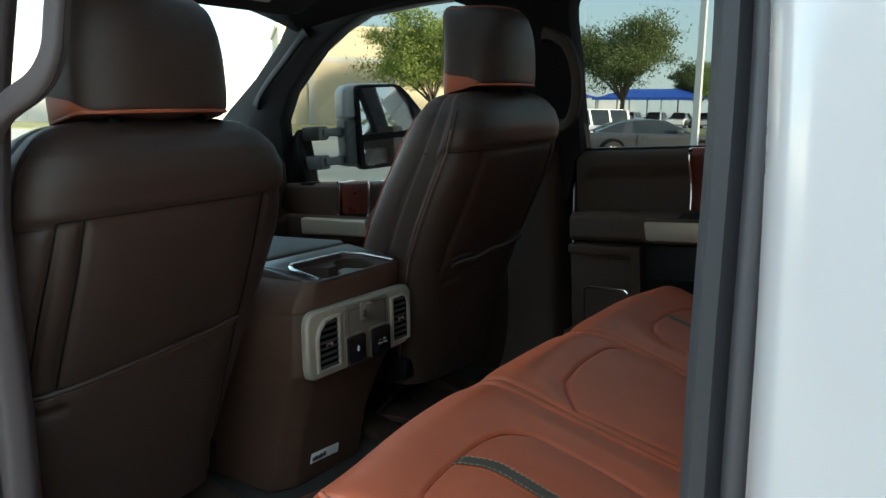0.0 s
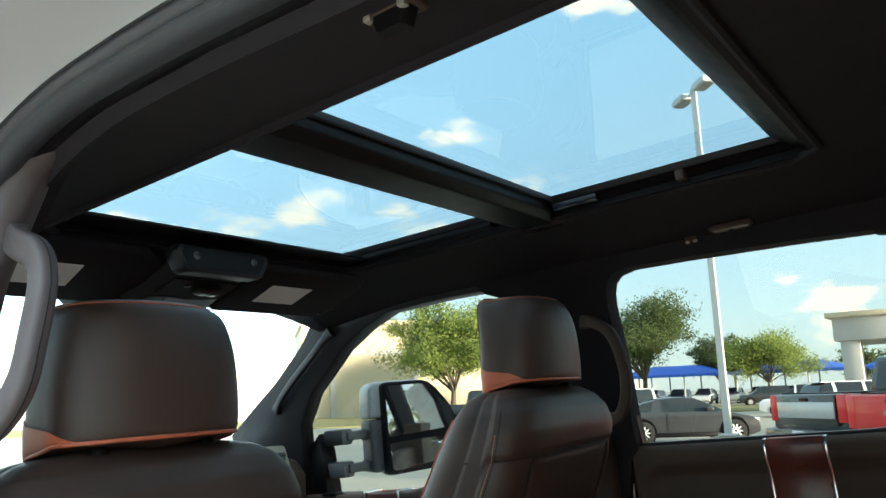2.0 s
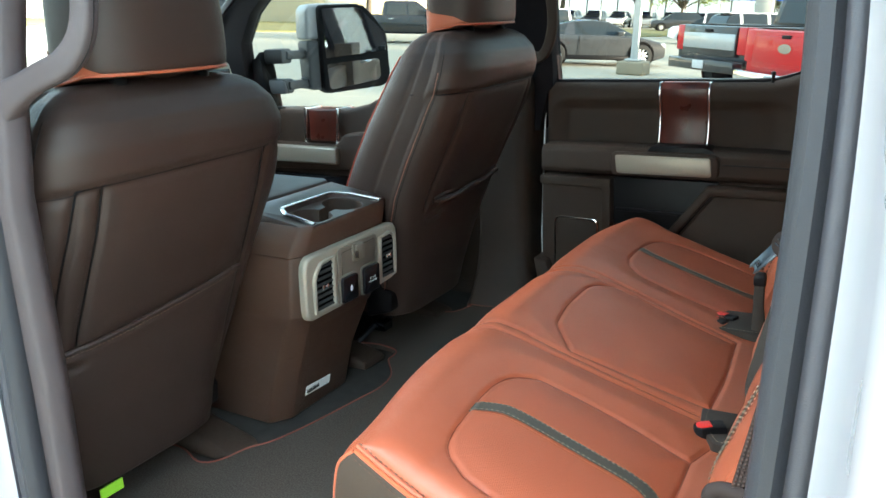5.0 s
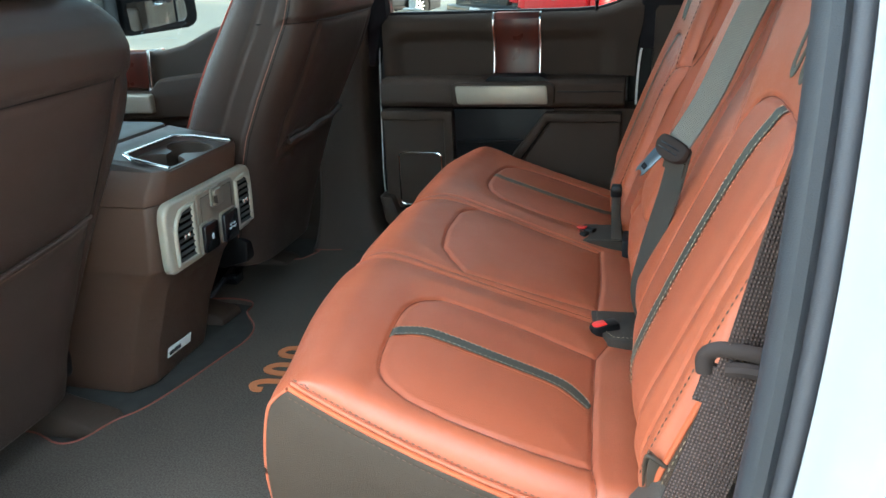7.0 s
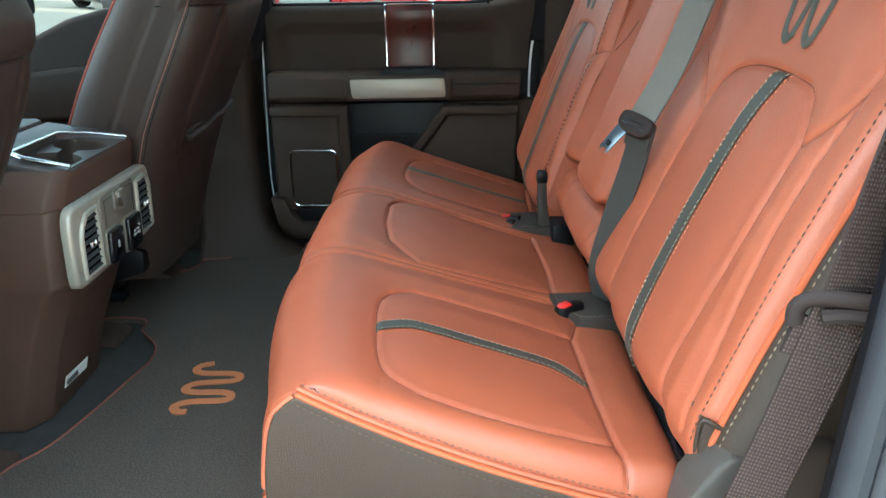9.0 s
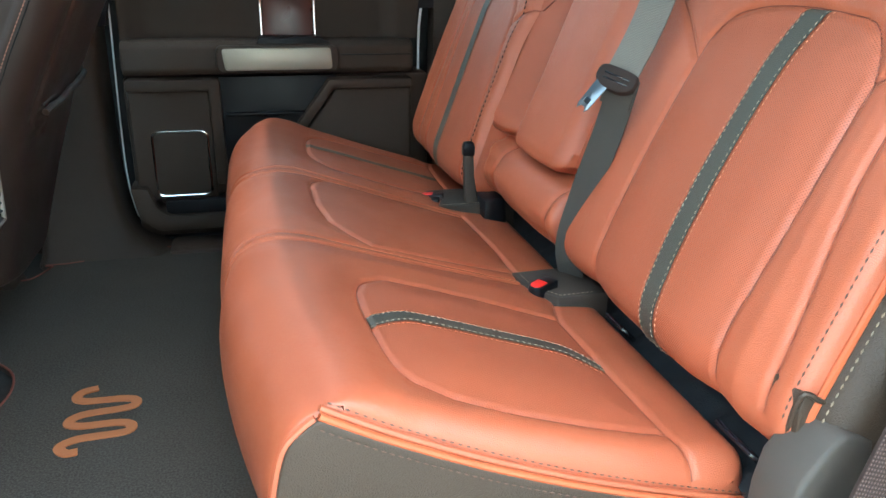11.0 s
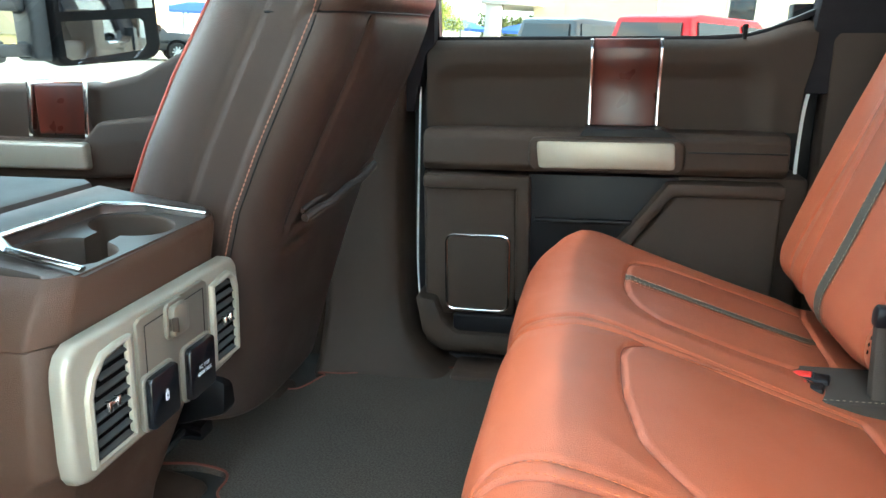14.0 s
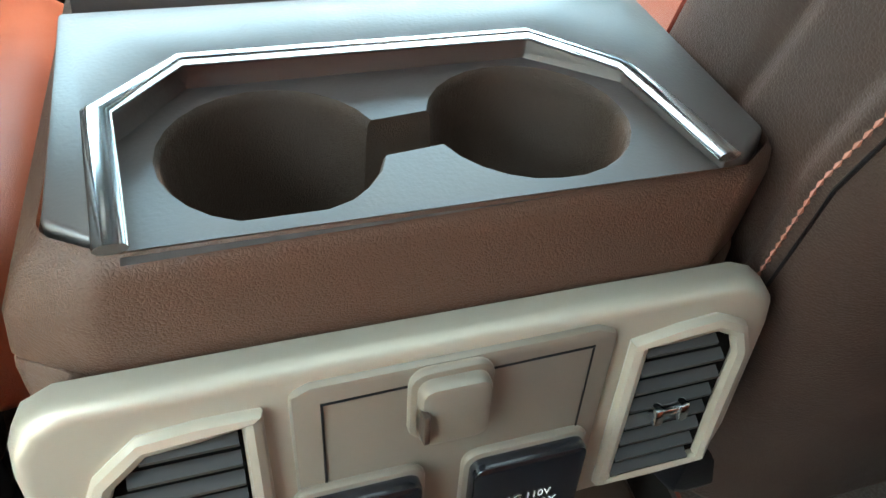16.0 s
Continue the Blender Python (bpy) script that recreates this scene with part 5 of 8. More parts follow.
def centre_belt():
    s = thing("centre_seat_belt", (0.02, -0.115, 1.09), "grey webbing seat belt with a hanging chrome latch tongue", "seat belt")
    up = curve_points([(0.262, -0.06, 1.80), (0.200, -0.098, 1.65), (0.150, -0.126, 1.537), (0.110, -0.143, 1.44), (0.072, -0.154, 1.372)], 6)
    part("upper_webbing", ribbon(up, 0.046, (0.66, -0.75, 0.0)), M_WEBLIGHT, s, "grey woven webbing")
    dn = curve_points([(0.078, -0.155, 1.370), (0.066, -0.146, 1.30), (0.044, -0.130, 1.20), (0.032, -0.120, 1.12), (0.050, -0.112, 1.05)], 6)
    part("lower_webbing", ribbon(dn, 0.044, (0.57, -0.82, 0.0)), M_WEBGREY, s, "dark woven webbing")
    c = Vector((0.066, -0.155, 1.366))
    # the latch lies square to the webbing: side, up, out
    e2 = Vector((0.48, 0.11, 0.87)).normalized()
    e1 = (Vector((0.80, -0.60, 0.0)) - e2 * Vector((0.80, -0.60, 0.0)).dot(e2)).normalized()
    e3 = e1.cross(e2).normalized()
    e3 = e3 if e3.x < 0 else -e3
    at = Matrix(((e1.x, e2.x, e3.x, c.x), (e1.y, e2.y, e3.y, c.y), (e1.z, e2.z, e3.z, c.z), (0, 0, 0, 1)))

    def put(bm):
        bm.transform(at)
        return bm
    outline = curve_points([(-0.030, 0.020), (0.0, 0.023), (0.030, 0.020), (0.037, 0.006), (0.033, -0.012), (0.016, -0.023), (-0.016, -0.023), (-0.033, -0.012), (-0.037, 0.006)], 4, closed=True)
    t = part("latch_body", put(loft([[(u * k * 0.78, v * k * 0.70, w * 0.8) for u, v in outline] for w, k in ((-0.008, 0.8), (-0.006, 0.96), (0.004, 1.0), (0.010, 0.9), (0.012, 0.72))])), M_BELTPLASTIC, s, "grey-brown plastic latch body")
    for k in range(2):
        part("latch_slot", put(box((-0.018, -0.005 + 0.007 * k, 0.0085), (0.018, -0.0025 + 0.007 * k, 0.0105), 0.001)), M_GLOSSBLACK, t)
    bm = prism([(-0.0095, 0.006), (0.0095, 0.006), (0.0085, -0.034), (0.006, -0.040), (0.003, -0.034), (-0.003, -0.034), (-0.006, -0.040), (-0.0085, -0.034)], "x", -0.0012, 0.0012, 0.0005)
    bm.transform(at @ Matrix.Translation((-0.015, -0.016, 0.006)) @ Matrix.Rotation(radians(-14), 4, "Z") @ Matrix(((0, 1, 0, 0), (0, 0, 1, 0), (1, 0, 0, 0), (0, 0, 0, 1))))
    tg = part("metal_tongue", bm, M_STEEL, t, "chrome latch tongue")
    bm = box((-0.004, -0.029, 0.0012), (0.004, -0.021, 0.0022), 0.0)
    bm.transform(at @ Matrix.Translation((-0.015, -0.016, 0.006)) @ Matrix.Rotation(radians(-14), 4, "Z"))
    part("tongue_slot", bm, M_GLOSSBLACK, t)
    part("sewn_hem", ribbon([(0.072, -0.152, 1.352), (0.0705, -0.1512, 1.342), (0.069, -0.150, 1.332)], 0.045, (0.57, -0.82, 0.0), 0.003), M_WEBGREY, s, "folded webbing hem")
    return s


centre_belt()


def stowed_belt():
    s = thing("centre_buckle_stalk", (-0.03, 0.268, 1.06), "dark leather buckle stalk standing between the backrests", "seat belt buckle")
    y = 0.250
    def block(rows):
        return loft([[(xa, y - w + dy, z), (xa, y + w + dy, z), (xb, y + w + dy, z), (xb, y - w + dy, z)] for z, xa, xb, w, dy in rows])
    part("stalk", bevel(block([(1.05, -0.020, 0.006, 0.011, -0.004), (1.09, -0.024, 0.0, 0.010, -0.002), (1.13, -0.025, -0.006, 0.008, 0.002), (1.176, -0.026, -0.008, 0.007, 0.006)]), 0.003, 2, 20), M_WELL, s, "dark leather sleeve")
    part("head", bevel(block([(1.170, -0.028, -0.006, 0.009, 0.006), (1.186, -0.028, -0.006, 0.010, 0.006), (1.196, -0.026, -0.008, 0.007, 0.006)]), 0.003, 2, 20), M_BLACK, s)
    part("base_block", bevel(loft([[(0.0, y - 0.058, z), (0.0, y + 0.012, z), (0.045, y + 0.012, z), (0.045, y - 0.058 + q, z)] for z, q in ((1.05, 0.0), (1.098, 0.012))]), 0.006, 2, 20), M_BLACK, s)


stowed_belt()


def outer_belt():
    s = thing("outer_seat_belt", (0.08, -0.66, 1.0), "taupe woven seat belt through a plastic guide", "seat belt")
    up = curve_points([(0.222, -0.697, 1.84), (0.192, -0.695, 1.70), (0.159, -0.692, 1.56), (0.133, -0.69, 1.44), (0.111, -0.689, 1.322)], 6)
    part("upper_webbing", ribbon(up, 0.047, (0.95, 0.22, -0.1)), M_WEB, s)
    dn = curve_points([(0.111, -0.691, 1.322), (0.102, -0.69, 1.285), (0.082, -0.689, 1.205), (0.06, -0.689, 1.129), (0.037, -0.691, 1.05), (0.012, -0.697, 0.96)], 6)
    part("lower_webbing", ribbon(dn, 0.047, (0.95, -0.08, -0.28)), M_WEB, s)
    for k in range(2):
        part("sewn_hem", ribbon([(0.101 - 0.004 * k, -0.685, 1.308 - 0.016 * k), (0.0985 - 0.004 * k, -0.6852, 1.2985 - 0.016 * k), (0.096 - 0.004 * k, -0.685, 1.289 - 0.016 * k)], 0.0485, (0.95, -0.08, -0.28), 0.0034 - 0.001 * k), M_WEB, s, "folded and sewn webbing hem")
    ring = curve_points([(0.077, -0.683, 1.305), (0.076, -0.684, 1.319), (0.085, -0.69, 1.330), (0.111, -0.699, 1.332), (0.157, -0.707, 1.326)], 5)
    g = part("guide", tube(ring, [0.0078 if q < 8 else 0.0070 for q in range(len(ring))], 10, flat=(1.0, 0.75), up=(0, 1, 0)), M_BELTPLASTIC, s, "brown plastic belt guide")
    part("guide_lip", tube(curve_points([(0.091, -0.697, 1.316), (0.111, -0.702, 1.319), (0.157, -0.709, 1.314)], 4), 0.0062, 8), M_BELTPLASTIC, g)


outer_belt()


def latch_cover():
    c = thing("seat_hinge_cover", (0.04, -0.62, 1.0), "grey-brown plastic hinge cover at the end of the seat", "hinge cover")
    side = [(0.016, 0.98), (0.018, 1.070), (0.024, 1.102), (0.048, 1.140), (0.058, 1.146), (0.088, 1.138), (0.094, 1.09), (0.096, 0.98)]
    part("shell", prism(side, "y", -0.648, -0.590, 0.008, 3), M_COVER, c)
    part("bolt", lathe([(0.011, 0.0), (0.011, -0.003), (0.007, -0.005), (0.005, -0.003)], (0.058, -0.648, 1.058), "y", 16), M_BLACK, c)
    part("lower_shell", box((0.096, -0.675, 0.95), (0.146, -0.615, 1.172), 0.010, 3), M_PLASTIC, c)
    X = [(0.040, 1.112), (0.038, 1.140), (0.040, 1.166), (0.052, 1.162), (0.070, 1.155), (0.090, 1.146), (0.096, 1.120)]
    part("leather_flap", prism(X, "y", -0.612, -0.570, 0.004, 2), M_TAUPE, c, "taupe leather flap folded under the backrest")
    part("flap_welt", tube(curve_points([(0.0390, -0.600, 1.116), (0.0385, -0.610, 1.164), (0.054, -0.6145, 1.160), (0.072, -0.6145, 1.152), (0.092, -0.6135, 1.144)], 5), 0.0028, 8), M_TAUPE, c)


latch_cover()


def carpet_mat():
    pts = [(-0.30, 0.683), (-0.835, 0.678), (-0.865, 0.665), (-0.885, 0.615), (-0.91, 0.592), (-1.0, 0.588), (-1.07, 0.59), (-1.07, 0.322), (-0.955, 0.312), (-0.915, 0.306), (-0.893, 0.296), (-0.884, 0.275), (-0.882, 0.245), (-0.865, 0.222), (-0.825, 0.17), (-0.812, 0.105), (-0.825, 0.03), (-0.85, -0.10), (-0.875, -0.19), (-0.905, -0.24), (-0.925, -0.30), (-0.96, -0.322), (-1.03, -0.300), (-1.09, -0.315), (-1.13, -0.40), (-1.13, -0.68), (-0.30, -0.69)]
    m = thing("carpet_floor_mat", (-0.65, 0.0, 0.836), "charcoal carpet floor mat with russet edge piping", "floor mat")
    out = [tuple(p) for p in curve_points(pts, 4, closed=True)]
    part("carpet", prism(out, "z", 0.837, 0.851, 0.0), M_CARPET, m)
    part("edge_piping", tube([(x, y, 0.851) for x, y in out], 0.0022, 6, closed=True), material("russet_piping", (0.19, 0.042, 0.024), 0.7), m, "russet edge piping")
    # serpentine emblem: three bends
    path = [(-0.677, 0.088), (-0.699, 0.080), (-0.705, 0.062), (-0.688, 0.050), (-0.632, 0.047), (-0.613, 0.036), (-0.622, 0.019), (-0.687, 0.011), (-0.704, -0.009), (-0.685, -0.021), (-0.632, -0.022), (-0.612, -0.033), (-0.62, -0.05), (-0.682, -0.055), (-0.704, -0.071), (-0.693, -0.088), (-0.677, -0.087)]
    part("emblem", ribbon([(x, y, 0.8525) for x, y in curve_points(path, 6)], 0.0155, [Vector((0, 0, 1)).cross(Vector((*d, 0))) for d in np.gradient(np.array(curve_points(path, 6)), axis=0)], 0.0012), M_MATLOGO, m, "rust-coloured embroidered serpentine emblem")
    return m


carpet_mat()


# ---- front seats ----
class SeatBack:
    """The back of a front seat: rounded rings from the bottom to the top."""
    Z = np.array([0.93, 1.00, 1.08, 1.16, 1.25, 1.33, 1.41, 1.49, 1.53, 1.565, 1.590, 1.606, 1.614])
    REAR = np.array([-0.945, -0.925, -0.902, -0.876, -0.843, -0.805, -0.765, -0.732, -0.728, -0.735, -0.752, -0.775, -0.80])
    FRONT = np.array([-1.17, -1.16, -1.14, -1.115, -1.085, -1.045, -1.0, -0.950, -0.928, -0.908, -0.893, -0.872, -0.835])
    HALF = np.array([0.165, 0.178, 0.195, 0.213, 0.228, 0.234, 0.236, 0.232, 0.222, 0.205, 0.182, 0.150, 0.085])

    def __init__(self, y, seams):
        self.y, self.seams = y, seams

    def ring(self, T, Zv, lift=0.0):
        xr, xf, hb = (np.interp(Zv, self.Z, a) for a in (self.REAR, self.FRONT, self.HALF))
        c, s = np.cos(T), np.sin(T)
        p = 2 / 4.2
        a = (xr - xf) / 2
        X = (xr + xf) / 2 + a * np.sign(c) * np.abs(c) ** p
        Y = hb * np.sign(s) * np.abs(s) ** p
        D = poly_dist(Y, Zv, self.seams)
        h = np.where(c > 0.15, -0.0065 * np.exp(-(D / 0.006) ** 2) + 0.0055 * (1 - np.exp(-(D / 0.035) ** 2)), 0)
        # the yoke stands a little proud of the panels below
        h = h + np.where(c > 0.1, 0.004 / (1 + np.exp(-(Zv - 1.484 - 0.02 * Y) / 0.002)), 0)
        # side seam
        ds = np.minimum(np.abs(X - (xr + xf) / 2 + 0.005), 1)
        h = h + np.where(np.abs(s) > 0.8, -0.004 * np.exp(-(ds / 0.005) ** 2), 0)
        nx, ny = np.sign(c) * np.abs(c) ** (2 - p) / np.maximum(a, 0.02), np.sign(s) * np.abs(s) ** (2 - p) / np.maximum(hb, 0.02)
        n = np.hypot(nx, ny) + 1e-9
        return X + nx / n * (h + lift), self.y + Y + ny / n * (h + lift), Zv

    def mesh(self, nt=270, nz=175):
        z = np.r_[np.linspace(self.Z[0], 1.55, nz - 25), np.linspace(1.552, self.Z[-1], 25)]
        # even steps along the outline
        d = np.linspace(0, math.tau, 4001)
        px, py = 0.12 * np.sign(np.cos(d)) * np.abs(np.cos(d)) ** 0.476, 0.23 * np.sign(np.sin(d)) * np.abs(np.sin(d)) ** 0.476
        run = np.r_[0, np.cumsum(np.hypot(np.diff(px), np.diff(py)))]
        t = np.interp(np.linspace(0, run[-1], nt + 1), run, d)
        T, Zv = np.meshgrid(t, z, indexing="ij")
        X, Y, Z = self.ring(T, Zv)
        # soften the profile over the height
        for A in (X, Y):
            for _ in range(2):
                A[:, 1:-1] = 0.25 * A[:, :-2] + 0.5 * A[:, 1:-1] + 0.25 * A[:, 2:]
        rings = [[(X[i, j], Y[i, j], Z[i, j]) for i in range(nt)] for j in range(len(z))]
        return loft(rings)

    def line(self, t, z0, z1, n=50, lift=0.001):
        z = np.linspace(z0, z1, n)
        X, Y, Z = self.ring(np.full(n, t), z, lift)
        return [Vector(p) for p in zip(X, Y, Z)]


def front_seat(far=False):
    y0 = -0.424
    s = thing("front_seat", (-1.1, y0, 0.836), "dark brown leather front seat with russet piping and a seatback pocket", "car seat", "front seats")
    yoke = [[(-0.24, 1.468), (-0.190, 1.474), (-0.15, 1.480), (0.24, 1.488)]]
    pocket = [[(-0.200, 1.216), (-0.18, 1.214), (-0.05, 1.228), (0.08, 1.244), (0.156, 1.260)], [(-0.200, 1.186), (-0.15, 1.189)]]
    if far:
        pocket = [[(-0.142, 1.214), (-0.05, 1.222), (0.08, 1.232), (0.153, 1.238)], [(-0.142, 1.184), (-0.09, 1.188)]]
    verts = [[(-0.190, 1.475), (-0.197, 1.36), (-0.200, 1.15)], [(-0.155, 1.480), (-0.157, 1.36), (-0.162, 1.220)], [(0.160, 1.486), (0.162, 1.42), (0.172, 1.26), (0.160, 1.0)]]
    if far:
        verts = verts[1:]
        yoke = [[(-0.24, 1.482), (-0.1, 1.484), (0.24, 1.490)]]
    back = SeatBack(y0, yoke + pocket + verts)
    shell = part("backrest", back.mesh(), M_BROWN, s, "dark brown leather seat back", angle=80)
    for l in yoke + verts:
        q = np.array(curve_points(l, 12))
        th = np.arcsin(np.clip(np.sign(q[:, 0]) * (np.abs(q[:, 0]) / np.interp(q[:, 1], back.Z, back.HALF)) ** 2.1, -1, 1))
        X, Y, Z = back.ring(th, q[:, 1], 0.0012)
        part("seam", tube([Vector(p) for p in zip(X, Y, Z)], 0.0016, 6), M_BLACK, shell)
    # pocket lip
    z = np.linspace(0, 1, 40)
    yy = -0.142 + 0.295 * z if far else -0.198 + 0.36 * z
    zz = 1.226 + 0.024 * z + 0.003 * np.sin(z * 15) if far else 1.216 + 0.046 * z
    X, Y, Z = back.ring(np.arcsin(np.clip(np.sign(yy) * (np.abs(yy) / np.interp(zz, back.Z, back.HALF)) ** 2.1, -1, 1)), zz, 0.010 if far else 0.006)
    lip = [Vector(p) for p in zip(X, Y, Z)]
    part("pocket_lip", tube(lip, 0.0058 if far else 0.0045, 8), M_BROWN, shell, "rolled leather pocket edge")
    if far:
        part("pocket_lip", tube([p + Vector((-0.004 - 0.004 * math.sin(math.pi * k / 39), 0, 0.010 + 0.003 * math.sin(math.pi * k / 39))) for k, p in enumerate(lip)], 0.0042, 8), M_BROWN, shell, "rolled leather pocket edge")
    part("stitching", stitches([Vector(p) + Vector((0.006, 0, -0.004)) for p in zip(X, Y, Z)], 0.004, 0.003, 0.0005), M_THREAD, shell, kind="stuff")
    for sg in (1, -1):
        part("russet_piping", tube(back.line(sg * 2.22, 0.95, 1.56, 50, 0.001), 0.0024, 8), M_REDPIPE, shell, "russet piping")
        part("stitching", stitches(back.line(sg * 1.33, 0.98, 1.53, 60, 0.0016), 0.0056, 0.0009, 0.0012), M_THREAD_R, shell, kind="stuff")
        part("corner_seam", tube(back.line(sg * 1.28, 0.98, 1.57, 60, 0.0003), 0.0010, 6), M_BLACK, shell)
    # head restraint
    rings = []
    for h, k, w, d in ((1.619, 0.90, 0.124, -0.005), (1.623, 0.98, 0.1285, -0.003), (1.634, 1.02, 0.1305, -0.001), (1.665, 1.03, 0.1310, 0.0), (1.715, 1.02, 0.1275, 0.001), (1.752, 0.99, 0.1215, -0.002), (1.780, 0.90, 0.1130, -0.008), (1.794, 0.70, 0.0920, -0.014)):
        ring = []
        for i in range(56):
            t = math.tau * i / 56
            c, sn = math.cos(t), math.sin(t)
            p = 2 / 3.9
            x = -0.803 + d + 0.062 * k * math.copysign(abs(c) ** p, c)
            y = w * math.copysign(abs(sn) ** p, sn)
            ring.append((x + (0.010 * (1 - (y / w) ** 2) if c > 0 else -0.0) - 0.5 * (y / w) ** 2 * 0.028, y0 + y, h - 0.030 * max(0, 0.25 - c) * (1.72 - h) / 0.1 * (h < 1.72) + 0.010 * max(0, -c) * (h > 1.72)))
        rings.append(ring)
    dense = []
    for i in range(56):
        dense.append(curve_points([r[i] for r in rings], 4))
    hr = part("head_restraint", loft([[dense[i][j] for i in range(56)] for j in range(len(dense[0]))]), M_BROWN, s, "dark brown leather head restraint", angle=60)
    low = [Vector(dense[i][5]) for i in range(56)]
    cy = Vector((-0.803, y0, 0))

    def out(p, d):
        v = Vector((p.x - cy.x, p.y - cy.y, 0)).normalized()
        return p + v * d
    part("russet_edge", tube([out(p, 0.0) + Vector((0, 0, -0.003)) for p in low], 0.0027, 8, closed=True), M_LEATHER, hr, "russet leather lower edge")
    part("stitching", stitches([out(p, 0.0015) + Vector((0, 0, 0.006)) for p in low], 0.004, 0.003, 0.0006), M_THREAD_O, hr, kind="stuff")
    # russet face, wrapping round the lower corners
    bm = bmesh.new()
    grid, steps = [], 44
    for j in range(1, len(dense[0]) - 1):
        f = (j - 1) / (len(dense[0]) - 3)
        n0 = 20.5 - 7.0 * (1 - min(1, f / 0.40)) ** 0.75
        n1 = 35.5 + 16.5 * (1 - min(1, f / 0.45)) ** 0.6
        row = []
        for q in range(steps + 1):
            w = n0 + (n1 - n0) * q / steps
            a, b = Vector(dense[int(w) % 56][j]), Vector(dense[(int(w) + 1) % 56][j])
            row.append(bm.verts.new(out(a.lerp(b, w - int(w)), 0.0024)))
        grid.append(row)
    for ra, rb in zip(grid, grid[1:]):
        for i in range(steps):
            bm.faces.new((ra[i], ra[i + 1], rb[i + 1], rb[i]))
    part("russet_face", bm, M_LEATHER, hr, "russet leather face of the head restraint", angle=80)
    part("top_piping", tube([Vector(dense[i][-3]) + Vector((0, 0, 0.000)) for i in range(56)], 0.0017, 6, closed=True), M_LEATHER, hr, "russet piping")
    for dy in (-0.0755, 0.0755):
        p = part("post", lathe([(0.0065, 1.585), (0.0065, 1.66)], (-0.783, y0 + dy, 0), "z", 12), M_CHROME, s, "chrome post")
        part("post_sleeve", lathe([(0.014, 1.598), (0.013, 1.612), (0.009, 1.617)], (-0.783, y0 + dy, 0), "z", 14), M_BLACK, p)
    # cushion and mounts
    part("seat_cushion", box((-1.58, y0 - 0.245, 1.00), (-1.02, y0 + 0.245, 1.16), 0.05, 4), M_LEATHER, s, "russet leather cushion")
    part("side_cover", box((-1.52, y0 - 0.255, 0.92), (-1.09, y0 + 0.255, 1.03), 0.03, 3), M_PLASTIC, s)
    part("rear_skirt", prism([(-1.03, 1.03), (-0.955, 1.00), (-0.960, 0.950), (-1.04, 0.925)], "y", y0 - 0.19, y0 + 0.18, 0.01), M_BLACK, s, "slack black cloth skirt")
    return s


seat = front_seat()
other = front_seat(True)
other.matrix_world = CAB @ Matrix.Translation((-1.1 + 0.118, -0.424 + 0.826, 0.836 + 0.045))


def seat_mount():
    m = thing("seat_mount_cover", (-0.99, -0.245, 0.838), "dark brown plastic cover over a seat rail foot", "seat mount", "seat mount covers")
    y = -0.245
    part("foot", bevel(loft([[(-1.10, y - 0.055, z), (x, y - w, z), (x + 0.006, y + w, z), (-1.10, y + 0.055, z)] for z, x, w in ((0.838, -0.912, 0.042), (0.856, -0.917, 0.039), (0.866, -0.945, 0.036), (0.880, -1.010, 0.032), (0.888, -1.035, 0.028))]), 0.006, 2, 20), M_PLASTIC, m)
    part("rail", box((-1.55, y - 0.018, 0.838), (-1.04, y + 0.018, 0.892), 0.006), M_BLACK, m)
    return m


mount = seat_mount()
for y in (-0.60, 0.225, 0.585):
    copy_thing(mount, CAB @ Matrix.Translation((-0.99, y, 0.838)))
wires = thing("seat_wiring", (-1.0, 0.40, 0.838), "black wiring loom and bracket under the seat", "wiring")
part("loom", tube(curve_points([(-1.02, 0.28, 0.845), (-0.98, 0.34, 0.90), (-0.97, 0.42, 0.93), (-1.0, 0.50, 0.90), (-1.02, 0.56, 0.85)], 6), 0.007, 8), M_BLACK, wires)
part("plug", box((-0.99, 0.33, 0.88), (-0.95, 0.37, 0.905), 0.004), M_GLOSSBLACK, wires)
part("bracket", box((-1.06, 0.27, 0.838), (-1.03, 0.55, 0.90), 0.004), M_BLACK, wires)
tag = thing("lime_seat_tag", (-0.95, -0.52, 0.90), "small lime green paper tag under the seat", "tag")
part("paper", box((-0.945, -0.545, 0.905), (-0.942, -0.500, 0.925)), M_LIME, tag)


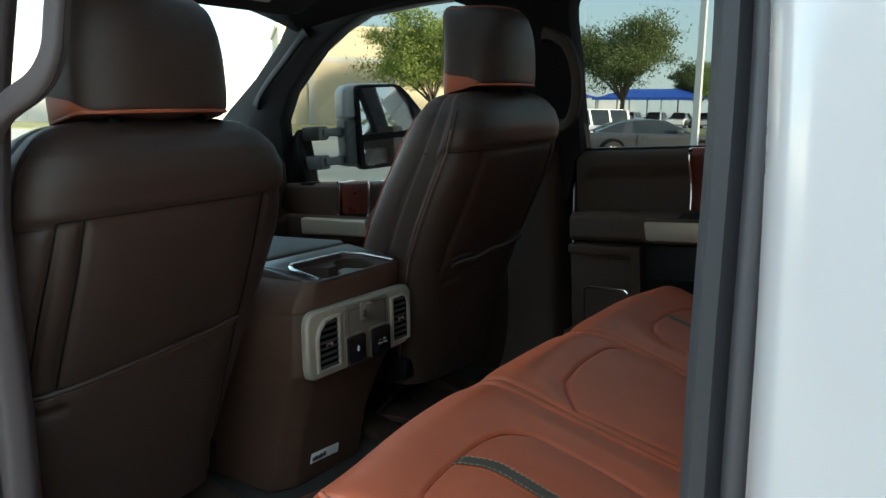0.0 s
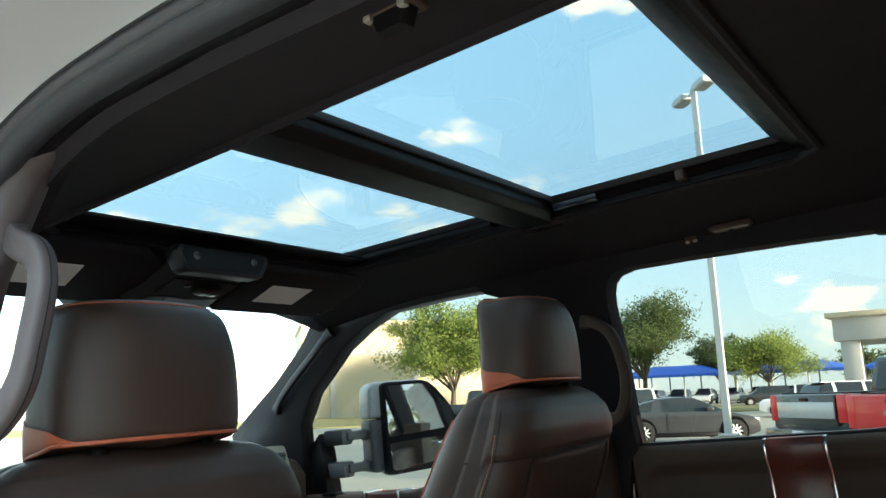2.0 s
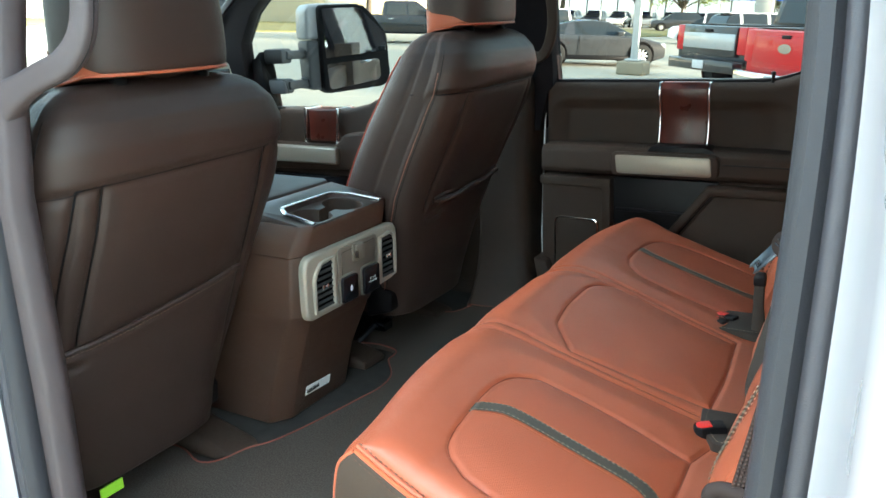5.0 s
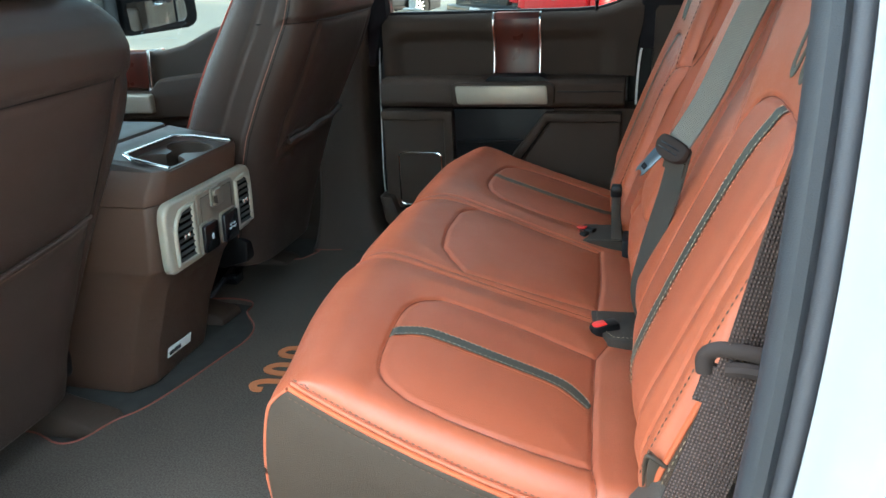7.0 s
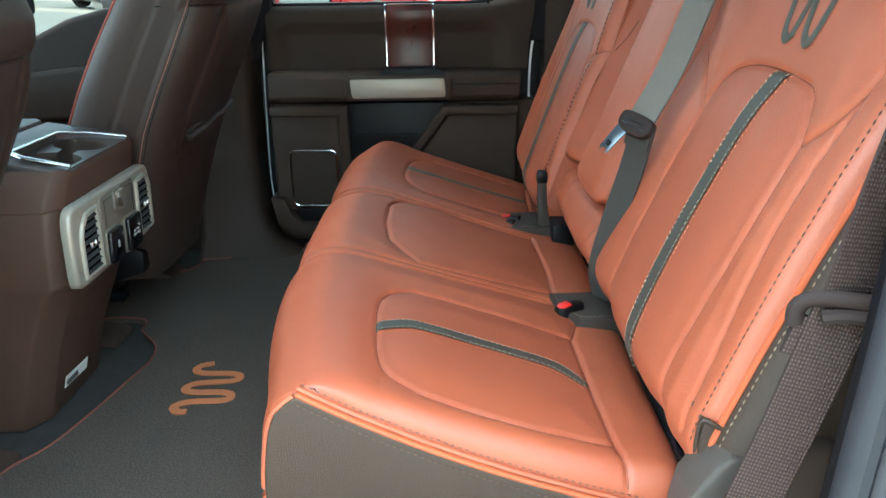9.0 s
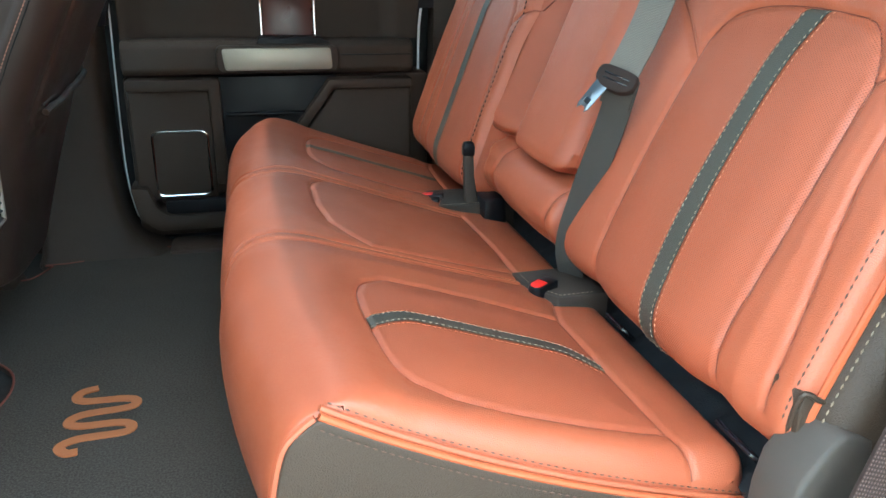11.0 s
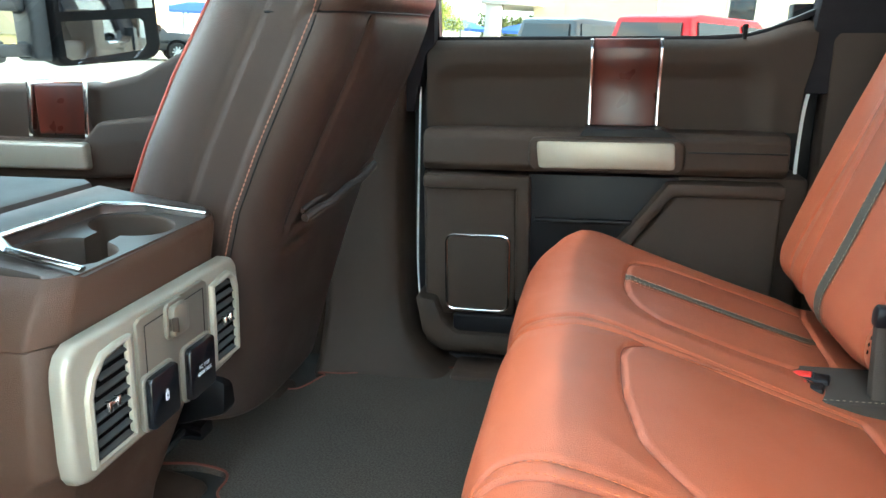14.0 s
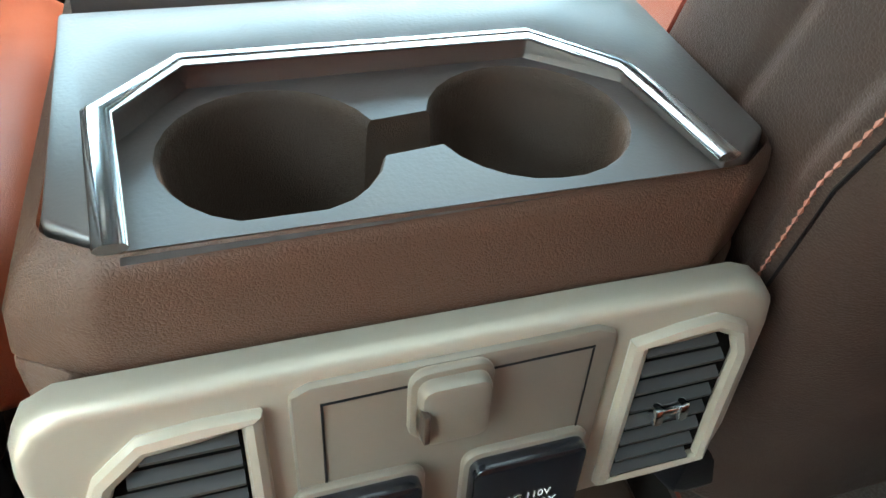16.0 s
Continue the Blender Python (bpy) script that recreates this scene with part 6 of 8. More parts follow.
# ---- centre console ----
def console():
    c = thing("centre_console", (-1.05, 0.015, 0.836), "brown centre console with cup holders, rear air vents and outlets", "console")
    top = 1.306

    def rise(bm):
        """The top climbs gently forward."""
        for v in bm.verts:
            if v.co.z > 1.26:
                v.co.z += 0.11 * (-0.80 - v.co.x) * min(1, (v.co.z - 1.26) / 0.03) if v.co.x > -0.97 else 0.0187 * min(1, (v.co.z - 1.26) / 0.03)
        return bm
    # top frame with an opening for the cup tray
    outer = [(-0.962, -0.120), (-0.812, -0.120), (-0.800, -0.098), (-0.800, 0.150), (-0.812, 0.172), (-0.962, 0.172)]
    tray = [(-0.798, -0.093), (-0.866, -0.097), (-0.906, -0.066), (-0.908, 0.092), (-0.877, 0.130), (-0.804, 0.139)]
    # dumb-bell hole of the two cups
    cups = ((-0.854, -0.0365), (-0.857, 0.0745))
    R, hw = 0.0450, 0.013

    def hole(r):
        pts = []
        for k in range(25):
            a = radians(90) + math.asin(hw / r) + (math.tau - 2 * math.asin(hw / r)) * k / 24
            pts.append((cups[0][0] + r * math.cos(a), cups[0][1] + r * math.sin(a)))
        for k in range(25):
            a = radians(-90) + math.asin(hw / r) + (math.tau - 2 * math.asin(hw / r)) * k / 24
            pts.append((cups[1][0] + r * math.cos(a), cups[1][1] + r * math.sin(a)))
        return [(min(x, -0.8125), y) for x, y in pts]

    def plate(outline, inner, z):
        bm = bmesh.new()
        es = []
        for loop in (outline, inner):
            vs = [bm.verts.new((x, y, z)) for x, y in loop]
            es += [bm.edges.new((a, b)) for a, b in zip(vs, vs[1:] + vs[:1])]
        bmesh.ops.triangle_fill(bm, edges=es, use_beauty=True)
        return bm
    h = hole(R)
    deck = part("cup_tray", rise(join(plate(tray, h, top - 0.012), loft([[(x, y, top - 0.012) for x, y in tray[1:-1]], [(-0.857 + (x + 0.857) * 1.02, 0.02 + (y - 0.02) * 1.02, top - 0.001) for x, y in tray[1:-1]]], caps=False, closed=False))), M_CONSOLETOP, c, "recessed dark cup tray")
    walls = loft([[(x, y, top - 0.012) for x, y in h], [(x, y, top - 0.0135) for x, y in hole(R - 0.0012)], [(x, y, top - 0.017) for x, y in hole(R - 0.002)], [(x, y, top - 0.085) for x, y in hole(R - 0.006)]], caps=False)
    fl = bmesh.new()
    fl.faces.new([fl.verts.new((x, y, top - 0.085)) for x, y in hole(R - 0.006)])
    part("cup_holder", rise(join(walls, fl)), M_PLASTIC, deck, "dark double cup holder")
    ushape = [(-0.962, -0.1175), (-0.820, -0.1175), (-0.8045, -0.0955), (-0.866, -0.0985), (-0.9065, -0.067), (-0.9085, 0.092), (-0.877, 0.131), (-0.804, 0.1395), (-0.8045, 0.148), (-0.821, 0.1705), (-0.962, 0.1705)]
    deck_top = prism(ushape, "z", top - 0.020, top, 0.0025)
    for v in deck_top.verts:
        v.co.z -= 0.0075 * min(1, max(0, (v.co.x + 0.862) / 0.045)) * (v.co.z > top - 0.01)
    part("top_frame", rise(deck_top), M_CONSOLETOP, c)
    trim = [(-0.797, -0.0945, 1.3015), (-0.866, -0.0985, 1.317), (-0.9055, -0.067, 1.319), (-0.9075, 0.0925, 1.318), (-0.877, 0.131, 1.311), (-0.802, 0.1395, 1.3015)]
    part("chrome_trim", tube(trim, 0.0043, 10, flat=(1.35, 0.60)), M_CHROME, c, "bright chrome trim round the cup tray")
    # body under the top
    def ring(z, x1, ya, yb, ch=0.014, x0=-1.42):
        return [(x0, ya, z), (x1 - ch, ya, z), (x1, ya + ch * 1.5, z), (x1, yb - ch * 1.5, z), (x1 - ch, yb, z), (x0, yb, z)]
    bm = loft([ring(1.240, -0.806, -0.144, 0.180, 0.022), ring(1.262, -0.802, -0.140, 0.178, 0.020), ring(1.284, -0.799, -0.130, 0.176, 0.017), ring(1.292, -0.799, -0.123, 0.174, 0.016), ring(1.2965, -0.802, -0.119, 0.172, 0.015)], caps=False)
    part("upper_body", rise(bevel(bm, 0.005, 2, 30)), M_CONSOLE, c, "grained brown vinyl")
    bm = loft([ring(0.838, -0.918, -0.130, 0.150, 0.03), ring(0.95, -0.888, -0.130, 0.152, 0.03), ring(1.06, -0.845, -0.136, 0.168, 0.03), ring(1.102, -0.822, -0.141, 0.177, 0.026), ring(1.108, -0.816, -0.143, 0.179, 0.024), ring(1.240, -0.812, -0.144, 0.180)])
    part("lower_body", bevel(bm, 0.006, 2, 30), M_CONSOLE, c, "brown plastic lower body")
    part("knee_bolster", tube([(-0.93, -0.124, 1.015), (-0.90, -0.120, 1.006), (-0.886, -0.10, 1.0)], 0.010, 8), M_CONSOLE, c)
    part("armrest_lid", loft([[(-1.42, -0.125, z), (-0.9665 - q, -0.112, z), (-0.9665 - q, 0.166, z), (-1.42, 0.175, z)] for z, q in ((1.300, 0.0), (1.318, 0.0), (1.327, 0.004), (1.331, 0.012))]), M_CONSOLETOP, c, "smooth brown leather armrest lid")
    lid = [(-1.30 + 0.02 * math.sin(k * 0.9), 0.06 + 0.008 * k, 1.3315) for k in range(7)]
    part("lid_emblem", tube(curve_points(lid, 5), 0.0018, 6, flat=(1, 0.4)), M_LEATHER, c, "russet embossed serpentine line")

    # rear panel: pewter bezel with two vents and the outlet plate between
    def pt(y, z, d=0.0):
        """A place on the rear face, d proud of it."""
        return Vector((-0.800 - (1.240 - z) * 0.04 + d, y, z))

    def plate_on(outline, d0, d1, w=0.002, seg=2):
        bm = loft([[pt(y, z, d) for y, z in outline] for d in (d0, d1)])
        return bevel(bm, w, seg, 40)

    def loop_frame(outline, inner, d0, d1):
        bm = bmesh.new()
        n = len(outline)
        rings = [[bm.verts.new(pt(y, z, d)) for y, z in o] for o, d in ((outline, d0), (outline, d1 - 0.003), ([(y * 0.988 + 0.0002, 1.178 + (z - 1.178) * 0.97) for y, z in outline], d1), (inner, d1), (inner, d0))]
        for a, b2 in zip(rings, rings[1:]):
            for i in range(n):
                bm.faces.new((a[i], a[(i + 1) % n], b2[(i + 1) % n], b2[i]))
        return bm
    oz = [(-0.146, 1.212), (-0.144, 1.226), (-0.138, 1.237), (-0.126, 1.2435), (-0.05, 1.244), (0.09, 1.244), (0.158, 1.2435), (0.170, 1.239), (0.178, 1.229), (0.180, 1.215), (0.180, 1.140), (0.178, 1.126), (0.170, 1.116), (0.156, 1.111), (0.09, 1.108), (-0.05, 1.107), (-0.126, 1.107), (-0.138, 1.112), (-0.144, 1.122), (-0.146, 1.138)]
    bez = part("bezel", loft([[pt(y, z, d) for y, z in o] for o, d in [(oz, -0.004), (oz, 0.005)] + [([(0.017 + (y - 0.017) * (1 - k), 1.176 + (z - 1.176) * (1 - 2.2 * k)) for y, z in oz], dd) for k, dd in ((0.006, 0.0085), (0.016, 0.0110), (0.030, 0.0122), (0.045, 0.0127))]]), M_SILVER, c, "satin pewter bezel")
    cen_ = [(-0.046, 1.232), (-0.038, 1.236), (0.084, 1.237), (0.094, 1.232), (0.094, 1.118), (0.086, 1.112), (-0.038, 1.112), (-0.046, 1.118)]
    plate_ = part("outlet_plate", plate_on(cen_, 0.0, 0.0165, 0.003), M_TAN, c, "pewter-brown outlet plate")
    part("plate_groove", tube([pt(y, z, 0.0166) for y, z in [(-0.034, 1.116), (-0.034, 1.226), (0.082, 1.228), (0.082, 1.116)]], 0.0008, 6), M_BLACK, plate_)
    for ya, yb in ((-0.122, -0.060), (0.106, 0.164)):
        s = 1 if ya > 0 else -1
        o = [(ya, 1.124), (ya, 1.222), (yb - 0.020, 1.226), (yb - 0.006, 1.219), (yb, 1.204), (yb, 1.124)]
        if s < 0:
            o = [(ya, 1.124), (ya, 1.190), (ya + 0.006, 1.206), (ya + 0.022, 1.222), (yb, 1.226), (yb, 1.124)]
        o = [p for a, b2 in zip(o, o[1:] + o[:1]) for p in (a, ((a[0] + b2[0]) / 2, (a[1] + b2[1]) / 2))]
        # flat plate, its near-black colour stands in for shade between the slats
        vent = part("air_vent", plate_on(o, 0.0, 0.0130, 0.0), M_VENTSHADE, c, "air vent with its dark depth painted on a flat plate")
        part("vent_frame", tube([pt(y, z, 0.0146) for y, z in o], 0.0046, 8, closed=True, up=(1, 0, 0)), M_SILVER, vent, "satin pewter edge")
        for k in range(8):
            z = 1.130 + 0.0124 * k
            y_a = ya + (0.004 if s > 0 else 0.0045 + 0.020 * max(0, (z - 1.186) / 0.04) ** 1.0)
            y_b = yb - (0.006 if s < 0 else 0.009 + 0.016 * max(0, (z - 1.200) / 0.026) ** 1.5)
            bm = loft([[p + Vector((0.0132, 0, 0.0016)), p + Vector((0.0180, 0, -0.0014)), p + Vector((0.0178, 0, -0.0030)), p + Vector((0.0132, 0, -0.0006))] for p in (pt(y_a, z), pt(y_b, z))])
            part("slat", bm, M_SLAT, vent)
        m = pt((ya + yb) / 2 - 0.004, 1.1735, 0.0195)
        part("vent_tab", join(box(m - Vector((0.004, 0.0095, 0.0055)), m + Vector((0.0035, -0.004, 0.0055)), 0.0018), box(m - Vector((0.004, -0.004, 0.0055)), m + Vector((0.0035, 0.0095, 0.0055)), 0.0018), box(m - Vector((0.006, 0.006, 0.002)), m + Vector((0.001, 0.006, 0.002)), 0.001)), M_CHROME, vent, "chrome vent tab")

    def cover(y, z, w, h_, d, name, label, mat_, rim):
        o = [(y + a, z + b2) for a, b2 in rounded(w, h_, 0.006, 4)]
        k = part(name, plate_on(o, 0.016, 0.016 + d, 0.003), mat_, plate_, label)
        o2 = [(y + a, z + b2) for a, b2 in rounded(w + 0.006, h_ + 0.006, 0.008, 4)]
        part("rim", plate_on(o2, 0.0155, 0.0155 + d * 0.45, 0.002), rim, k)
        return k
    usb = cover(0.018, 1.216, 0.030, 0.034, 0.012, "port_cover", "taupe plastic port cover", M_TAN, M_TAN)
    part("hinge", box(pt(0.003, 1.206, 0.02), pt(0.006, 1.222, 0.031), 0.001), M_PLASTIC, usb)
    oc = cover(-0.020, 1.146, 0.052, 0.056, 0.012, "outlet_cover", "black outlet cover with a white battery sign", M_GLOSSBLACK, M_TAN)
    ac = cover(0.057, 1.144, 0.056, 0.060, 0.012, "outlet_cover", "black outlet cover marked in white", M_GLOSSBLACK, M_TAN)
    part("battery_sign", plate_on([(-0.020 + a, 1.146 + b2) for a, b2 in rounded(0.006, 0.010, 0.0015, 2)], 0.0282, 0.0286, 0), M_LETTER, oc)
    part("battery_cap", plate_on([(-0.020 + a, 1.1522 + b2) for a, b2 in rounded(0.003, 0.002, 0.0005, 2)], 0.0282, 0.0286, 0), M_LETTER, oc)
    part("battery_bolt", plate_on([(-0.0215, 1.146), (-0.0195, 1.1495), (-0.0198, 1.1465), (-0.0185, 1.1465), (-0.0205, 1.1425), (-0.0202, 1.1455)], 0.0287, 0.0290, 0), M_GLOSSBLACK, oc)
    for k, txt in enumerate(("AC 110V", "400W MAX")):
        cu = bpy.data.curves.new("lettering", "FONT")
        cu.body, cu.size, cu.extrude, cu.align_x = txt, 0.0062, 0.0001, "CENTER"
        tmp = bpy.data.objects.new("tmp", cu)
        scene.collection.objects.link(tmp)
        me = bpy.data.meshes.new_from_object(tmp.evaluated_get(bpy.context.evaluated_depsgraph_get()))
        bpy.data.objects.remove(tmp)
        bm = bmesh.new()
        bm.from_mesh(me)
        p = pt(0.057, 1.145 - 0.0075 * k, 0.0286)
        bm.transform(Matrix.Translation(p) @ Matrix(((0, 0, 1, 0), (1, 0, 0, 0), (0, 1, 0, 0), (0, 0, 0, 1))))
        part("lettering", bm, M_LETTER, ac)
    # service sticker
    st = part("sticker", loft([[(-0.902 + 0.001 * k, -0.057, 0.884), (-0.902 + 0.001 * k, 0.028, 0.880), (-0.896 + 0.001 * k, 0.028, 0.903), (-0.896 + 0.001 * k, -0.057, 0.908)] for k in (0, 1)]), M_PAPER, c, "white service sticker")
    for k in range(9):
        part("sticker_bar", box((-0.899, -0.052 + 0.0045 * k, 0.889), (-0.8965, -0.0505 + 0.0045 * k + 0.0008 * (k % 3), 0.898)), M_INK, st)


console()


# ---- dashboard, overhead console, visors ----
def dashboard():
    d = thing("dashboard", (-2.0, 0.05, 0.9), "dark brown dashboard with silver-framed air vents", "dashboard")
    prof = [(-2.45, 1.46), (-2.2, 1.535), (-1.95, 1.545), (-1.84, 1.525), (-1.80, 1.48), (-1.80, 1.40), (-1.84, 1.33), (-1.78, 1.28), (-1.80, 1.12), (-1.95, 1.0), (-2.45, 1.0)]
    part("panel", prism(prof, "y", -0.72, 0.80, 0.015, 3), M_PLASTIC, d)
    for y in (0.63, -0.55):
        v = part("vent_frame", prism([(y - 0.07, 1.43), (y - 0.085, 1.50), (y - 0.06, 1.575), (y + 0.06, 1.575), (y + 0.085, 1.50), (y + 0.07, 1.43)], "x", -1.83, -1.775, 0.010, 3), M_SILVER, d, "satin silver vent frame")
        part("vent", box((-1.80, y - 0.058, 1.448), (-1.772, y + 0.058, 1.555), 0.006), M_GLOSSBLACK, v)
        for k in range(7):
            part("slat", box((-1.778, y - 0.054, 1.455 + 0.0145 * k), (-1.768, y + 0.054, 1.459 + 0.0145 * k), 0.001), M_PLASTIC, v)
    part("screen", box((-1.81, -0.16, 1.36), (-1.782, 0.16, 1.53), 0.008), M_SCREEN, d, "dark glass screen")
    part("screen_bezel", box((-1.83, -0.19, 1.33), (-1.79, 0.19, 1.55), 0.015), M_SILVER, d)
    part("wood_strip", box((-1.81, 0.25, 1.33), (-1.775, 0.72, 1.40), 0.012, 3), M_WOOD, d, "glossy red-brown wood strip")
    part("cluster_hood", prism([(-2.1, 1.50), (-2.0, 1.62), (-1.86, 1.60), (-1.80, 1.52)], "y", -0.62, -0.26, 0.015, 3), M_PLASTIC, d)


dashboard()


def steering_wheel():
    w = thing("steering_wheel", (-1.55, -0.44, 1.35), "dark leather steering wheel", "steering wheel")
    m = Matrix.Translation((-1.58, -0.44, 1.36)) @ Euler((0, radians(65), 0)).to_matrix().to_4x4()
    bm = tube([(0.19 * math.cos(k * math.tau / 32), 0.19 * math.sin(k * math.tau / 32), 0) for k in range(32)], 0.016, 8, closed=True)
    bm.transform(m)
    part("rim", bm, M_BROWN, w)
    bm = box((-0.07, -0.09, -0.05), (0.07, 0.09, 0.01), 0.03, 3)
    bm.transform(m)
    part("hub", bm, M_PLASTIC, w)
    bm = join(box((-0.02, -0.18, -0.015), (0.02, 0.18, 0.0), 0.006), box((0, -0.025, -0.015), (0.18, 0.025, 0.0), 0.006))
    bm.transform(m)
    part("spoke", bm, M_SILVER, w)


steering_wheel()


def visor(y0, y1, label, sticker):
    v = thing("sun_visor", (-1.35, (y0 + y1) / 2, 1.96), label, "sun visor")
    bm = loft([[(x, y, 1.972 + dz - 0.25 * (-1.22 - x)) for x, y in [(-1.20, y0), (-1.20, y1 - 0.06), (-1.24, y1), (-1.40, y1 + 0.02), (-1.43, y1 - 0.02), (-1.43, y0 + 0.02), (-1.41, y0)]] for dz in (0.0, 0.018)])
    part("board", bevel(bm, 0.007, 2, 30), M_LINER, v)
    yc = (y0 + y1) / 2 + sticker
    bm = loft([[(x, y, 1.9715 + dz - 0.25 * (-1.22 - x)) for x, y in [(-1.27, yc - 0.07), (-1.27, yc + 0.06), (-1.36, yc + 0.07), (-1.36, yc - 0.06)]] for dz in (-0.001, 0.0)])
    lab = part("warning_label", bm, M_PAPER, v, "pale warning label")
    part("pivot", tube([(-1.40, y1 - 0.01, 1.93), (-1.38, y1 + 0.03, 1.945)], 0.008, 8), M_BLACK, v)


visor(0.135, 0.50, "dark cloth sun visor with a pale label", -0.03)
visor(-0.52, -0.10, "dark cloth sun visor with a pale label", 0.0)


def overhead():
    o = thing("overhead_console", (-1.3, 0.01, 1.99), "dark overhead console with map lamps and switches", "overhead console")
    rows = ((-1.222, 0.098, 1.955), (-1.26, 0.096, 1.944), (-1.32, 0.105, 1.932), (-1.40, 0.122, 1.918), (-1.50, 0.140, 1.905), (-1.56, 0.138, 1.912))
    bm = loft([[(x, 0.012 - w - 0.03, 2.01 - 0.16 * (-1.22 - x)), (x, 0.012 - w, z + 0.012), (x, 0.012 - w + 0.014, z), (x, 0.012 + w - 0.014, z), (x, 0.012 + w, z + 0.012), (x, 0.012 + w + 0.03, 2.01 - 0.16 * (-1.22 - x))] for x, w, z in rows])
    part("shell", bm, M_OVERHEAD, o, angle=50)
    pod = [(-0.098, 2.004), (0.122, 2.004), (0.130, 1.990), (0.112, 1.956), (0.100, 1.949), (-0.076, 1.949), (-0.088, 1.956), (-0.106, 1.990)]
    f = part("rear_pod", bevel(loft([[(x, 0.012 + (y - 0.012) * g, 1.976 + (z - 1.976) * g) for y, z in pod] for x, g in ((-1.225, 1.03), (-1.190, 1.03), (-1.184, 1.0))]), 0.002, 2, 30), M_OVERHEAD, o, "dark pod with two screws")
    part("pod_face", loft([[(x, 0.012 + (y - 0.012) * 0.90, 1.978 + (z - 1.976) * 0.80) for y, z in pod] for x in (-1.186, -1.1825)]), M_BLACK, f)
    for y in (-0.062, 0.086):
        part("screw", lathe([(0.0085, 0), (0.0085, 0.003), (0.006, 0.003), (0.005, 0.001)], (-1.183, y, 1.982), "x", 14), M_GLOSSBLACK, f)
    part("switch_panel", loft([[(-1.245, -0.070, z0), (-1.245, 0.094, z0), (-1.315, 0.092, z0 - 0.020), (-1.330, 0.012, z0 - 0.024), (-1.315, -0.072, z0 - 0.020)] for z0 in (1.952, 1.9445)]), M_BLACK, o, "black switch panel")
    part("microphone", lathe([(0.008, 0), (0.008, -0.004), (0.005, -0.005)], (-1.272, -0.022, 1.940), "z", 14), M_STEEL, o, "ringed round button")
    bank = part("switch_bank", box((-1.300, 0.008, 1.926), (-1.268, 0.070, 1.9385), 0.005, 3), M_OVERHEAD, o, "rounded switch bank")
    for k in range(2):
        part("switch", box((-1.296, 0.014 + 0.028 * k, 1.9235), (-1.272, 0.036 + 0.028 * k, 1.929), 0.003), M_STEEL, bank)
    part("centre_lens", loft([[(-1.345, -0.062, z0), (-1.345, 0.086, z0), (-1.455, 0.092, z0 - 0.021), (-1.455, -0.070, z0 - 0.021)] for z0 in (1.931, 1.926)]), M_STEEL, o, "smoked map lamp lens")
    for y in (-0.098, 0.112):
        part("map_lamp", box((-1.47, y - 0.012, 1.905), (-1.42, y + 0.012, 1.922), 0.004), M_TAN, o, "frosted map lamp lens")


overhead()


def inside_mirror():
    m = thing("rear_view_mirror", (-1.62, 0.03, 1.90), "dark rear-view mirror under the windscreen top", "mirror")
    part("housing", box((-1.60, -0.10, 1.79), (-1.56, 0.16, 1.865), 0.018, 3), M_BLACK, m)
    part("stem", tube([(-1.58, 0.03, 1.86), (-1.62, 0.03, 1.93)], 0.010, 8), M_BLACK, m)
    part("glass", box((-1.562, -0.092, 1.797), (-1.5585, 0.152, 1.858), 0.002), M_MIRROR, m)


inside_mirror()


M_CARCAP = material("grey_white_cap_paint", (0.50, 0.51, 0.52), 0.35, vary=0.05, coat=0.2)
M_MIRRORRIM = material("matt_black_mirror_rim", (0.005, 0.005, 0.006), 0.6, vary=0.05, spec=0.15)


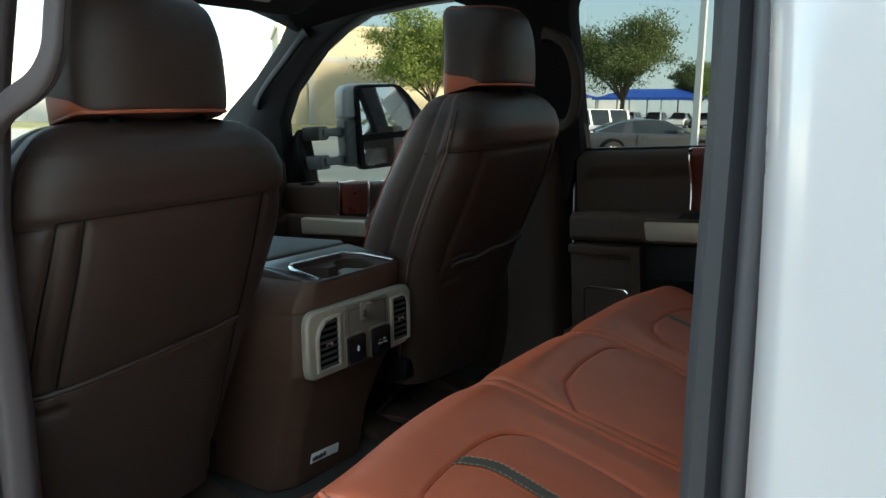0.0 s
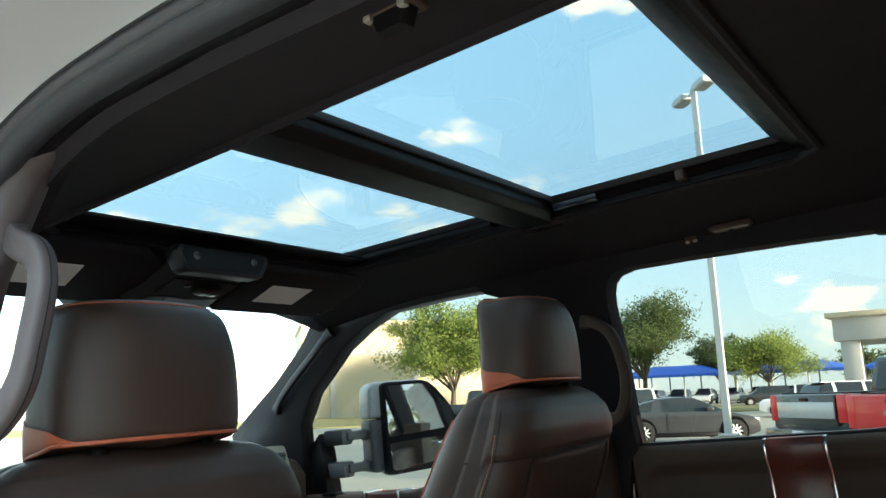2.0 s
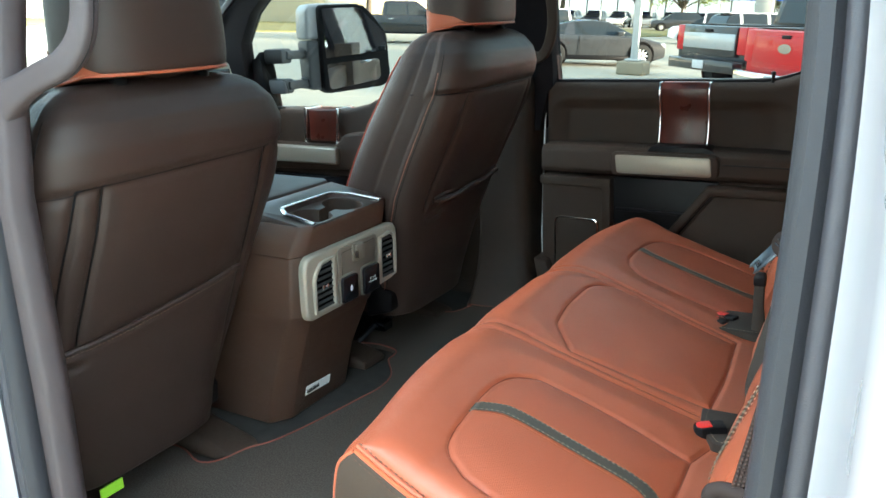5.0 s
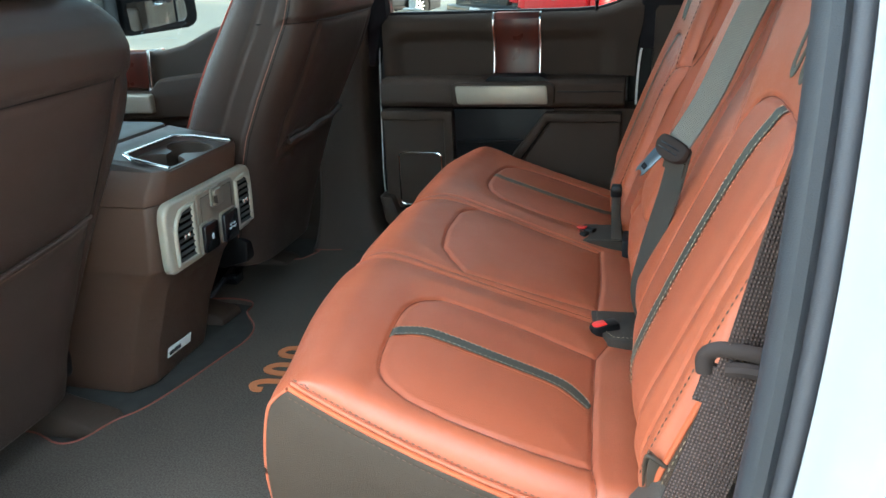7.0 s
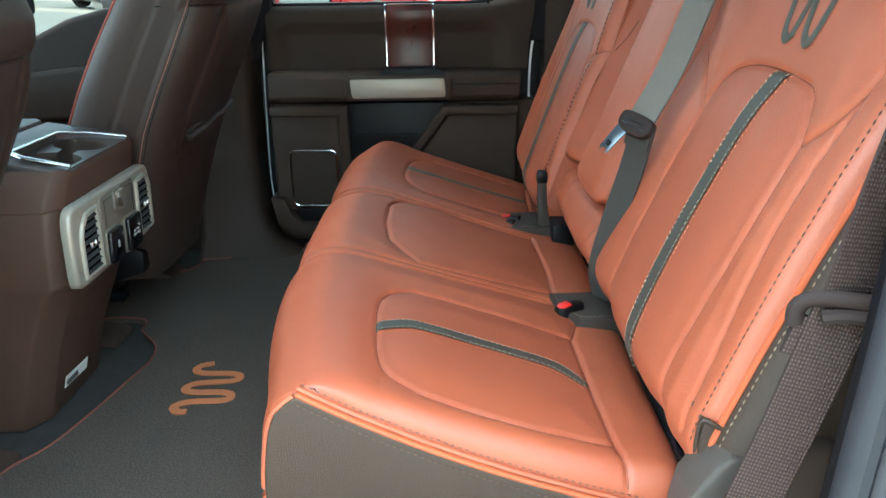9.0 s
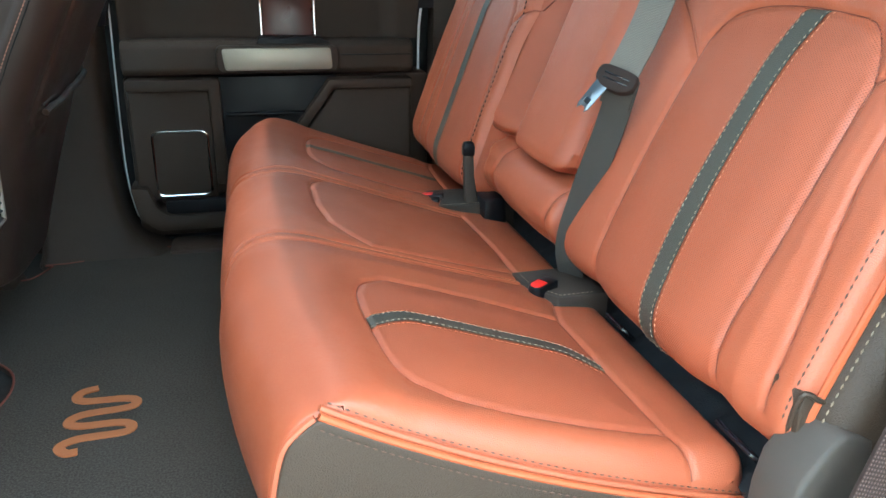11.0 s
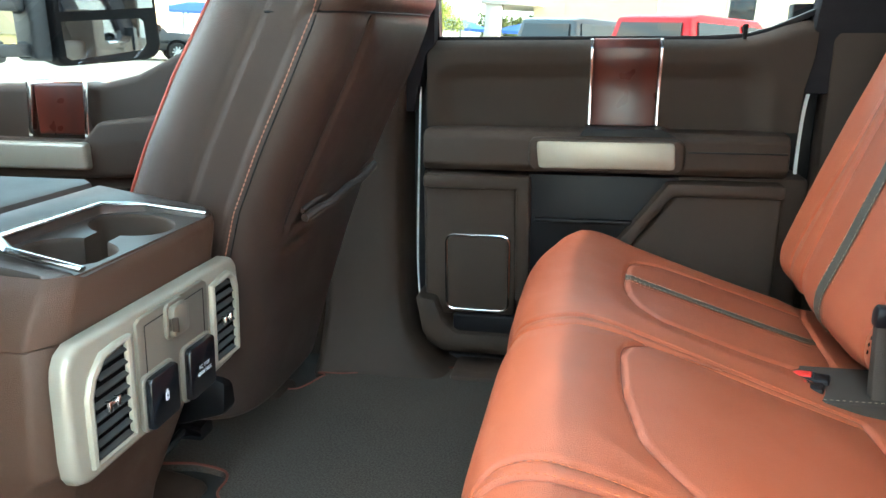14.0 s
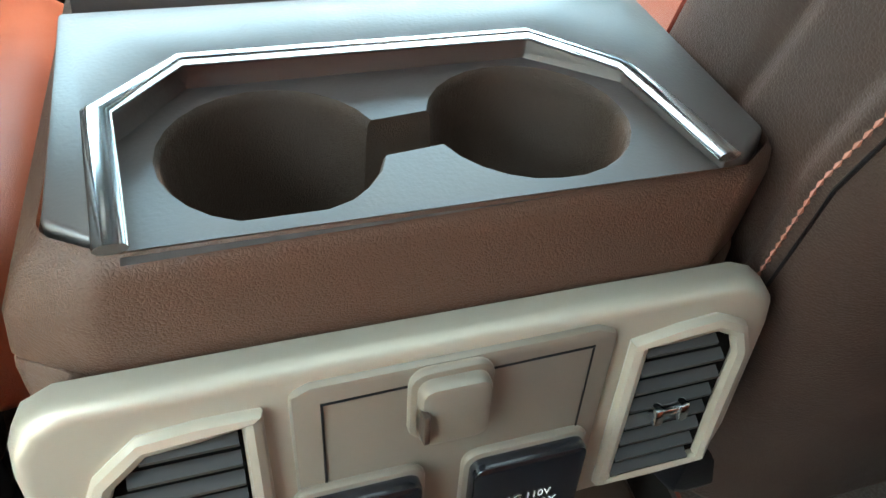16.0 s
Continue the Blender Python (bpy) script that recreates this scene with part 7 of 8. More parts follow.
def tow_mirror():
    m = thing("tow_mirror", (-1.70, 1.20, 1.44), "large white and black two-part towing mirror on arms", "wing mirror")
    rim = [(0.0, 0.05), (0.0, 0.95), (0.02, 0.985), (0.07, 1.0), (0.56, 1.0), (0.66, 0.975), (0.76, 0.90), (0.94, 0.70), (0.98, 0.62), (1.0, 0.17), (0.985, 0.11), (0.93, 0.065), (0.85, 0.04), (0.09, 0.0), (0.03, 0.01)]

    def shape(x, k):
        return [(x, 1.04 + 0.265 * (0.5 + (a - 0.5) * (1 + 2 * k)), 1.440 + 0.31 * (0.5 + (b - 0.5) * (1 + 2 * k))) for a, b in rim]

    def turn(bm):
        bm.transform(Matrix.Translation((-1.68, 1.06, 0)) @ Matrix.Rotation(radians(-33), 4, "Z") @ Matrix.Translation((1.68, -1.06, 0)))
        return bm
    part("housing", turn(bevel(loft([shape(-1.612, -0.012), shape(-1.620, 0.0), shape(-1.66, 0.004), shape(-1.74, -0.02), shape(-1.785, -0.12)]), 0.004, 2, 30)), M_MIRRORRIM, m, "black rim")
    bm = loft([[(q, 1.04 + 0.265 * a, 1.440 + 0.31 * b) for a, b in [(-0.17, 0.62), (-0.15, 0.96), (-0.08, 1.02), (0.55, 1.02), (0.55, 0.62)]] for q in (-1.640, -1.72, -1.77)])
    part("cap", turn(bevel(bm, 0.014, 3, 30)), M_CARCAP, m, "white painted cap")
    bm = loft([[(q, 1.04 + 0.265 * a, 1.440 + 0.31 * b) for a, b in [(-0.15, 0.04), (-0.16, 0.61), (0.4, 0.61), (0.4, 0.04)]] for q in (-1.642, -1.72, -1.765)])
    part("lower_cap", turn(bevel(bm, 0.012, 3, 30)), M_ARM, m, "grey lower shell")
    for nm, outline in (("upper_glass", [(0.045, 0.945), (0.06, 0.958), (0.545, 0.962), (0.60, 0.940), (0.925, 0.675), (0.94, 0.64), (0.945, 0.46), (0.06, 0.405)]), ("lower_glass", [(0.065, 0.335), (0.80, 0.372), (0.835, 0.35), (0.845, 0.17), (0.80, 0.12), (0.12, 0.045), (0.08, 0.07)])):
        part(nm, turn(loft([[(-1.6105 + d, 1.04 + 0.265 * a, 1.440 + 0.31 * b) for a, b in outline] for d in (-0.004, 0.0)])), M_MIRROR, m, nm.replace("_", " mirror "))
    for z in (1.583, 1.478):
        part("arm", box((-1.742, 0.90, z - 0.015), (-1.70, 1.10, z + 0.015), 0.006), M_ARM, m, "grey arm")
        part("arm_base", box((-1.80, 0.880, z - 0.028), (-1.71, 0.935, z + 0.024), 0.010), M_ARM, m)
        part("arm_collar", box((-1.748, 1.01, z - 0.021), (-1.692, 1.045, z + 0.021), 0.006), M_ARM, m)
    part("sail", prism([(-1.84, 1.40), (-1.84, 1.56), (-1.80, 1.60), (-1.77, 1.40)], "y", 0.86, 0.93, 0.006), M_BLACK, m)


tow_mirror()


# ---- outside ----
M_LOT = material("pale_concrete_lot", (0.50, 0.45, 0.36), 0.85, vary=0.10, vscale=0.25, bump=0.4, bscale=60, detail_color=(0.42, 0.37, 0.29), dscale=1.3, dmix=0.5)
M_GRASS = material("dry_grass", (0.30, 0.24, 0.10), 0.95, vary=0.3, vscale=0.6, detail_color=(0.16, 0.17, 0.05), dscale=3.0, dmix=0.4, bump=1.0, bscale=30)
M_STUCCO = material("beige_stucco", (0.62, 0.52, 0.36), 0.85, vary=0.05, vscale=0.3, bump=0.3, bscale=40)
M_STUCCO2 = material("grey_stucco", (0.50, 0.48, 0.44), 0.85, vary=0.05, vscale=0.3)
M_BARK = material("grey_bark", (0.13, 0.10, 0.075), 0.9, bump=1.0, bscale=20)
M_LEAF = material("olive_leaves", (0.115, 0.15, 0.06), 0.8, vary=0.25, vscale=0.6, island=0.3, spec=0.15)
M_LEAF2 = material("yellow_green_leaves", (0.25, 0.31, 0.09), 0.8, vary=0.25, vscale=0.6, island=0.3, spec=0.15)
for m in (M_LEAF, M_LEAF2):
    # daylight passes through the thin leaves
    nt = m.node_tree
    b = nt.nodes["Principled BSDF"]
    o = [q for q in nt.nodes if q.type == "OUTPUT_MATERIAL"][0]
    tl, ms = nt.nodes.new("ShaderNodeBsdfTranslucent"), nt.nodes.new("ShaderNodeMixShader")
    nt.links.new(b.inputs["Base Color"].links[0].from_socket, tl.inputs["Color"])
    ms.inputs["Fac"].default_value = 0.45
    nt.links.new(b.outputs["BSDF"], ms.inputs[1])
    nt.links.new(tl.outputs["BSDF"], ms.inputs[2])
    nt.links.new(ms.outputs["Shader"], o.inputs["Surface"])
M_BLUE = material("blue_canopy_fabric", (0.022, 0.13, 0.58), 0.7, vary=0.1)
M_POST = material("pale_galvanised_post", (0.55, 0.56, 0.55), 0.5, metal=0.2)
M_CARGREY = material("dark_grey_car_paint", (0.034, 0.036, 0.040), 0.25, vary=0.04, coat=0.7)
M_CARBLACK = material("black_car_paint", (0.016, 0.017, 0.02), 0.25, vary=0.04, coat=0.7)
M_CARRED = material("bright_red_car_paint", (0.66, 0.010, 0.014), 0.35, vary=0.04, coat=0.25, spec=0.25)
M_CARSILVER = material("silver_car_paint", (0.52, 0.53, 0.54), 0.3, metal=0.4, vary=0.03, coat=0.5)
M_CARWINDOW = material("dark_car_glass", (0.02, 0.026, 0.03), 0.06, vary=0.1)
M_TYRE = material("black_tyre", (0.02, 0.02, 0.02), 0.85)
M_RIM = material("alloy_rim", (0.72, 0.72, 0.72), 0.4, metal=0.15)
M_TAIL = material("red_tail_lamp", (0.72, 0.010, 0.014), 0.2, coat=0.2)
M_PLATE = material("white_plate", (0.7, 0.7, 0.72), 0.5)

bm = bmesh.new()
bmesh.ops.create_grid(bm, x_segments=40, y_segments=40, size=900)
solid("ground", bm, M_LOT, "pale concrete parking lot", "ground", outside=True)
solid("verge", prism([(-60, 0), (-40, 75), (10, 78), (60, 76), (60, 60), (8, 62), (-14, 58), (-17, 50), (-60, 40)][1:], "z", 0.0, 0.06), M_GRASS, "strip of dry grass beside the lot", "verge", outside=True)
solid("verge_building", prism([(-80, 48), (-40, 56), (-26, 46), (-34, 35), (-60, 20), (-90, 20)], "z", 0.0, 0.07), M_GRASS, "dry grass before the beige building", "verge", outside=True)


def spin(bm, x, y, yaw, size=1.0):
    bm.transform(Matrix.Translation((x, y, 0)) @ Matrix.Rotation(radians(yaw), 4, "Z") @ Matrix.Scale(size, 4))
    return bm


def wheel(v, x, y, r, w, place, rimmat=M_RIM):
    t = part("wheel", spin(lathe([(r * 0.62, -w / 2), (r * 0.95, -w / 2), (r, -w / 3), (r, w / 3), (r * 0.95, w / 2), (r * 0.62, w / 2)], (x, y, r), "y", 28, False), *place), M_TYRE, v, "black tyre")
    part("rim", spin(lathe([(r * 0.64, 0.0), (0.02, 0.0)], (x, y + (0.31 if y > 0 else -0.31) * w, r), "y", 28), *place), M_GLOSSBLACK, t)
    s = -1 if y < 0 else 1
    for k in range(10):
        a = k * math.tau / 10
        bm = loft([[(x + (q * math.cos(a) - o * math.sin(a)), y + s * w * d, r + q * math.sin(a) + o * math.cos(a)) for q, o in ((0.03, -0.02), (r * 0.66, -0.028), (r * 0.66, 0.028), (0.03, 0.02))] for d in (0.34, 0.42)])
        part("spoke", spin(bm, *place), rimmat, t)


def body(profile, half, tuck=0.10, top=1.0, taper=0.0):
    """A car body from its side outline: wide at the waist, drawn in at the sill and the roof."""
    bm = bmesh.new()
    ys = (-1, -0.94, -0.6, 0, 0.6, 0.94, 1)
    rows = []
    for q in ys:
        rows.append([bm.verts.new((x, q * (half - taper * max(0, z - top) - (0.06 if z < 0.4 else 0)), z if abs(q) < 0.99 else z - 0.012)) for x, z in profile])
    n = len(profile)
    for a, b in zip(rows, rows[1:]):
        for i in range(n):
            bm.faces.new((a[i], a[(i + 1) % n], b[(i + 1) % n], b[i]))
    bm.faces.new(rows[0][::-1])
    bm.faces.new(rows[-1])
    return bm


def coupe(x, y, yaw, paint, label):
    v = thing("parked_coupe", (x, y, 0), label, "car", outside=True)
    pl = (x, y, yaw)
    low = [(-2.35, 0.32), (-2.38, 0.62), (-2.30, 0.92), (-1.9, 0.98), (-0.9, 0.96), (0.6, 0.95), (1.3, 0.90), (1.92, 0.77), (2.12, 0.60), (2.14, 0.32), (1.8, 0.20), (-1.9, 0.20)]
    part("body", spin(bevel(body(low, 0.95, taper=0.1, top=0.7), 0.03, 2, 25), *pl), paint, v)
    cab = [(-1.95, 0.96), (-1.25, 1.24), (-0.75, 1.345), (-0.15, 1.38), (0.35, 1.33), (1.15, 0.95)]
    g = part("glasshouse", spin(bevel(body(cab, 0.85, taper=0.42, top=0.95), 0.02, 2, 20), *pl), M_CARWINDOW, v, "dark glass")
    roof = [(-1.90, 0.985), (-1.28, 1.255), (-0.75, 1.36), (-0.15, 1.395), (0.33, 1.348), (0.27, 1.325), (-0.15, 1.365), (-0.72, 1.335), (-1.22, 1.22)]
    part("roof", spin(body(roof, 0.845, taper=0.42, top=0.95), *pl), paint, g)
    for px in (-0.75,):
        part("pillar", spin(loft([[(px - 0.35, s * 0.85, 0.95), (px + 0.0, s * 0.85, 0.95), (px - 0.02, s * 0.685, 1.35), (px - 0.22, s * 0.70, 1.31)] for s in (-1, -0.97)]), *pl), paint, g)
        part("pillar", spin(loft([[(px - 0.35, s * 0.85, 0.95), (px + 0.0, s * 0.85, 0.95), (px - 0.02, s * 0.685, 1.35), (px - 0.22, s * 0.70, 1.31)] for s in (1, 0.97)]), *pl), paint, g)
    for wx in (-1.38, 1.36):
        for wy in (-0.80, 0.80):
            s = 1 if wy > 0 else -1
            part("arch", spin(lathe([(0.41, 0.0), (0.01, 0.0)], (wx, s * 0.956, 0.37), "y", 28), *pl), M_BLACK, v)
            wheel(v, wx, wy + s * 0.085, 0.345, 0.24, pl)
    part("sill", spin(box((-1.0, -0.955, 0.20), (0.95, 0.955, 0.33), 0.02), *pl), M_BLACK, v)
    part("tail_lamp", spin(box((-2.40, -0.85, 0.72), (-2.30, 0.85, 0.86), 0.02), *pl), M_TAIL, v, "red lamp")
    for s in (-1, 1):
        part("side_mirror", spin(box((0.55, s * 0.98 - 0.09, 0.96), (0.75, s * 0.98 + 0.09, 1.08), 0.03), *pl), paint, v)
        part("door_handle", spin(box((-0.45, s * 0.945 - 0.012, 0.80), (-0.25, s * 0.945 + 0.012, 0.83), 0.006), *pl), paint, v)
        part("head_lamp", spin(box((1.98, s * 0.70 - 0.16, 0.62), (2.13, s * 0.70 + 0.16, 0.72), 0.02), *pl), M_LETTER, v)
        part("door_line", spin(box((-0.62, s * 0.949 - 0.004, 0.35), (-0.605, s * 0.949 + 0.004, 0.93)), *pl), M_BLACK, v)
    return v


def pickup(x, y, yaw, paint, gate, label, emblem=False, size=1.0):
    """A crew cab pickup; its nose points along +x at no turn."""
    v = thing("parked_pickup", (x, y, 0), label, "pickup truck", outside=True)
    pl = (x, y, yaw, size)
    low = [(-3.0, 0.62), (-3.02, 1.26), (-1.05, 1.28), (-1.0, 1.26), (1.35, 1.25), (2.75, 1.20), (2.98, 1.08), (3.02, 0.55), (2.4, 0.45), (-2.6, 0.50)]
    part("body", spin(bevel(body(low, 1.0, taper=0.06, top=0.9), 0.03, 2, 25), *pl), paint, v)
    cab = [(-1.02, 1.24), (-0.92, 1.88), (-0.7, 1.93), (0.55, 1.92), (1.45, 1.24)]
    c = part("cab", spin(bevel(body(cab, 0.95, taper=0.26, top=1.2), 0.03, 2, 20), *pl), paint, v)
    part("rear_window", spin(loft([[(-1.035 + d, -0.72, 1.32), (-1.035 + d, 0.72, 1.32), (-0.945 + d, 0.64, 1.80), (-0.945 + d, -0.64, 1.80)] for d in (-0.012, 0.03)]), *pl), M_CARWINDOW, c, "dark rear window")
    part("windscreen", spin(loft([[(1.40 + d, -0.80, 1.30), (1.40 + d, 0.80, 1.30), (0.62 + d, 0.68, 1.87), (0.62 + d, -0.68, 1.87)] for d in (0.02, -0.03)]), *pl), M_CARWINDOW, c, "dark windscreen")
    for s in (-1, 1):
        for xa, xb, xc, xd in ((-0.86, 0.10, 0.06, -0.80), (0.18, 1.12, 0.52, 0.14)):
            part("side_window", spin(loft([[(xa, s * (0.945 + d), 1.30), (xb, s * (0.945 + d), 1.30), (xc, s * (0.815 + d), 1.82), (xd, s * (0.815 + d), 1.82)] for d in (0.004, -0.03)]), *pl), M_CARWINDOW, c, "dark window")
        part("door_handle", spin(box((-0.75, s * 1.0 - 0.015, 1.10), (-0.55, s * 1.0 + 0.015, 1.14), 0.008), *pl), M_CHROME, v)
        part("side_mirror", spin(box((1.0, s * 1.13 - 0.12, 1.25), (1.16, s * 1.13 + 0.12, 1.55), 0.03), *pl), M_BLACK, v)
        part("tail_lamp", spin(box((-3.045, s * 0.905 - 0.125, 0.80), (-2.84, s * 0.905 + 0.105, 1.25), 0.02), *pl), M_TAIL, v, "red tail lamp")
        part("running_board", spin(box((-1.0, s * 1.0 - 0.08, 0.45), (1.4, s * 1.0 + 0.08, 0.50), 0.01), *pl), M_BLACK, v)
        part("head_lamp", spin(box((2.85, s * 0.80 - 0.16, 0.85), (3.02, s * 0.80 + 0.16, 1.12), 0.03), *pl), M_LETTER, v)
    g = part("tailgate", spin(box((-3.06, -0.78, 0.74), (-2.98, 0.78, 1.25), 0.015), *pl), paint, v)
    part("gate_panel", spin(box((-3.075, -0.76, 0.86 if gate is not paint else 0.80), (-3.05, 0.76, 1.13 if gate is not paint else 1.18), 0.012), *pl), gate, g)
    if emblem:
        o = lathe([(0.0, -0.01), (0.135, -0.01), (0.15, 0.0), (0.0, 0.004)], (0, 0, 0), "x", 24)
        for w in o.verts:
            w.co.z *= 0.42
            w.co.x = -w.co.x
        bmesh.ops.translate(o, vec=(-3.085, 0, 1.02), verts=o.verts)
        part("oval_badge", spin(o, *pl), M_SILVER, g, "silver-edged oval badge")
    part("gate_handle", spin(box((-3.085, -0.10, 1.15), (-3.05, 0.10, 1.20), 0.008), *pl), M_BLACK, g)
    part("bed_floor", spin(box((-2.9, -0.85, 1.262), (-1.08, 0.85, 1.284)), *pl), M_BLACK, v, "black bed cover")
    part("bumper", spin(box((-3.22, -0.98, 0.48), (-3.0, 0.98, 0.68), 0.03), *pl), M_CHROME if emblem else M_CARBLACK, v)
    part("number_plate", spin(box((-3.235, -0.16, 0.52), (-3.215, 0.16, 0.66), 0.004), *pl), M_PLATE, v)
    part("front_bumper", spin(box((2.9, -0.98, 0.48), (3.15, 0.98, 0.70), 0.03), *pl), M_CHROME, v)
    for wx in (-1.95, 1.85):
        for wy in (-0.86, 0.86):
            s = 1 if wy > 0 else -1
            part("arch", spin(lathe([(0.49, 0.0), (0.01, 0.0)], (wx, s * 1.006, 0.46), "y", 28), *pl), M_BLACK, v)
            wheel(v, wx, wy + s * 0.075, 0.41, 0.27, pl)
    return v


def suv(x, y, yaw, paint, label, group=""):
    v = thing("parked_suv", (x, y, 0), label, "car", group, outside=True)
    pl = (x, y, yaw)
    low = [(-2.3, 0.40), (-2.35, 0.90), (-2.28, 1.06), (1.1, 1.04), (2.1, 0.96), (2.32, 0.80), (2.34, 0.40), (1.9, 0.26), (-1.9, 0.26)]
    part("body", spin(bevel(body(low, 0.95, taper=0.1, top=0.8), 0.03, 2, 25), *pl), paint, v)
    cab = [(-2.22, 1.03), (-1.95, 1.60), (-1.6, 1.70), (0.3, 1.70), (1.25, 1.03)]
    g = part("glasshouse", spin(bevel(body(cab, 0.86, taper=0.25, top=1.0), 0.03, 2, 20), *pl), M_CARWINDOW, v, "dark glass")
    part("roof", spin(box((-1.92, -0.66, 1.68), (0.25, 0.66, 1.725), 0.02), *pl), paint, g)
    for s in (-1, 1):
        for px in (-1.55, -0.55, 0.42):
            part("pillar", spin(loft([[(px, s * (0.862 + d), 1.03), (px + 0.12, s * (0.862 + d), 1.03), (px + 0.05, s * (0.70 + d), 1.69), (px - 0.04, s * (0.70 + d), 1.69)] for d in (0.003, -0.02)]), *pl), paint, g)
    for wx in (-1.4, 1.4):
        for wy in (-0.80, 0.80):
            s = 1 if wy > 0 else -1
            part("arch", spin(lathe([(0.41, 0.0), (0.01, 0.0)], (wx, s * 0.956, 0.38), "y", 20), *pl), M_BLACK, v)
            t = part("wheel", spin(lathe([(0.2, -0.11), (0.34, -0.11), (0.35, 0), (0.34, 0.11), (0.2, 0.11)], (wx, wy + s * 0.06, 0.35), "y", 20, False), *pl), M_TYRE, v)
            part("rim", spin(lathe([(0.23, 0.0), (0.01, 0.0)], (wx, s * 0.968, 0.35), "y", 20), *pl), M_RIM, t)
    part("tail_lamp", spin(box((-2.37, -0.88, 0.80), (-2.26, 0.88, 0.94), 0.02), *pl), M_TAIL, v)
    for s in (-1, 1):
        part("side_mirror", spin(box((0.75, s * 1.0 - 0.08, 1.03), (0.92, s * 1.0 + 0.08, 1.16), 0.03), *pl), paint, v)
    return v


coupe(-8.5, 23.2, 32, M_CARGREY, "dark grey fastback coupe parked side-on")
pickup(-0.88, 17.87, 46.3, M_CARBLACK, M_CARSILVER, "black pickup with a silver tailgate panel, parked tail out", size=1.14)
pickup(1.22, 14.2, 40.8, M_CARRED, M_CARRED, "bright red pickup parked tail out", emblem=True, size=1.14)
pickup(-20.7, 30.8, 36, M_CARBLACK, M_CARBLACK, "black pickup parked before the beige building")
suv(-12.9, 30.2, 60, M_WHITE, "white off-road car behind the coupe")


# parked rows under the canopies
row = (M_CARGREY, M_CARGREY, M_CARSILVER, M_CARBLACK, M_CARSILVER, M_WHITE, M_CARBLACK, M_CARGREY)
NAMES = {M_WHITE: "white", M_CARGREY: "dark grey", M_CARSILVER: "silver", M_CARBLACK: "black"}
suv(-18.0, 73.0, 200, M_CARGREY, "grey family car crossing the row end")
rng = random.Random(5)
first = {}
for k in range(15):
    x, y = -39 + 2.85 * k, 84.5 + 0.42 * k + (k % 2) * 0.3
    p = row[(k * 5 + k // 3) % 8]
    if p not in first:
        first[p] = suv(x, y, -88, p, NAMES[p] + " family car parked in the far row", "far row of cars")
    else:
        copy_thing(first[p], Matrix.Translation((x, y, 0)) @ Matrix.Rotation(radians(rng.uniform(-4, 4)), 4, "Z"))
suv(-8.9, 44.0, 190, M_WHITE, "white pickup-like car standing further back")
suv(-3.9, 29.0, 35, M_WHITE, "white car standing between the pickups")


def canopy(x, y, w, d, z):
    c = thing("shade_canopy", (x, y, 0), "blue fabric shade canopy on slim steel posts", "canopy", "blue shade canopies", outside=True)
    n = 16
    bm = sheet(lambda U, V: (x + U, y + V, z + 1.05 * np.minimum(1, 1.8 * np.minimum(1 - np.abs(U) / (w / 2), 1 - np.abs(V) / (d / 2)))), np.linspace(-w / 2, w / 2, n), np.linspace(-d / 2, d / 2, 7))
    part("fabric", bm, M_BLUE, c, "blue fabric roof")
    part("skirt", box((x - w / 2, y - d / 2 - 0.02, z - 0.25), (x + w / 2, y - d / 2 + 0.02, z + 0.05)), M_BLUE, c)
    for sx in (-0.46, -0.15, 0.15, 0.46):
        for sy in (-0.42, 0.42):
            part("post", lathe([(0.09, 0), (0.09, z + 0.1)], (x + sx * w, y + sy * d, 0), "z", 8), M_POST, c)


for x, y, w, z in ((-44, 84, 12.5, 3.35), (-31, 87, 12.5, 3.3), (-18.5, 89, 12.0, 3.3), (-6.5, 91, 11.5, 3.35), (6, 92, 11.5, 3.3)):
    canopy(x, y, w, 7.0, z)


def lamp_post():
    x, y = -6.2, 20.2
    l = thing("lot_lamp_post", (x, y, 0), "white steel lamp post with two box heads on a concrete base", "street lamp", outside=True)
    part("base", box((x - 0.38, y - 0.38, 0), (x + 0.38, y + 0.38, 0.36), 0.05, 3), material("stained_concrete", (0.36, 0.30, 0.22), 0.9, vary=0.25, vscale=3), l, "stained concrete base")
    part("base_plate", box((x - 0.22, y - 0.22, 0.36), (x + 0.22, y + 0.22, 0.42), 0.02), M_POST, l)
    part("shaft", loft([[(x + sx * r, y + sy * r, z) for sx, sy in ((-1, -1), (1, -1), (1, 1), (-1, 1))] for r, z in ((0.085, 0.40), (0.075, 10.2))]), M_POST, l)
    for s in (-1, 1):
        a = Vector((0.69, -0.72, 0)) * s
        part("arm", tube([(x, y, 10.1), (x + a.x * 0.35, y + a.y * 0.35, 10.1)], 0.04, 8), M_POST, l)
        b = box((-0.36, -0.22, -0.09), (0.36, 0.22, 0.09), 0.03)
        b.transform(Matrix.Translation((x + a.x * 0.66, y + a.y * 0.66, 10.1)) @ Matrix.Rotation(math.atan2(a.y, a.x), 4, "Z"))
        h = part("head", b, M_POST, l, "pale box lamp head")
        b = box((-0.34, -0.16, -0.115), (0.34, 0.16, -0.098), 0.005)
        b.transform(Matrix.Translation((x + a.x * 0.66, y + a.y * 0.66, 10.1)) @ Matrix.Rotation(math.atan2(a.y, a.x), 4, "Z"))
        part("lens", b, M_TAN, h, "dull lens")


lamp_post()


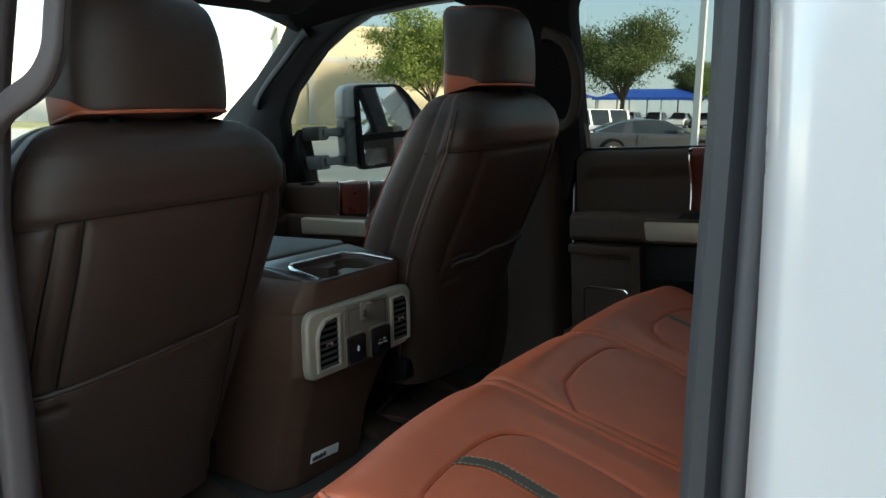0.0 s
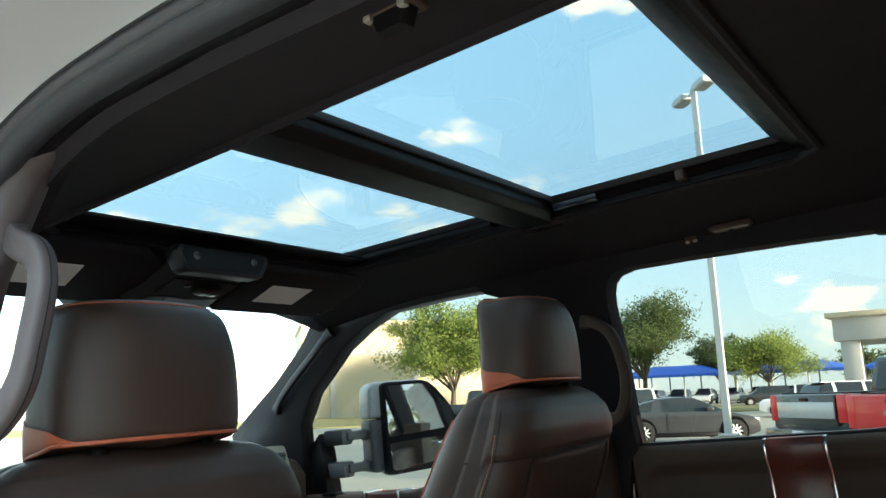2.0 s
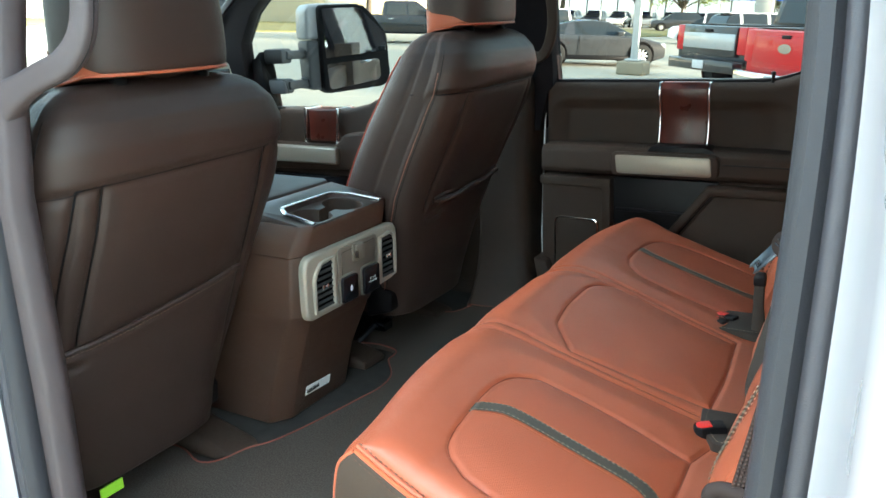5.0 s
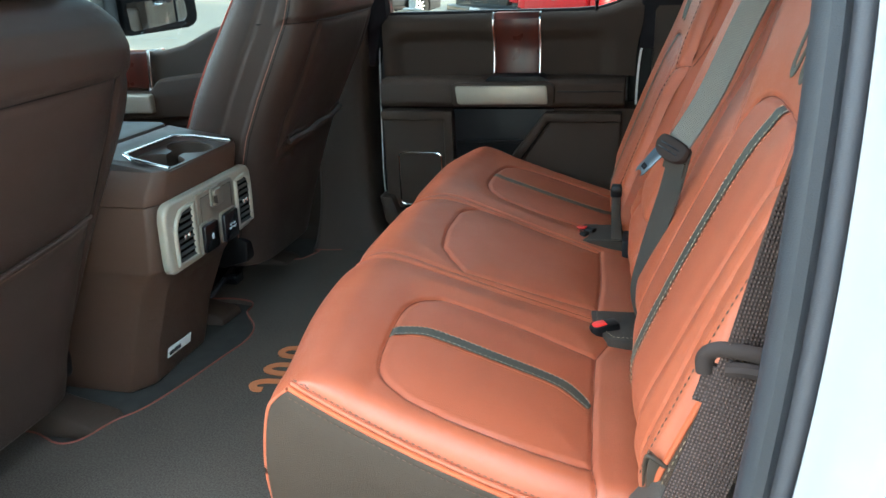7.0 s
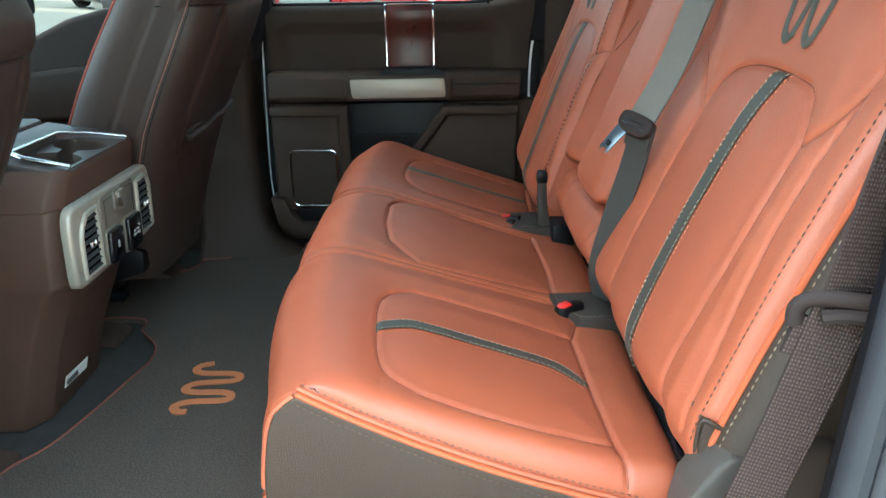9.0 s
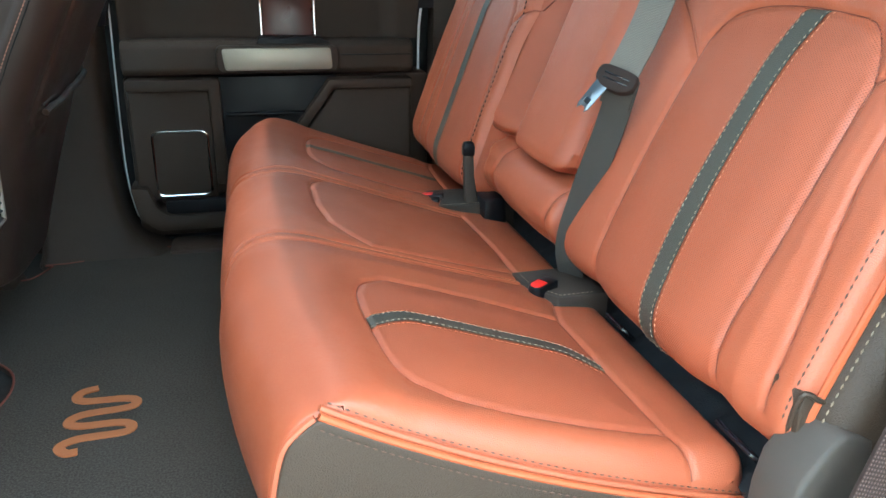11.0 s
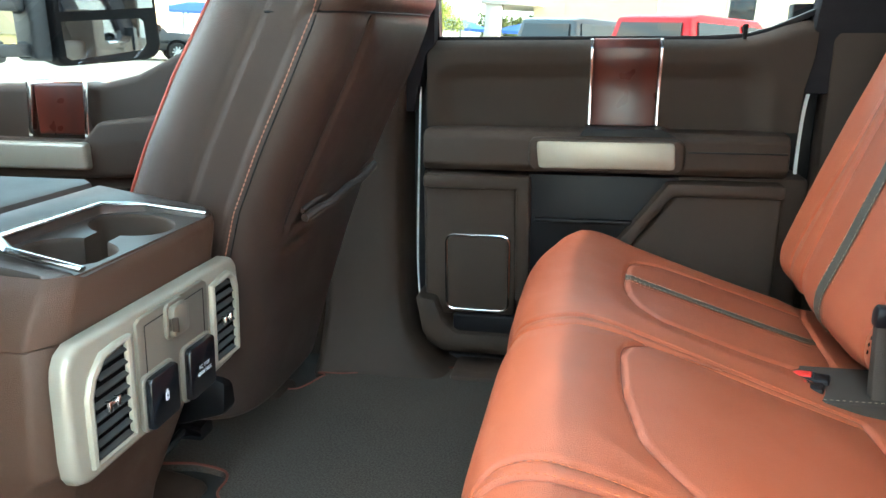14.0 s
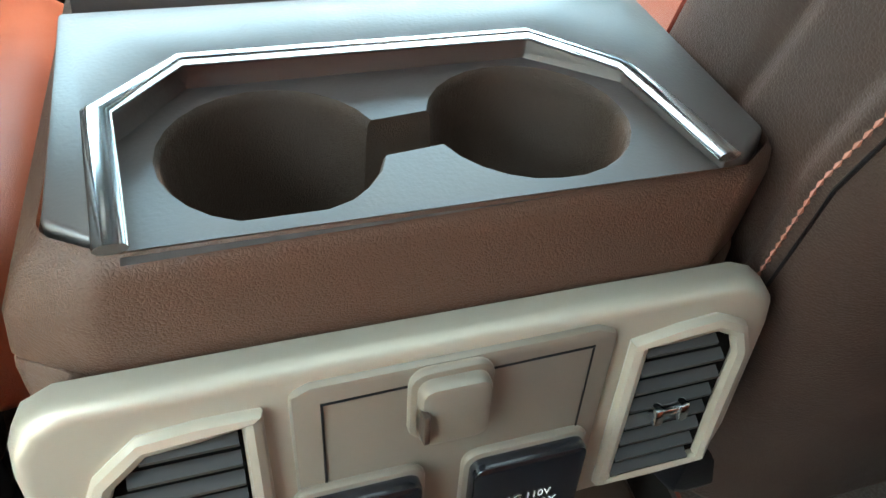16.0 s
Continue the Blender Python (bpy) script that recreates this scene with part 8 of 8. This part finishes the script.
def tree(x, y, h, w, leaf, label, seed, trunk_h=None, n=5200, size=0.16):
    t = thing("tree", (x, y, 0), label, "tree", outside=True)
    rg = random.Random(seed)
    th = trunk_h or h * 0.30
    br = [tube([(x, y, 0), (x + 0.05, y, th * 0.5), (x + 0.1, y + 0.05, th)], [0.20 * h / 7, 0.15 * h / 7, 0.12 * h / 7], 10)]
    tips = []
    for k in range(13):
        a = k * 2.4 + rg.uniform(-0.3, 0.3)
        up = rg.uniform(0.35, 1.0)
        rad = w / 2 * math.sqrt(max(0.05, 1 - (up - 0.45) ** 2 / 0.42)) * rg.uniform(0.55, 0.9)
        tip = Vector((x + rad * math.cos(a), y + rad * math.sin(a), th + (h - th) * up * 0.88))
        mid = Vector((x + 0.4 * rad * math.cos(a), y + 0.4 * rad * math.sin(a), th + (h - th) * up * 0.40))
        br.append(tube(curve_points([(x + 0.1, y + 0.05, th * 0.92), mid, tip], 4), [0.085 * h / 7 * (1 - q / 9.5) for q in range(9)], 6))
        tips += [tip, (mid + tip) / 2, mid * 0.35 + tip * 0.65]
    part("trunk", join(*br), M_BARK, t, "grey branching trunk")
    verts, faces = [], []
    centres = []
    for tip in tips:
        for _ in range(4):
            centres.append((tip + Vector((rg.gauss(0, w * 0.07), rg.gauss(0, w * 0.07), rg.gauss(0, h * 0.045))), w * rg.uniform(0.035, 0.075)))
    for _ in range(n):
        c, r = rg.choice(centres)
        p = c + Vector((rg.gauss(0, r), rg.gauss(0, r), rg.gauss(0, r * 0.65)))
        s = size * rg.uniform(0.6, 1.3)
        u = Vector((rg.gauss(0, 1), rg.gauss(0, 1), rg.gauss(0, 0.7))).normalized()
        q = u.orthogonal().normalized()
        q.rotate(Matrix.Rotation(rg.uniform(0, 6.3), 3, u))
        r2 = u.cross(q)
        b = len(verts)
        verts += [p - q * s, p + r2 * s * 0.45 + u * s * 0.12, p + q * s, p - r2 * s * 0.45 + u * s * 0.12]
        faces += [(b, b + 1, b + 2), (b, b + 2, b + 3)]
    me = bpy.data.meshes.new("crown")
    me.from_pydata([tuple(v - Vector((x, y, 0))) for v in verts], [], faces)
    me.materials.append(leaf)
    o = new("crown", me)
    o.parent = t
    tagged(o, "loose leafy crown")
    return t


tree(-24.4, 33.0, 7.3, 7.2, M_LEAF2, "yellow-green lot tree with a loose crown", 1, 2.1, 42000, 0.075)
tree(-22.1, 54.6, 8.9, 9.6, M_LEAF, "dark olive lot tree with a round crown", 2, 2.6, 40000, 0.095)
tree(-19.8, 82.0, 7.0, 9.5, M_LEAF2, "yellow-green spreading tree behind the canopies", 3, 2.2, 26000, 0.115)
tree(-27.0, 90.0, 8.3, 6.5, M_LEAF, "olive tree behind the canopies", 4, 2.6, 20000, 0.12)
tree(-14.0, 112.0, 6.0, 8.5, M_LEAF, "olive tree far behind the lot", 6, 2.0, 4000, 0.24)
tree(-7.0, 96.0, 6.6, 6.0, M_LEAF, "olive tree behind the lot building", 9, 2.0, 3500, 0.2)
# three trees added out of direct view, to keep the low sun off the truck
tree(30.0, 3.0, 9.5, 11.0, M_LEAF, "broad olive tree added behind the truck to block the sun", 21, 2.6, 6000, 0.24)
tree(34.0, -3.0, 9.0, 11.0, M_LEAF, "broad olive tree added behind the truck to block the sun", 22, 2.6, 5000, 0.24)
tree(33.0, -8.0, 9.0, 10.0, M_LEAF, "broad olive tree added behind the truck to block the sun", 23, 2.6, 5000, 0.24)
tree(-62.0, 42.0, 9.0, 8.0, M_LEAF2, "tall yellow-green tree by the beige building", 11, 3.0, 4500, 0.22)


def long_building():
    b = thing("beige_warehouse", (-60, 50, 0), "long beige stucco building with a grey parapet band", "building", outside=True)
    d = Vector((0.65, 0.76, 0))
    n = Vector((0.76, -0.65, 0))
    a = Vector((-78, 25, 0))
    def slab(s0, s1, d0, d1, z0, z1, w=0.0):
        return loft([[a + d * s + n * q + Vector((0, 0, z)) for s, q in ((s0, d0), (s1, d0), (s1, d1), (s0, d1))] for z in (z0, z1)])
    part("wall", slab(0, 34.6, 0, -14, 0, 5.7), M_STUCCO2, b, "lower grey wing")
    part("tall_wall", slab(34.6, 57, 0.4, -14, 0, 9.2), M_STUCCO, b)
    part("parapet", slab(-0.2, 34.5, 0.25, -14.2, 5.6, 5.9), M_STUCCO2, b, "pale parapet cap")
    part("parapet", slab(34.4, 57.2, 0.55, -14.2, 9.1, 9.5), M_STUCCO, b)
    part("band", slab(34.7, 57, 0.50, 0.4, 6.0, 6.6), M_STUCCO2, b, "grey painted band")
    for k in range(3):
        part("pilaster", slab(37.35 + 8.2 * k, 37.9 + 8.2 * k, 0.62, 0.4, 0, 5.9), M_STUCCO2, b)
    for k in range(7):
        part("pilaster", slab(3 + 4.5 * k, 3.4 + 4.5 * k, 0.12, 0, 0, 5.6), M_STUCCO2, b)


long_building()


def office_building():
    b = thing("showroom_building", (2, 50, 0), "beige stucco showroom building with a pale porch on a square column", "building", outside=True)
    part("fascia", box((-7.9, 48.5, 4.1), (-4.0, 56, 5.6), 0.05), M_STUCCO2, b, "pale porch fascia")
    part("cornice", box((-8.2, 48.2, 5.45), (-4.0, 56.3, 5.75), 0.04), M_STUCCO, b)
    part("column", box((-7.6, 48.7, 0), (-6.6, 49.8, 4.1), 0.03), M_STUCCO2, b, "square column")
    w = part("wall", box((-4.6, 49.0, 0), (18, 60, 5.7), 0.03), M_STUCCO, b)
    part("parapet", box((-4.75, 48.85, 5.6), (18.1, 60.2, 5.85), 0.04), M_STUCCO2, b, "pale parapet cap")
    g = part("window", box((6.95, 48.93, 3.95), (8.45, 49.02, 5.2), 0.02), M_CARWINDOW, w, "small dark window")
    part("window_frame", join(box((6.85, 48.88, 3.85), (8.55, 49.02, 3.96)), box((6.85, 48.88, 3.96), (6.96, 49.02, 5.2)), box((8.44, 48.88, 3.96), (8.55, 49.02, 5.2)), box((6.85, 48.88, 5.19), (8.55, 49.02, 5.30))), M_STUCCO2, g)
    part("downpipe", lathe([(0.05, 0), (0.05, 5.6)], (2.86, 48.94, 0), "z", 8), M_POST, w, "pale downpipe")


office_building()


# unseen plain wall added near side and behind, to cut skylight into the cab
solid("wall_light_block", join(box((-16, -8.6, 0), (10.6, -8.0, 4.4), 0.03), box((10.0, -7.998, 0), (10.6, 3.0, 4.4), 0.03)), M_STUCCO2, "plain grey stucco wall added to block skylight", "wall", outside=True)
